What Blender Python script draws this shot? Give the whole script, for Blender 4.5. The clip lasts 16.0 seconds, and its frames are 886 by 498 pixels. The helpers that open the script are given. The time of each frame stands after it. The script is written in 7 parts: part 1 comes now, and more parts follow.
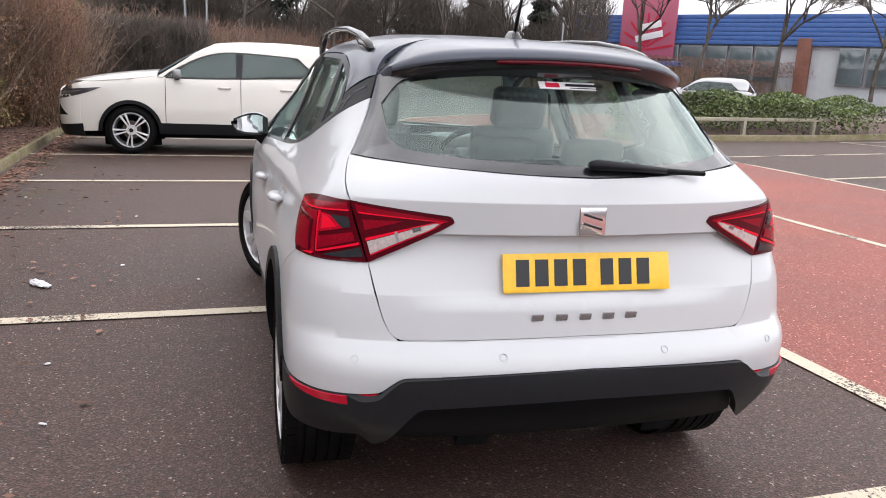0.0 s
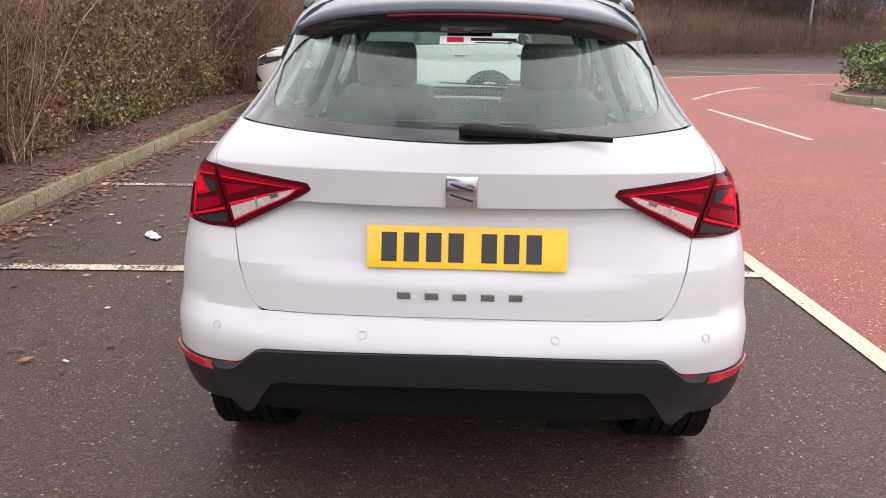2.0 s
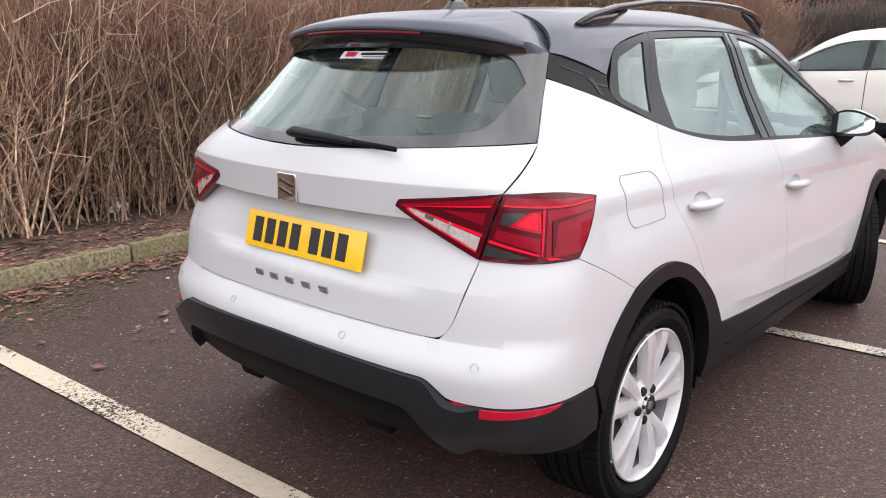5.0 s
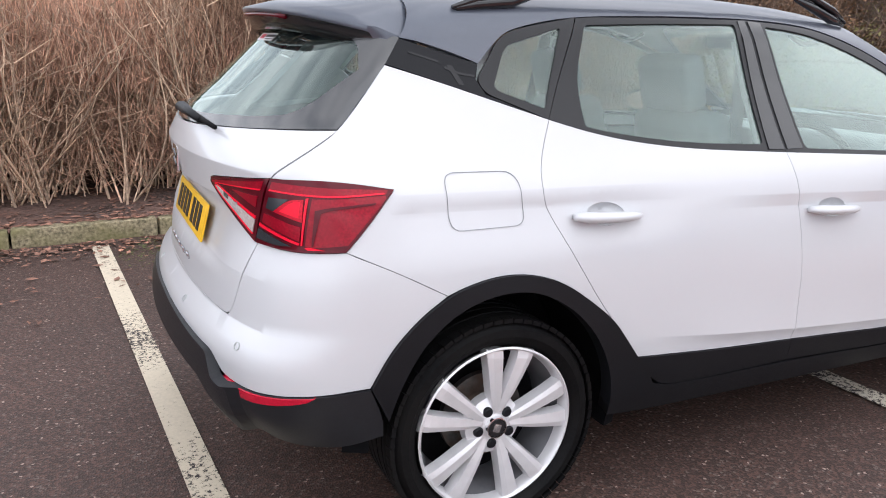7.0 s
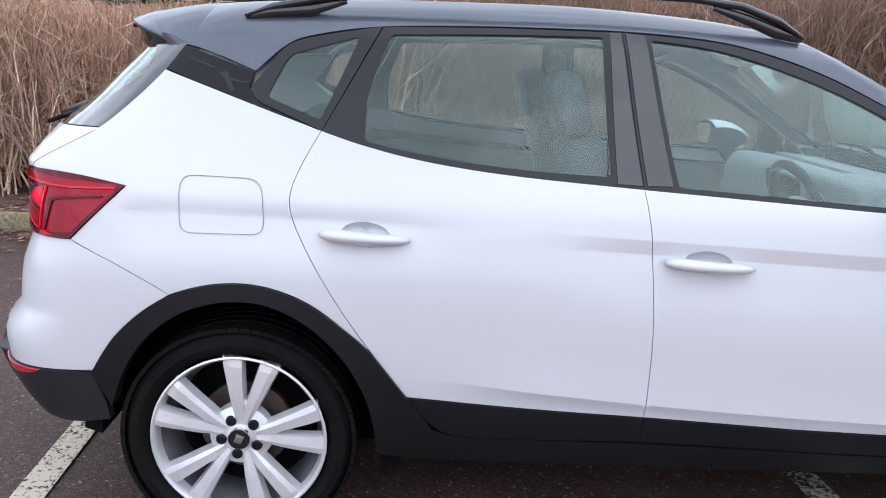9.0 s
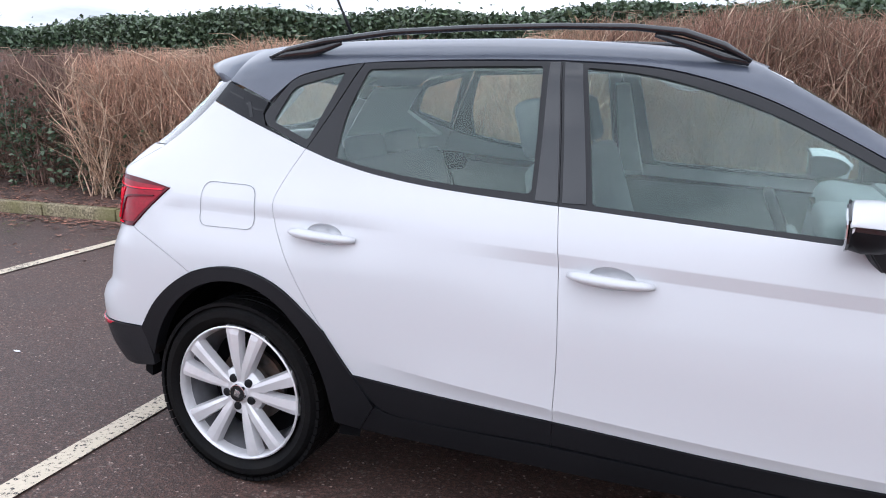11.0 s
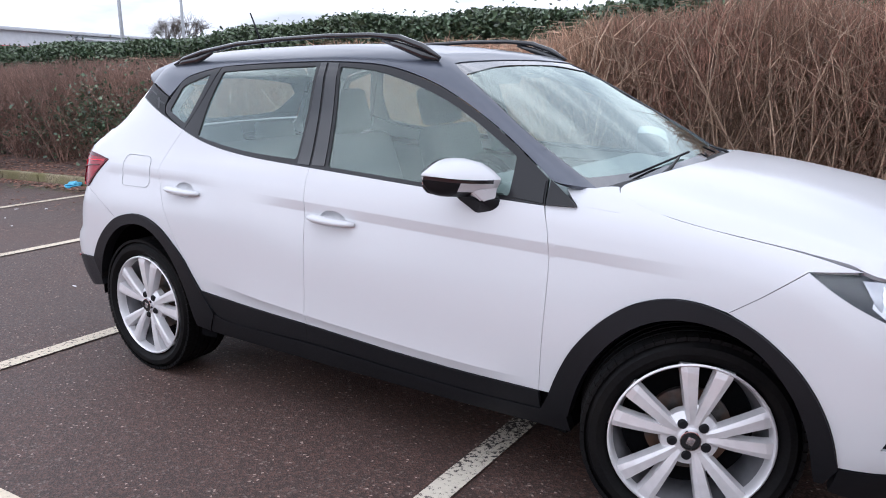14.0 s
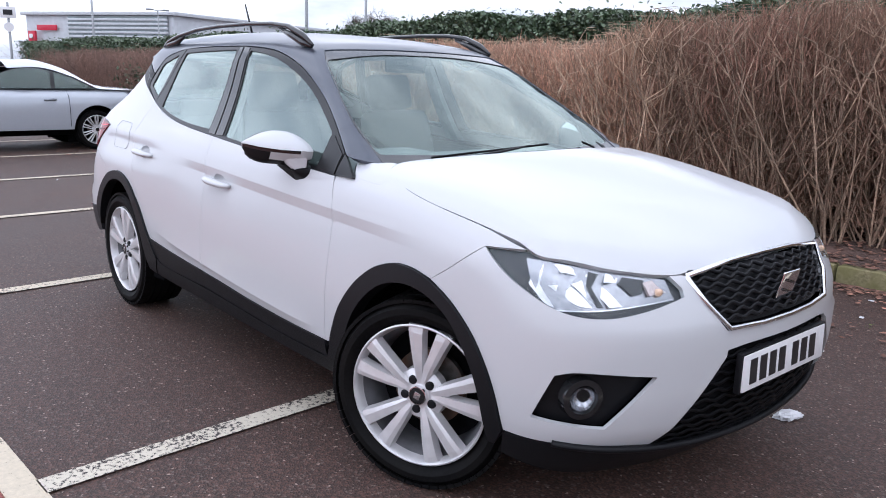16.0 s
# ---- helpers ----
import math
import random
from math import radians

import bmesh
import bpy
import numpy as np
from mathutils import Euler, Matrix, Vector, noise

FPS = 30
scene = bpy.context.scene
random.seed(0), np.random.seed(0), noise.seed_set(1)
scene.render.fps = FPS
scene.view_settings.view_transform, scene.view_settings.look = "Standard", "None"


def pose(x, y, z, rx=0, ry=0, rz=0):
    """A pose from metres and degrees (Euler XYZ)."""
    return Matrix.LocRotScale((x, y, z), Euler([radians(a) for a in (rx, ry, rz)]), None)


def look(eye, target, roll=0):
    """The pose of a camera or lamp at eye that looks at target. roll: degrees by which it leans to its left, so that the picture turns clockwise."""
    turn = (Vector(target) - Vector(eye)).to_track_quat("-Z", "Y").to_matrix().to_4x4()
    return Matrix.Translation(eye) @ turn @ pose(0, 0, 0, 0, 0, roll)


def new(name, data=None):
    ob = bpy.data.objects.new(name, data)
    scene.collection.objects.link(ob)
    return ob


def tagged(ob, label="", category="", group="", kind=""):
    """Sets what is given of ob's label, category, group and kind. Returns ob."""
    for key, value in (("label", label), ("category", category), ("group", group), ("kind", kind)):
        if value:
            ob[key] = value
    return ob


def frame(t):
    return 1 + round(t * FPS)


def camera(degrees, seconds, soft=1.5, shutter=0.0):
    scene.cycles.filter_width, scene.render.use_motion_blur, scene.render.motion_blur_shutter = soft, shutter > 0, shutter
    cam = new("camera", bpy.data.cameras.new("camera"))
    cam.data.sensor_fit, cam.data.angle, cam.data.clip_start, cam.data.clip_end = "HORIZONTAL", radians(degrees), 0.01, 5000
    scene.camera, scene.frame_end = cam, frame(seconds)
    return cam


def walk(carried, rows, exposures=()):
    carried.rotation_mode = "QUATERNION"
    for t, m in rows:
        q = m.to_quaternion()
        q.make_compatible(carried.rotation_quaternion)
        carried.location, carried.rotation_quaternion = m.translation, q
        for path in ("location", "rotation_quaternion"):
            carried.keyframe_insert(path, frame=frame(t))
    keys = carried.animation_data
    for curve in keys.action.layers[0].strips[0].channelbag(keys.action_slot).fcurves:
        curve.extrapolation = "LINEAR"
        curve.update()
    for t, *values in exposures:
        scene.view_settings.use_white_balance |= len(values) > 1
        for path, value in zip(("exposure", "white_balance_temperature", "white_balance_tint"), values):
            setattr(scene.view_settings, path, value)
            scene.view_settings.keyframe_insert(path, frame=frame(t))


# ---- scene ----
SKY, SUN = .121, .6
cam = camera(59.1, 16.0, soft=1.0)
PATH = [
    (0, (-2.667, 0.970, 1.392), (-0.787, 0.452, 0.947), 2.7),
    (0.5, (-2.711, 0.664, 1.393), (-0.802, 0.291, 0.926), 2.6),
    (1, (-2.689, 0.458, 1.384), (-0.765, 0.217, 0.894), 2.2),
    (1.5, (-2.617, 0.266, 1.392), (-0.689, 0.167, 0.871), 1.6),
    (2, (-2.624, -0.020, 1.399), (-0.702, 0.045, 0.851), 0.9),
    (2.5, (-2.573, -0.293, 1.396), (-0.671, -0.030, 0.837), 0.5),
    (3, (-2.488, -0.548, 1.417), (-0.628, -0.077, 0.852), 0.3),
    (3.5, (-2.473, -0.870, 1.402), (-0.676, -0.192, 0.847), 0.5),
    (6, (-1.635, -2.245, 1.372), (-0.456, -0.707, 0.876), 0.3),
    (6.5, (-1.374, -2.429, 1.397), (-0.352, -0.792, 0.871), 0.9),
    (7, (-1.007, -2.521, 1.378), (-0.164, -0.786, 0.850), 1.1),
    (7.5, (-0.625, -2.642, 1.369), (0.026, -0.827, 0.839), 1.3),
    (8, (-0.263, -2.739, 1.351), (0.206, -0.864, 0.839), 1.5),
    (8.5, (0.126, -2.735, 1.353), (0.399, -0.816, 0.859), 1.9),
    (9, (0.480, -2.783, 1.363), (0.540, -0.843, 0.883), 2.1),
    (11.5, (1.846, -2.933, 1.387), (1.044, -1.146, 0.979), 0.1),
    (12, (2.150, -2.993, 1.397), (1.302, -1.231, 0.974), -0.8),
    (12.5, (2.403, -3.091, 1.392), (1.514, -1.351, 0.964), -1.1),
    (13, (2.674, -3.037, 1.392), (1.734, -1.327, 0.953), -1.2),
    (13.5, (2.958, -2.961, 1.395), (1.941, -1.296, 0.956), -1.0),
    (14, (3.267, -2.944, 1.382), (2.137, -1.351, 0.948), -0.9),
    (14.5, (3.561, -2.774, 1.358), (2.325, -1.262, 0.923), -0.6),
    (15, (3.902, -2.650, 1.345), (2.568, -1.223, 0.915), -0.0),
    (15.5, (4.187, -2.524, 1.338), (2.778, -1.172, 0.908), 0.7),
    (16, (4.454, -2.310, 1.337), (2.986, -1.023, 0.903), 1.6),
]
walk(cam, [(t, look(eye, target, roll)) for t, eye, target, roll in PATH],
     exposures=[(0, .90, 6300, 13), (.6, .97, 6400, 14), (2, .98, 6500, 15), (3.5, .99, 6600, 16), (6, .88, 6150, 12), (7, .88, 6050, 12), (9, .82, 5550, 11), (12.5, .76, 5750, 13), (16, .60, 5620, 14)])

# ---- world and light ----
world = bpy.data.worlds.new("overcast")
scene.world = world
world.use_nodes = True
wn, wl = world.node_tree.nodes, world.node_tree.links
sky = wn.new("ShaderNodeTexSky")
sky.sky_type, sky.sun_disc = "NISHITA", False
sky.sun_elevation, sky.sun_rotation = radians(42), radians(200)
grey = wn.new("ShaderNodeHueSaturation")
grey.inputs["Saturation"].default_value = 0.16
wl.new(sky.outputs[0], grey.inputs["Color"])
tc = wn.new("ShaderNodeTexCoord")
mp = wn.new("ShaderNodeMapping")
mp.inputs["Scale"].default_value = (1.2, 1.2, 4.5)
wl.new(tc.outputs["Generated"], mp.inputs[0])
cl = wn.new("ShaderNodeTexNoise")
cl.inputs["Scale"].default_value, cl.inputs["Detail"].default_value, cl.inputs["Roughness"].default_value = 2.3, 6, .55
wl.new(mp.outputs[0], cl.inputs["Vector"])
cr = wn.new("ShaderNodeValToRGB")
cr.color_ramp.elements[0].position, cr.color_ramp.elements[1].position = .36, .66
cr.color_ramp.elements[0].color, cr.color_ramp.elements[1].color = (4.5, 4.65, 4.95, 1), (11.3, 11.0, 10.7, 1)
wl.new(cl.outputs[0], cr.inputs[0])
mx = wn.new("ShaderNodeMixRGB")
mx.inputs[0].default_value = .86
wl.new(grey.outputs[0], mx.inputs[1])
wl.new(cr.outputs[0], mx.inputs[2])
# an overcast dome: about twice as bright overhead as at the horizon
sx = wn.new("ShaderNodeSeparateXYZ")
wl.new(tc.outputs["Generated"], sx.inputs[0])
up = wn.new("ShaderNodeMapRange")
up.inputs["From Min"].default_value, up.inputs["From Max"].default_value = 0, .32
up.inputs["To Min"].default_value, up.inputs["To Max"].default_value = .77, 1.07
wl.new(sx.outputs[2], up.inputs["Value"])
dome = wn.new("ShaderNodeVectorMath")
dome.operation = "SCALE"
wl.new(mx.outputs[0], dome.inputs[0])
wl.new(up.outputs[0], dome.inputs["Scale"])
# the cloud is brighter towards the hidden sun
toward = wn.new("ShaderNodeVectorMath")
toward.operation = "DOT_PRODUCT"
toward.inputs[1].default_value = (-.86, -.42, .29)
wl.new(tc.outputs["Generated"], toward.inputs[0])
glow = wn.new("ShaderNodeMapRange")
glow.interpolation_type = "SMOOTHSTEP"
glow.inputs["From Min"].default_value, glow.inputs["From Max"].default_value = -.4, 1
glow.inputs["To Min"].default_value, glow.inputs["To Max"].default_value = .91, 1.27
wl.new(toward.outputs["Value"], glow.inputs["Value"])
lit = wn.new("ShaderNodeVectorMath")
lit.operation = "SCALE"
wl.new(dome.outputs[0], lit.inputs[0])
wl.new(glow.outputs[0], lit.inputs["Scale"])
wl.new(lit.outputs[0], wn["Background"].inputs["Color"])
wn["Background"].inputs["Strength"].default_value = SKY

lamp = bpy.data.lights.new("sun", "SUN")
lamp.energy, lamp.angle, lamp.color = SUN, radians(75), (1, .96, .92)
sun = new("sun", lamp)
sun.matrix_world = look((0, 0, 17), (-9, 4, 0))


# ---- materials ----
def mat(name, color, rough=.5, metal=0, coat=0, grain=None, var=.12, bump=0, spec=.5, second=None, patch=None, object_random=0):
    """A surface with variation at two scales. grain: size in metres of the fine texture; patch: of the broad one; second: colour of the broad patches."""
    m = bpy.data.materials.new(name)
    m.use_nodes = True
    n, l = m.node_tree.nodes, m.node_tree.links
    b = n["Principled BSDF"]
    b.inputs["Base Color"].default_value = (*color, 1)
    b.inputs["Roughness"].default_value, b.inputs["Metallic"].default_value = rough, metal
    b.inputs["Coat Weight"].default_value, b.inputs["Coat Roughness"].default_value = coat, .03
    b.inputs["Specular IOR Level"].default_value = spec
    if grain:
        geo = n.new("ShaderNodeNewGeometry")
        a = n.new("ShaderNodeTexNoise")
        a.inputs["Scale"].default_value, a.inputs["Detail"].default_value = 1 / grain, 4
        l.new(geo.outputs["Position"], a.inputs["Vector"])
        c = n.new("ShaderNodeTexNoise")
        c.inputs["Scale"].default_value, c.inputs["Detail"].default_value = 1 / (patch or grain * 14), 5
        l.new(geo.outputs["Position"], c.inputs["Vector"])
        r = n.new("ShaderNodeValToRGB")
        r.color_ramp.elements[0].position, r.color_ramp.elements[1].position = .3, .7
        r.color_ramp.elements[0].color = (*[k * (1 - 2.2 * var) for k in color], 1)
        r.color_ramp.elements[1].color = (*[min(k * (1 + 2.2 * var), .95) for k in color], 1)
        l.new(a.outputs[0], r.inputs[0])
        q = n.new("ShaderNodeValToRGB")
        q.color_ramp.elements[0].position, q.color_ramp.elements[1].position = .42, .68
        q.color_ramp.elements[0].color, q.color_ramp.elements[1].color = (0, 0, 0, 1), (1, 1, 1, 1)
        l.new(c.outputs[0], q.inputs[0])
        mixed = n.new("ShaderNodeMixRGB")
        mixed.inputs[2].default_value = (*(second or [k * (1 - var) for k in color]), 1)
        l.new(q.outputs[0], mixed.inputs[0])
        l.new(r.outputs[0], mixed.inputs[1])
        top = mixed.outputs[0]
        if object_random:
            info = n.new("ShaderNodeNewGeometry")
            hs = n.new("ShaderNodeHueSaturation")
            mr = n.new("ShaderNodeMapRange")
            mr.inputs["To Min"].default_value, mr.inputs["To Max"].default_value = 1 - object_random, 1 + object_random
            l.new(info.outputs["Random Per Island"], mr.inputs["Value"])
            l.new(mr.outputs[0], hs.inputs["Value"])
            l.new(top, hs.inputs["Color"])
            top = hs.outputs[0]
        l.new(top, b.inputs["Base Color"])
        if bump:
            bp = n.new("ShaderNodeBump")
            bp.inputs["Strength"].default_value, bp.inputs["Distance"].default_value = .8, bump
            l.new(a.outputs[0], bp.inputs["Height"])
            l.new(bp.outputs[0], b.inputs["Normal"])
    return m


def glass(name, tint, face=.045, film_mix=.02, slant=2.0):
    """A milky pane, one of two faces of thin glass: clear straight through, mirror-like at a slant."""
    m = bpy.data.materials.new(name)
    m.use_nodes = True
    n, l = m.node_tree.nodes, m.node_tree.links
    n.remove(n["Principled BSDF"])
    t, g = n.new("ShaderNodeBsdfTransparent"), n.new("ShaderNodeBsdfGlossy")
    x, w = n.new("ShaderNodeMixShader"), n.new("ShaderNodeLayerWeight")
    t.inputs[0].default_value = (*tint, 1)
    g.inputs["Roughness"].default_value = .012
    g.inputs[0].default_value = (.86, .98, .93, 1)
    w.inputs["Blend"].default_value = .5
    k = n.new("ShaderNodeMath")
    k.operation = "POWER"
    k.inputs[1].default_value = slant
    l.new(w.outputs["Facing"], k.inputs[0])
    r = n.new("ShaderNodeMapRange")
    r.inputs["To Min"].default_value, r.inputs["To Max"].default_value = face, .95
    l.new(k.outputs[0], r.inputs["Value"])
    l.new(r.outputs[0], x.inputs[0])
    l.new(t.outputs[0], x.inputs[1])
    l.new(g.outputs[0], x.inputs[2])
    # a pale blue-green diffuse film mixed over the pane makes it milky
    film, both = n.new("ShaderNodeBsdfDiffuse"), n.new("ShaderNodeMixShader")
    film.inputs[0].default_value = (.52, .65, .64, 1)
    both.inputs[0].default_value = film_mix
    l.new(x.outputs[0], both.inputs[1])
    l.new(film.outputs[0], both.inputs[2])
    l.new(both.outputs[0], n["Material Output"].inputs[0])
    return m


M = {
    "white": mat("white_paint", (.53, .535, .55), .32, coat=.5, grain=.5, var=.012, patch=2.5),
    "cream": mat("cream_white_paint", (.64, .61, .56), .32, coat=.7, grain=.5, var=.012, patch=2.5),
    "grey": mat("grey_metallic_paint", (.066, .075, .098), .34, metal=.25, coat=.45, grain=.002, var=.05),
    "silver_paint": mat("silver_paint", (.43, .46, .51), .3, metal=.2, coat=1, grain=.002, var=.03),
    "plastic": mat("black_grained_plastic", (.0065, .007, .0086), .46, grain=.003, var=.12, bump=.0006, second=(.009, .0092, .011), patch=.4, spec=.20),
    "gloss_black": mat("gloss_black_trim", (.012, .0125, .014), .14, coat=.3, grain=.3, var=.05),
    "frit": mat("black_glass_border", (.012, .0125, .014), .2, coat=1, grain=.3, var=.05),
    # lighter copy of the black plastic, with the band's sky light in its colour
    "bumper": mat("skylit_grained_plastic", (.015, .0155, .018), .40, grain=.003, var=.12, bump=.0006, spec=.30),
    "pillar": mat("dark_film", (.012, .012, .0135), .3, grain=.3, var=.05, spec=.3),
    "grille_black": mat("black_grille", (.0055, .0055, .0065), .5, grain=.01, var=.1, spec=.08),
    "dark": mat("dark_underside", (.005, .005, .006), .9, grain=.05, var=.2, spec=.08),
    "rubber": mat("tyre_rubber", (.0045, .0045, .005), .6, grain=.01, var=.2, bump=.0008, second=(.0075, .007, .0068), patch=.12, spec=.10),
    "alloy": mat("machined_alloy", (.66, .65, .66), .36, metal=.35, coat=.3, grain=.05, var=.04),
    "alloy_dark": mat("painted_alloy", (.42, .42, .44), .4, metal=.6, grain=.05, var=.05),
    # barrel alloy is darkened: the shade behind the spokes is in its colour
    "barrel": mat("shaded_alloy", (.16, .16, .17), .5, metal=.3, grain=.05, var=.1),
    "brake": mat("brake_steel", (.10, .095, .09), .5, metal=.6, grain=.03, var=.2, second=(.16, .09, .06), patch=.08),
    "chrome": mat("chrome", (.82, .82, .84), .08, metal=1),
    "letters": mat("satin_chrome", (.55, .55, .57), .22, metal=.9),
    "red_dark": mat("dark_red_lens", (.085, .002, .008), .14, coat=.05, grain=.02, var=.1, spec=.22),
    "red": mat("red_lens", (.25, .0028, .014), .14, coat=.05, grain=.006, var=.12, spec=.22),
    "red_mid": mat("lit_red_lens", (.48, .004, .020), .16, coat=.05, grain=.006, var=.15, spec=.22),
    "reflector_red": mat("red_reflector", (.50, .006, .030), .18, coat=.2, grain=.004, var=.15),
    "red_bright": mat("red_light_guide", (.80, .006, .030), .2, coat=.05, spec=.2),
    "clear": mat("clear_lens", (.55, .47, .46), .2, metal=.1, coat=1, grain=.008, var=.10, bump=.0006),
    "smoke": mat("smoked_lens", (.05, .045, .05), .1, coat=1),
    "reflector": mat("headlamp_reflector", (.66, .67, .70), .14, metal=.9, coat=1),
    "lens_dark": mat("headlamp_housing", (.022, .025, .031), .2, coat=.15, grain=.1, var=.1),
    "lamp_dim": mat("faceted_reflector", (.34, .35, .38), .2, metal=.85, coat=1, grain=.012, var=.12, bump=.0015),
    "amber": mat("indicator_bulb", (.70, .48, .33), .2, coat=1),
    "yellow_plate": mat("yellow_plate", (.86, .50, .012), .35, coat=.3, grain=.02, var=.03),
    "white_plate": mat("white_plate", (.80, .79, .80), .35, coat=.3, grain=.02, var=.03),
    "print": mat("black_print", (.012, .012, .015), .4),
    "cloth": mat("dark_seat_cloth", (.115, .125, .132), .85, grain=.02, var=.15),
    "trim": mat("interior_plastic", (.20, .215, .22), .6, grain=.004, var=.1),
    "trim_light": mat("pale_headlining", (.46, .49, .48), .8, grain=.03, var=.06),
    "glass": glass("window_glass", (.80, .91, .87), .05, .030, 2.2),
    "screen_glass": glass("windscreen_glass", (.78, .90, .87), .03, .014, 2.6),
    "lens": glass("lens_cover", (.98, .985, .99), .02, .001, 8),
    "mirror": mat("mirror_glass", (.85, .87, .88), .02, metal=1),
    "asphalt": None,
}


def ground_material(name, base, stone, warm, speck=.012, damp=None):
    """Rolled tarmac: fine stones of mixed shades in a binder, with broad patches."""
    m = bpy.data.materials.new(name)
    m.use_nodes = True
    n, l = m.node_tree.nodes, m.node_tree.links
    b = n["Principled BSDF"]
    geo = n.new("ShaderNodeNewGeometry")
    v = n.new("ShaderNodeTexVoronoi")
    v.inputs["Scale"].default_value = 1 / speck
    l.new(geo.outputs["Position"], v.inputs["Vector"])
    r = n.new("ShaderNodeValToRGB")
    r.color_ramp.interpolation = "CONSTANT"
    e = r.color_ramp.elements
    e[0].color, e[1].position, e[1].color = (*base, 1), .45, (*[k * 1.5 for k in base], 1)
    for p, c in ((.66, warm), (.935, stone), (.990, [min(1, k * 2.6) for k in stone])):
        q = e.new(p)
        q.color = (*c, 1)
    sep = n.new("ShaderNodeSeparateColor")
    l.new(v.outputs["Color"], sep.inputs[0])
    l.new(sep.outputs[0], r.inputs[0])
    big = n.new("ShaderNodeTexNoise")
    big.inputs["Scale"].default_value, big.inputs["Detail"].default_value, big.inputs["Roughness"].default_value = .55, 8, .62
    l.new(geo.outputs["Position"], big.inputs["Vector"])
    mr = n.new("ShaderNodeMapRange")
    mr.inputs["From Min"].default_value, mr.inputs["From Max"].default_value = .3, .7
    mr.inputs["To Min"].default_value, mr.inputs["To Max"].default_value = .74, 1.22
    l.new(big.outputs[0], mr.inputs["Value"])
    hs = n.new("ShaderNodeHueSaturation")
    l.new(mr.outputs[0], hs.inputs["Value"])
    l.new(r.outputs[0], hs.inputs["Color"])
    l.new(hs.outputs[0], b.inputs["Base Color"])
    fine = n.new("ShaderNodeTexNoise")
    fine.inputs["Scale"].default_value, fine.inputs["Detail"].default_value = 120, 3
    l.new(geo.outputs["Position"], fine.inputs["Vector"])
    add = n.new("ShaderNodeMath")
    add.operation = "ADD"
    l.new(v.outputs["Distance"], add.inputs[0])
    l.new(fine.outputs[0], add.inputs[1])
    bp = n.new("ShaderNodeBump")
    bp.inputs["Strength"].default_value, bp.inputs["Distance"].default_value = .7, .004
    l.new(add.outputs[0], bp.inputs["Height"])
    l.new(bp.outputs[0], b.inputs["Normal"])
    rr = n.new("ShaderNodeMapRange")
    rr.inputs["To Min"].default_value, rr.inputs["To Max"].default_value = .52, .82
    l.new(big.outputs[0], rr.inputs["Value"])
    l.new(rr.outputs[0], b.inputs["Roughness"])
    return m


def worn_paint(name, color, under, wear):
    """Road paint, chipped through to the tarmac."""
    m = bpy.data.materials.new(name)
    m.use_nodes = True
    n, l = m.node_tree.nodes, m.node_tree.links
    b = n["Principled BSDF"]
    geo = n.new("ShaderNodeNewGeometry")
    a = n.new("ShaderNodeTexNoise")
    a.inputs["Scale"].default_value, a.inputs["Detail"].default_value, a.inputs["Roughness"].default_value = 55, 9, .75
    c = n.new("ShaderNodeTexNoise")
    c.inputs["Scale"].default_value, c.inputs["Detail"].default_value = 1.3, 3
    l.new(geo.outputs["Position"], a.inputs["Vector"])
    l.new(geo.outputs["Position"], c.inputs["Vector"])
    k = n.new("ShaderNodeMath")
    k.operation = "MULTIPLY_ADD"
    k.inputs[1].default_value = .55
    l.new(c.outputs[0], k.inputs[0])
    l.new(a.outputs[0], k.inputs[2])
    r = n.new("ShaderNodeValToRGB")
    r.color_ramp.elements[0].position, r.color_ramp.elements[1].position = wear, wear + .035
    r.color_ramp.elements[0].color, r.color_ramp.elements[1].color = (*under, 1), (*color, 1)
    l.new(k.outputs[0], r.inputs[0])
    d = n.new("ShaderNodeMixRGB")
    d.blend_type = "MULTIPLY"
    d.inputs[0].default_value = .5
    l.new(r.outputs[0], d.inputs[1])
    l.new(a.outputs[0], d.inputs[2])
    l.new(d.outputs[0], b.inputs["Base Color"])
    b.inputs["Roughness"].default_value = .7
    return m


M["asphalt"] = ground_material("dark_tarmac", (.040, .0225, .0180), (.128, .096, .080), (.094, .050, .038), .0080)
M["red_road"] = ground_material("red_tarmac", (.19, .048, .034), (.36, .17, .14), (.27, .078, .056), .0085)
M["line"] = worn_paint("worn_white_line", (.74, .64, .49), (.04, .028, .027), .68)
M["line_thin"] = worn_paint("scuffed_white_line", (.74, .67, .55), (.04, .028, .027), .745)
M["kerb"] = mat("mossy_concrete", (.24, .20, .125), .9, grain=.02, var=.3, bump=.004, second=(.165, .15, .06), patch=.35)
M["soil"] = mat("leaf_mould", (.085, .055, .045), .95, grain=.03, var=.35, bump=.02, second=(.15, .085, .066), patch=.5)
M["dry_leaf"] = mat("dry_hedge_leaves", (.30, .175, .095), .8, grain=.08, var=.25, object_random=.5, second=(.20, .115, .065), patch=.7)
M["moss"] = mat("gutter_moss", (.11, .125, .045), .95, grain=.02, var=.3, object_random=.5)
M["litter"] = mat("fallen_leaves", (.25, .125, .085), .8, grain=.05, var=.3, object_random=.5, second=(.15, .08, .06), patch=.6)
M["twig"] = mat("bare_twigs", (.56, .40, .285), .8, grain=.03, var=.2, object_random=.45, second=(.45, .32, .22), patch=.9)
M["fine_twig"] = mat("fine_twigs", (.52, .31, .215), .85, grain=.05, var=.2, object_random=.45, second=(.38, .235, .155), patch=1.2)
M["brown_twig"] = mat("brown_twigs", (.36, .25, .175), .8, grain=.03, var=.2, object_random=.45, second=(.27, .185, .125), patch=.9)
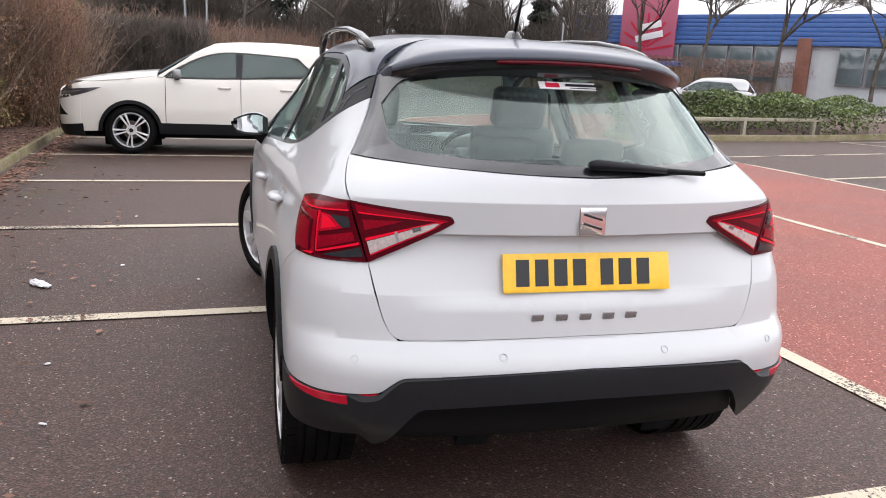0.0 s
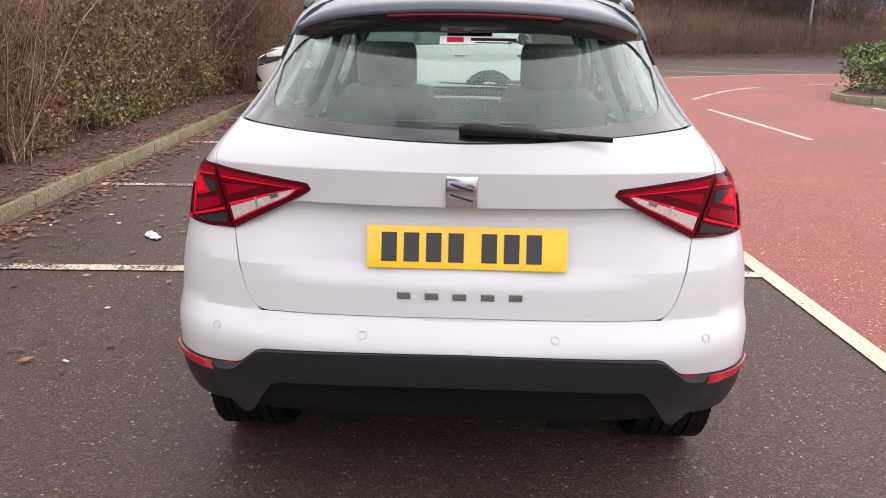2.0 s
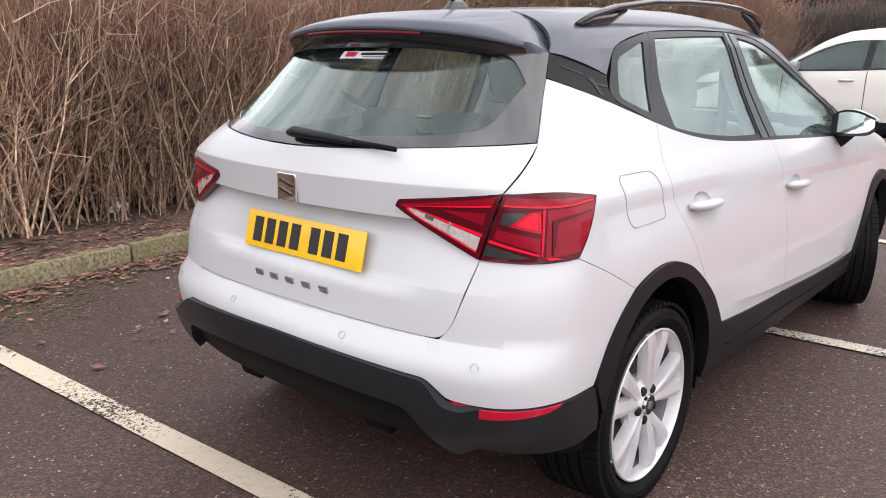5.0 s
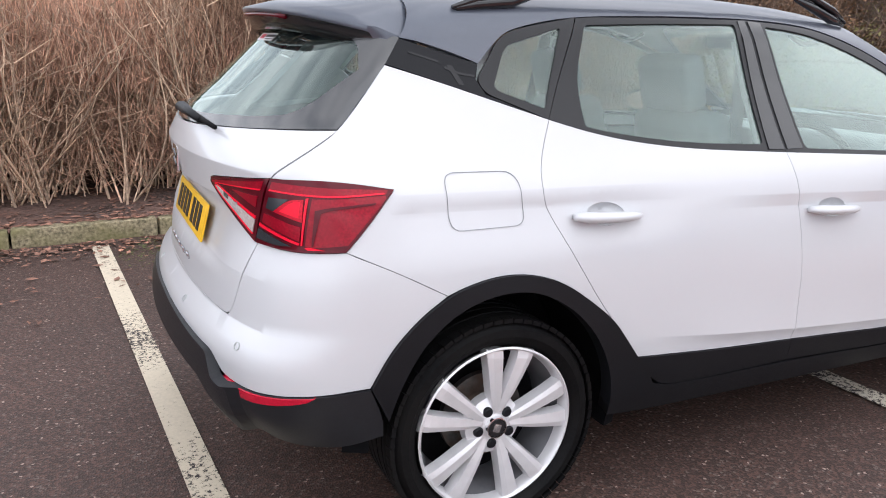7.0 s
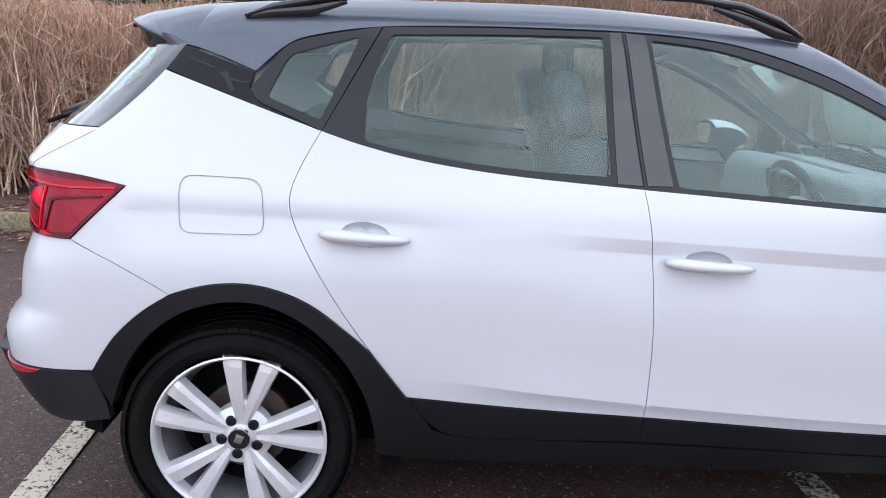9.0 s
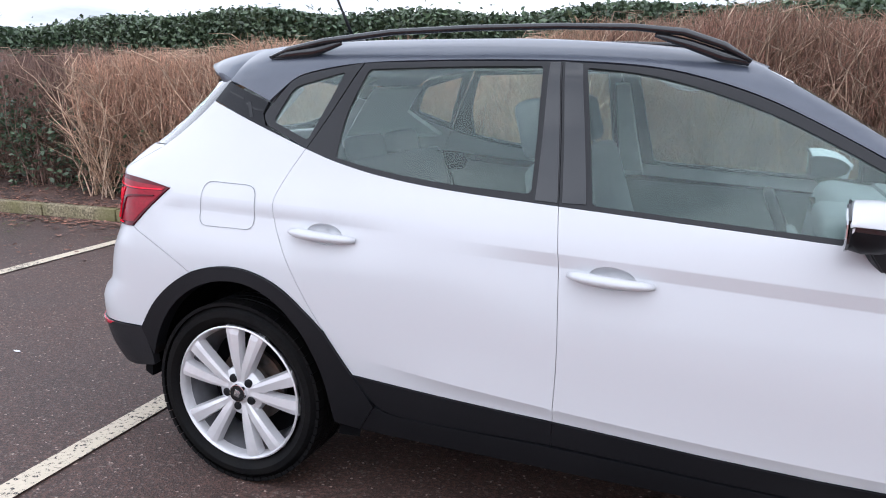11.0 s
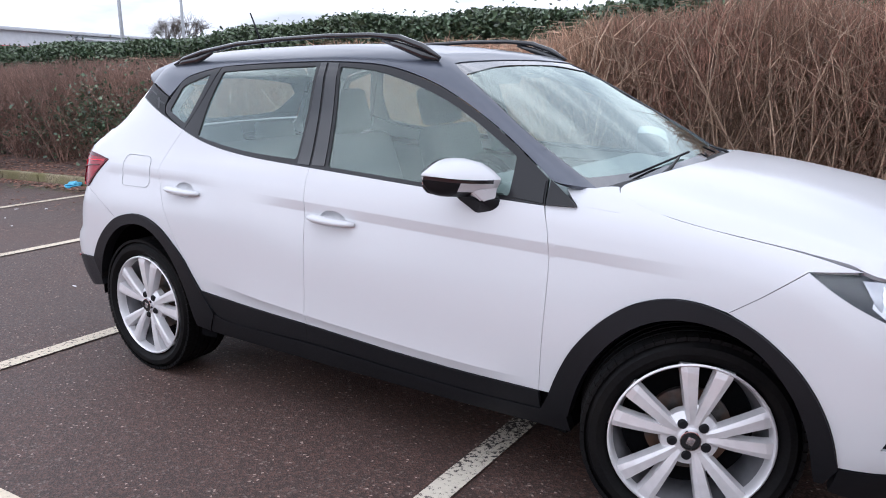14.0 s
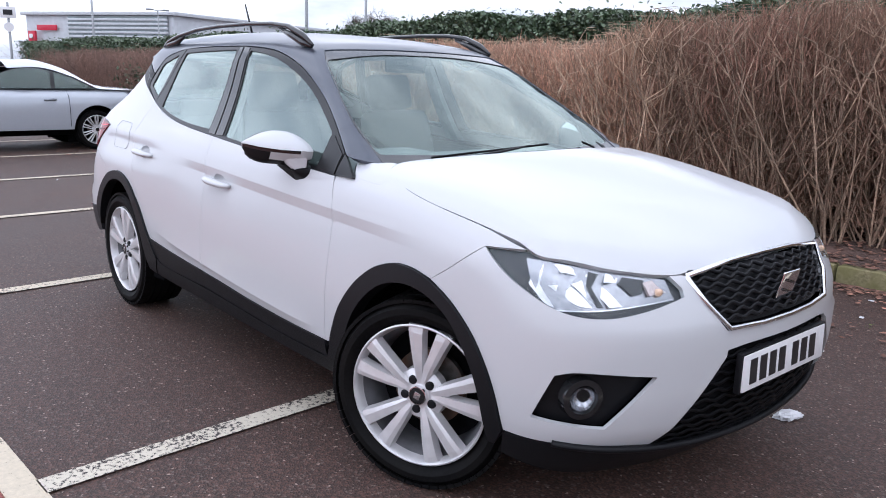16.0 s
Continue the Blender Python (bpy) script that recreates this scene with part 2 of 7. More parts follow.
M["brown_shoot"] = mat("brown_shoots", (.31, .17, .122), .85, grain=.05, var=.2, object_random=.45, second=(.22, .135, .09), patch=1.2)
M["red_twig"] = mat("red_brown_twigs", (.27, .165, .125), .85, grain=.05, var=.2, object_random=.4, second=(.20, .125, .10), patch=1.2)
M["grey_twig"] = mat("grey_brown_twigs", (.27, .18, .125), .85, grain=.05, var=.2, object_random=.45, second=(.17, .125, .10), patch=1.2)
M["leaf"] = mat("evergreen_leaves", (.098, .135, .075), .45, grain=.08, var=.25, object_random=.5, second=(.05, .085, .042), patch=.5)
M["leaf_yellow"] = mat("yellowing_leaves", (.25, .22, .075), .6, grain=.08, var=.25, object_random=.5)
M["shrub_leaf"] = mat("box_shrub_leaves", (.12, .16, .045), .5, grain=.08, var=.25, object_random=.5, second=(.07, .10, .03), patch=.8)
M["bark"] = mat("tree_bark", (.13, .105, .09), .9, grain=.02, var=.25, bump=.006, second=(.06, .055, .042), patch=.5)
M["pine"] = mat("conifer_needles", (.045, .055, .042), .7, grain=.3, var=.3, object_random=.5)
M["timber"] = mat("weathered_timber", (.36, .33, .25), .85, grain=.01, var=.2, bump=.002, second=(.27, .25, .19), patch=.4)
M["brick"] = mat("red_brick_wall", (.24, .105, .075), .9, grain=.05, var=.2)
M["cladding"] = mat("pale_metal_cladding", (.55, .57, .60), .45, grain=.4, var=.04)
M["blue_clad"] = mat("blue_metal_cladding", (.055, .13, .36), .4, grain=.4, var=.06)
M["green_clad"] = mat("green_metal_roof", (.05, .16, .115), .5, grain=.4, var=.06)
M["dark_window"] = mat("dark_window", (.10, .13, .14), .08, coat=1, grain=1.5, var=.2)
M["sign_red"] = mat("red_sign", (.55, .02, .05), .35)
M["banner"] = mat("pink_banner", (.42, .10, .16), .6)
M["steel"] = mat("galvanised_steel", (.30, .31, .32), .45, metal=.6, grain=.05, var=.1)
M["litter_white"] = mat("discarded_paper", (.72, .72, .74), .7, grain=.03, var=.08)
M["litter_blue"] = mat("blue_plastic_bag", (.10, .42, .62), .4, grain=.03, var=.1)

# ---- mesh helpers ----
def part(name, data, material, parent, label=""):
    """One mesh object under a thing or a part."""
    ob = new(name, data)
    if not data.materials:
        data.materials.append(M[material])
    if material in ("glass", "screen_glass", "lens"):
        ob.visible_shadow = False
    if parent is not None:
        ob.parent = parent
    return tagged(ob, label) if label else ob


def thing(name, label, category, group="", at=None):
    ob = new(name)
    ob.empty_display_size = .2
    if at is not None:
        ob.matrix_world = at
    return tagged(ob, label, category, group)


def mesh_of(name, verts, faces, normals=None, flat=False):
    me = bpy.data.meshes.new(name)
    me.from_pydata([tuple(map(float, v)) for v in verts], [], [tuple(map(int, f)) for f in faces])
    if not flat:
        me.polygons.foreach_set("use_smooth", [True] * len(me.polygons))
    if normals is not None:
        me.normals_split_custom_set_from_vertices([tuple(map(float, n)) for n in normals])
    me.update()
    return me


def mesh_big(name, verts, faces):
    """A large mesh of faces that all have the same number of corners."""
    me = bpy.data.meshes.new(name)
    k = faces.shape[1]
    me.vertices.add(len(verts))
    me.vertices.foreach_set("co", np.ascontiguousarray(verts, np.float32).ravel())
    me.loops.add(faces.size)
    me.loops.foreach_set("vertex_index", np.ascontiguousarray(faces, np.int32).ravel())
    me.polygons.add(len(faces))
    me.polygons.foreach_set("loop_start", np.arange(0, faces.size, k, dtype=np.int32))
    me.update(calc_edges=True)
    me.validate()
    return me


def bm_mesh(name, bm, smooth_shade=True, angle=40):
    me = bpy.data.meshes.new(name)
    bmesh.ops.recalc_face_normals(bm, faces=bm.faces)
    for f in bm.faces:
        f.smooth = smooth_shade
    if smooth_shade:
        for e in bm.edges:
            if len(e.link_faces) == 2 and e.calc_face_angle(0) > radians(angle):
                e.smooth = False
    bm.to_mesh(me)
    bm.free()
    return me


def rbox(name, size, at=(0, 0, 0), bevel=.01, turn=(0, 0, 0), seg=2, taper=None):
    """A box with rounded edges. taper: scale of the top face in x and y."""
    bm = bmesh.new()
    bmesh.ops.create_cube(bm, size=1)
    for v in bm.verts:
        if taper and v.co.z > 0:
            v.co.x *= taper[0]
            v.co.y *= taper[1]
        v.co = Vector((v.co.x * size[0], v.co.y * size[1], v.co.z * size[2]))
    if bevel:
        bmesh.ops.bevel(bm, geom=bm.edges[:], offset=bevel, segments=seg, profile=.6, affect="EDGES", clamp_overlap=True)
    bmesh.ops.transform(bm, matrix=pose(*at, *turn), verts=bm.verts)
    return bm_mesh(name, bm)


def lathe(name, profile, n=64, axis_at=(0, 0, 0), closed=False):
    """Turn a profile of (radius, y) round the y axis."""
    k = len(profile)
    v, f = [], []
    for i in range(n):
        a = 2 * math.pi * i / n
        v += [(axis_at[0] + r * math.cos(a), axis_at[1] + y, axis_at[2] + r * math.sin(a)) for r, y in profile]
    for i in range(n):
        j = (i + 1) % n
        for q in range(k if closed else k - 1):
            p = (q + 1) % k
            f.append((i * k + q, i * k + p, j * k + p, j * k + q))
    bm = bmesh.new()
    bv = [bm.verts.new(c) for c in v]
    for c in f:
        bm.faces.new([bv[i] for i in c])
    bmesh.ops.remove_doubles(bm, verts=bm.verts, dist=1e-5)
    return bm_mesh(name, bm, True, 35)


def tube(name, points, radius, sides=8, flat=1.0, caps=True):
    """A round bar along a line of points; radius may be one per point; flat squeezes it upright."""
    pts = [Vector(p) for p in points]
    rad = radius if isinstance(radius, (list, tuple)) else [radius] * len(pts)
    v, f = [], []
    for i, p in enumerate(pts):
        d = (pts[min(i + 1, len(pts) - 1)] - pts[max(i - 1, 0)]).normalized()
        s = d.cross(Vector((0, 0, 1)))
        s = s.normalized() if s.length > 1e-4 else Vector((1, 0, 0))
        u = s.cross(d).normalized()
        for j in range(sides):
            a = 2 * math.pi * (j + .5) / sides
            v.append(p + rad[i] * (math.cos(a) * s + flat * math.sin(a) * u))
    for i in range(len(pts) - 1):
        for j in range(sides):
            k = (j + 1) % sides
            f.append((i * sides + j, i * sides + k, (i + 1) * sides + k, (i + 1) * sides + j))
    if caps:
        f += [tuple(range(sides))[::-1], tuple(range((len(pts) - 1) * sides, len(pts) * sides))]
    return mesh_of(name, v, f)


def poly(points, h=.04):
    """A dense closed outline from corners (u, v) or rounded corners (u, v, radius)."""
    n = len(points)
    raw = []
    for i, p in enumerate(points):
        q = np.array(p[:2], float)
        r = p[2] if len(p) > 2 else 0
        a, b = np.array(points[i - 1][:2], float) - q, np.array(points[(i + 1) % n][:2], float) - q
        la, lb = np.linalg.norm(a) + 1e-9, np.linalg.norm(b) + 1e-9
        bend = math.degrees(math.acos(max(-1, min(1, float(-(a @ b) / la / lb)))))
        if not r and 1.5 < bend < 38:
            r = 9.0      # gentle bends are parts of a curve
        if not r:
            raw.append(q)
            continue
        ra, rb = min(r, la * .49), min(r, lb * .49)
        s, e = q + a / la * ra, q + b / lb * rb
        raw += [(1 - t) ** 2 * s + 2 * t * (1 - t) * q + t * t * e for t in np.linspace(0, 1, 6)]
    out = []
    for i, p in enumerate(raw):
        q = raw[(i + 1) % len(raw)]
        k = max(1, int(np.ceil(np.linalg.norm(q - p) / h)))
        out += [p + (q - p) * j / k for j in range(k)]
    return np.array(out)


def area(P):
    x, y = P[:, 0], P[:, 1]
    return .5 * float(np.sum(x * np.roll(y, -1) - np.roll(x, -1) * y))


def shrink(P, g, keep=None):
    """Move an outline inwards by g, but for points on the middle line."""
    s = 1 if area(P) > 0 else -1
    t = np.roll(P, -1, 0) - np.roll(P, 1, 0)
    t /= np.linalg.norm(t, axis=1, keepdims=True) + 1e-12
    m = s * np.stack([-t[:, 1], t[:, 0]], 1)
    Q = P + g * m
    if keep is not None:
        Q[keep] = P[keep]
    return Q


def inside(P, pts):
    x, y = pts[:, 0], pts[:, 1]
    hit = np.zeros(len(pts), bool)
    for i in range(len(P)):
        a, b = P[i], P[i - 1]
        if abs(a[1] - b[1]) < 1e-12:
            continue
        c = (a[1] > y) != (b[1] > y)
        hit ^= c & (x < (b[0] - a[0]) * (y - a[1]) / (b[1] - a[1]) + a[0])
    return hit


def fill(outlines, h, rows=None):
    """Triangles inside the first outline and outside the others, with a grid of points between."""
    from mathutils.geometry import delaunay_2d_cdt
    outer = outlines[0]
    lo, hi = outer.min(0), outer.max(0)
    gx, gy = np.meshgrid(np.arange(lo[0] + h * .37, hi[0], h), np.arange(lo[1] + h * .41, hi[1], h))
    g = np.stack([gx.ravel(), gy.ravel()], 1)
    g = g[inside(outer, g)]
    for o in outlines[1:]:
        g = g[~inside(o, g)]
    lines = np.zeros(0, int)
    if rows is not None:
        ok = inside(outer, rows[:, :2])
        for o in outlines[1:]:
            ok &= ~inside(o, rows[:, :2])
        rows = rows[ok]
        keep = np.ones(len(g), bool)
        for c in np.array_split(rows[:, :2], max(1, len(rows) // 64)):
            if len(c):
                keep &= ((g[:, None] - c[None]) ** 2).sum(-1).min(1) > .008 ** 2
        g = g[keep]
        lines = np.concatenate([np.full(len(g), -1), rows[:, 2].astype(int)])
        g = np.concatenate([g, rows[:, :2]])
    rim = np.concatenate(outlines)
    if len(g):
        d = np.full(len(g), 9e9)
        for c in np.array_split(rim, max(1, len(rim) // 64)):
            d = np.minimum(d, ((g[:, None] - c[None]) ** 2).sum(-1).min(1))
        far = d > ((.45 * h) if rows is None else .005) ** 2
        g = g[far]
        lines = lines[far] if len(lines) else lines
    verts, edges, k = [], [], 0
    for o in outlines:
        verts += [Vector(p) for p in o]
        edges += [(k + i, k + (i + 1) % len(o)) for i in range(len(o))]
        k += len(o)
    verts += [Vector(p) for p in g]
    for i in range(len(lines) - 1):
        if lines[i] >= 0 and lines[i] == lines[i + 1] and np.linalg.norm(g[i] - g[i + 1]) < .05:
            edges.append((k + i, k + i + 1))
    v, _, f, *_ = delaunay_2d_cdt(verts, edges, [], 0, 1e-6)
    v = np.array([tuple(p) for p in v])
    f = np.array([t for t in f if len(t) == 3])
    c = v[f].mean(1)
    ok = inside(outer, c)
    for o in outlines[1:]:
        ok &= ~inside(o, c)
    return v, f[ok]


def skin_panel(name, skin, kind, corners, holes=(), h=.05, off=0.0, depth=.014, gap=.0009, upper=False, halves=False, mirror=False, lift=None):
    """A sheet that follows the car's skin inside an outline, with its edges turned inwards. halves: the outline is the right half of a
    sheet that crosses the middle. mirror: the same on the other side. lift: extra height over the skin as a function of the plane points."""
    outs = []
    rows = None if not skin.creases or h > .04 else skin.crease_rows() if kind == "side" else skin.tail_rows(kind) if kind in ("rear", "round_rear") and h > .025 else None
    for i, o in enumerate([corners, *holes]):
        P = poly(o, h if rows is None else .004 if halves else .011)
        keep = (np.abs(P[:, 1 if kind in ("top", "roll") else 0]) < 1e-6) if halves else None
        outs.append(shrink(P, gap if i == 0 else -gap, keep))
    uv, F = fill(outs, h, rows)

    def place(q):
        p = skin.on(kind, q[:, 0], q[:, 1], upper)
        n = skin.normal(p, upper)
        o = off + (lift(q[:, 0], q[:, 1]) if lift else 0)
        return p + n * (np.asarray(o)[..., None] if np.ndim(o) else o), n
    P, N = place(uv)
    fn = np.cross(P[F[:, 1]] - P[F[:, 0]], P[F[:, 2]] - P[F[:, 0]])
    flip = (fn * N[F[:, 0]]).sum(1) < 0
    F = np.where(flip[:, None], F[:, ::-1], F)
    V, NN, FF = [P], [N], [F]
    faces4 = []
    k = len(P)
    if depth:
        for i, o in enumerate(outs):
            p, n = place(o)
            m = len(o)
            e = np.roll(p, -1, 0) - np.roll(p, 1, 0)
            r = np.cross(e, n)
            r /= np.linalg.norm(r, axis=1, keepdims=True) + 1e-12
            away, _ = place(shrink(o, -.003 if i == 0 else .003))
            r *= np.where(((away - p) * r).sum(1) < 0, -1, 1)[:, None]
            c = np.roll(p, -1, 0) - p
            turn = (np.cross(c, -n) * r).sum(1) < 0
            V += [p, p - depth * n]
            NN += [r, r]
            mid = np.abs(o[:, 1 if kind in ("top", "roll") else 0]) < 1e-5
            for a in range(m):
                b = (a + 1) % m
                if halves and mid[a] and mid[b]:
                    continue
                q4 = (k + a, k + b, k + m + b, k + m + a)
                faces4.append(q4[::-1] if turn[a] else q4)
            k += 2 * m
    V, NN = np.concatenate(V), np.concatenate(NN)
    faces = [tuple(t) for t in F] + faces4
    if halves or mirror:
        W, WN = V * (1, -1, 1), NN * (1, -1, 1)
        if mirror:
            return mesh_of(name, W, [t[::-1] for t in faces], WN)
        faces = faces + [tuple(i + len(V) for i in t[::-1]) for t in faces]
        V, NN = np.concatenate([V, W]), np.concatenate([NN, WN])
    return mesh_of(name, V, faces, NN)

# ---- car bodies: a smooth skin from a few curves ----
def herm(xs, ys):
    """A smooth monotone curve through a few stations."""
    xs, ys = np.array(xs, float), np.array(ys, float)
    d = np.diff(ys) / np.diff(xs)
    m = np.zeros(len(xs))
    m[0], m[-1] = d[0], d[-1]
    for i in range(1, len(xs) - 1):
        if d[i - 1] * d[i] > 0:
            a, b = xs[i] - xs[i - 1], xs[i + 1] - xs[i]
            m[i] = 3 * (a + b) / ((2 * b + a) / d[i - 1] + (b + 2 * a) / d[i])

    def f(x):
        x = np.clip(np.asarray(x, float), xs[0], xs[-1])
        i = np.clip(np.searchsorted(xs, x) - 1, 0, len(xs) - 2)
        h = xs[i + 1] - xs[i]
        t = (x - xs[i]) / h
        return (ys[i] * (1 + 2 * t) * (1 - t) ** 2 + m[i] * h * t * (1 - t) ** 2
                + ys[i + 1] * t * t * (3 - 2 * t) + m[i + 1] * h * t * t * (t - 1))
    return f


def smooth(a, b, x):
    t = np.clip((x - a) / (b - a), 0, 1)
    return t * t * (3 - 2 * t)


def smax(a, b, k):
    h = np.maximum(k - np.abs(a - b), 0) / k
    return np.maximum(a, b) + h * h * k / 4


class Skin:
    """A car's outer surface: x ahead from the rear axle, y to its left, z up. Sheets are laid on it from the side, rear, front or top."""

    def __init__(self, side, plan, plan_up, rear, front, bonnet, roof, screen, creases=True, axis_front=2.6, rear_bow=.24, front_bow=.30, lens=False):
        self.side, self.plan, self.plan_up, self.rear = herm(*side), herm(*plan), herm(*plan_up), herm(*rear)
        self.front, self.bonnet, self.roof, self.screen = herm(*front), herm(*bonnet), herm(*roof), herm(*screen)
        if creases:
            # flat facets between the creases of the tail
            round_tail, zs, xs = self.rear, [.661, .785, .90, .945, .957, 1.048, 1.11], [-.716, -.704, -.671, -.668, -.695, -.707, -.688]
            if lens:
                zs, xs = [.661, .785, .868, 1.048, 1.11], [-.716, -.704, -.684, -.707, -.688]
            self.rear = lambda z: np.where((z > .661) & (z < 1.11), np.interp(z, zs, xs), round_tail(z))
        self.creases, self.axis_front, self.rear_bow, self.front_bow, self.lens = creases, axis_front, rear_bow, front_bow, lens

    def shoulder(self, x):
        return .928 - .040 * (x - .7)

    def haunch(self, x):
        return .985 - .02 * x

    def flank(self, x):
        return .525 - .115 * (x - .5) + .03 * (x - .5) ** 2

    def crease_rows(self):
        """Rows of points along the creases, so that the sheets follow them sharply."""
        x = np.arange(-.3, 2.75, .028)
        out = [(x, f(x) + d) for f, ds in ((self.shoulder, (.004, .0008, -.003, -.020, -.036, -.041)), (self.haunch, (.004, 0, -.022, -.045)), (self.flank, (.012, .002, -.002, -.012, -.03))) for d in ds]
        return np.concatenate([np.stack([*o, np.full(len(x), i)], 1) for i, o in enumerate(out)])

    def tail_rows(self, kind):
        u = np.concatenate([np.arange(-.688, 0, .022), np.arange(.006, .70, .022)]) if kind == "rear" else np.arange(.006, .75, .022)
        zs = [.6545, .6575, .6605, .778, .783, .787, .792, .938, .943, .947, .952, .955, .959, .964, 1.041, 1.046, 1.050, 1.055]
        return np.concatenate([np.stack([u, np.full(len(u), z), np.full(len(u), i)], 1) for i, z in enumerate(zs)])

    def half(self, x, z):
        s = self.side(z) + self.plan(x) + self.plan_up(x) * smooth(1.0, 1.4, z)
        if self.creases and not self.lens:
            d = self.shoulder(x) - z
            s = s - .011 * smooth(.70, 1.15, x) * (1 - smooth(2.25, 2.72, x)) * np.clip(d / .038, 0, 1) * (1 - smooth(.038, .28, d))
            d = self.haunch(x) - z
            s = s - .013 * smooth(-.36, -.24, x) * (1 - smooth(.30, .70, x)) * np.clip(d / .045, 0, 1) * (1 - smooth(.045, .18, d))
            d = z - self.flank(x)
            s = s + .010 * smooth(.48, .85, x) * (1 - smooth(1.9, 2.12, x)) * np.where(d > 0, np.clip(1 - d / .13, 0, 1) ** 2, np.clip(1 + d / .04, 0, 1) ** 1.5)
        return s

    def body(self, x, y, z, upper=False):
        a = np.abs(y)
        lip = .024 * smooth(.956, .950, z) * smooth(.74, .80, z) * smooth(.54, .28, a) if self.creases and not self.lens else 0
        bow = self.rear_bow * (.62 + .38 * smooth(.70, 1.06, z)) + .30 * smooth(1.04, 1.18, z) if self.creases else self.rear_bow
        f = smax(a - self.half(x, z), self.rear(z) + lip + bow * a * a + .25 * a ** 6 - x, .12)
        if upper:
            f = smax(f, z - self.roof(x) + .08 * a * a, .10)
            return smax(f, x - self.screen(z) + .12 * a * a, .05)
        nose = x - self.front(z) + self.front_bow * a * a + .35 * a ** 6
        return smax(f, smax(nose, z - self.bonnet(x) + .06 * a * a, .05), .13)

    def on(self, kind, u, v, upper=False):
        u, v = np.asarray(u, float), np.asarray(v, float)
        c = self.axis_front
        at, t = {
            "side": (lambda t: (u, -t, v), lambda: self.half(u, v) + .02),
            "rear": (lambda t: (-t, u, v), lambda: .02 - self.rear(v) - self.rear_bow * u * u - .25 * u ** 6),
            "front": (lambda t: (t, u, v), lambda: self.front(v) - .3 * u * u + .02),
            "screen": (lambda t: (t, u, v), lambda: self.screen(v) - .12 * u * u + .02),
            "top": (lambda t: (u, v, t), lambda: (self.roof(u) if upper else self.bonnet(u)) + .02 + 0 * v),
            "roll": (lambda t: (u, -t * np.sin(v), .9 + t * np.cos(v)), lambda: .6 + 0 * u),
            "round_rear": (lambda t: (.15 - t * np.cos(u), -t * np.sin(u), v), lambda: .95 + 0 * u),
            "round_front": (lambda t: (c + t * np.cos(u), -t * np.sin(u), v), lambda: .9 + 0 * u),
        }[kind]
        t = t()
        f = self.body(*at(t), upper)
        t1 = t - .9 * np.clip(f, -.3, .3)
        for _ in range(16):
            f1 = self.body(*at(t1), upper)
            far = np.abs(t1 - t) > 1e-7
            slope = np.clip(np.where(far, (f1 - f) / np.where(far, t1 - t, 1), 1), .3, 1.5)
            t, f = t1, f1
            t1 = t1 - np.clip(f1 / slope, -.12, .12)
        return np.stack(np.broadcast_arrays(*at(t1)), -1)

    def normal(self, p, upper=False):
        e = 1.2e-3
        x, y, z = p[..., 0], p[..., 1], p[..., 2]
        b = self.body
        n = np.stack([b(x + e, y, z, upper) - b(x - e, y, z, upper), b(x, y + e, z, upper) - b(x, y - e, z, upper),
                      b(x, y, z + e, upper) - b(x, y, z - e, upper)], -1)
        return n / (np.linalg.norm(n, axis=-1, keepdims=True) + 1e-12)

    def rolled(self, pts):
        """Side-view points (x, z) as (x, angle from the top)."""
        q = np.array([p[:2] for p in pts], float)
        s = self.on("side", q[:, 0], q[:, 1], True)
        return [(float(p[0]), float(np.arctan2(-p[1], p[2] - .9))) for p in s]


def round_rear(x, y, z):
    return (math.atan2(y, .15 - x), z)


def round_front(x, y, z):
    return (math.atan2(y, x - 2.6), z)


HATCH_CURVES = dict(
    side=([.18, .26, .34, .42, .55, .70, .80, .88, .95, 1.0, 1.043, 1.155, 1.25, 1.35, 1.42, 1.47, 1.52],
          [.76, .80, .826, .838, .845, .840, .830, .814, .795, .772, .745, .688, .645, .607, .578, .545, .48]),
    plan=([-.75, -.5, -.3, 0, .4, 1.2, 2.0, 2.5, 2.9, 3.2, 3.5], [-.05, -.025, -.015, -.008, -.005, 0, .01, .008, -.012, -.04, -.09]),
    plan_up=([-.5, -.3, 0, .4, 1.0, 1.6, 2.2], [-.10, -.075, -.022, -.008, 0, -.03, -.06]),
    rear=([.20, .28, .36, .45, .54, .58, .62, .66, .70, .76, .80, .90, .95, 1.01, 1.06, 1.11, 1.25, 1.39, 1.5],
          [-.56, -.60, -.68, -.74, -.762, -.765, -.752, -.716, -.702, -.687, -.674, -.666, -.680, -.70, -.70, -.688, -.545, -.39, -.26]),
    front=([.18, .24, .32, .40, .50, .60, .66, .70, .76, .82, .88], [3.24, 3.31, 3.375, 3.415, 3.43, 3.432, 3.428, 3.415, 3.385, 3.345, 3.28]),
    bonnet=([2.0, 2.3, 2.5, 2.8, 3.0, 3.15, 3.25, 3.33], [1.11, 1.07, 1.045, .99, .945, .90, .865, .835]),
    roof=([-.55, -.3, 0, .4, .8, 1.2, 1.5, 1.7], [1.46, 1.485, 1.51, 1.528, 1.53, 1.512, 1.475, 1.43]),
    screen=([.95, 1.0, 1.1, 1.2, 1.3, 1.41, 1.46, 1.52], [2.43, 2.35, 2.19, 2.025, 1.855, 1.664, 1.575, 1.46]))
HATCH = Skin(**HATCH_CURVES)
LENS = Skin(**HATCH_CURVES, lens=True)   # the lamps run straight across the crease of the tail


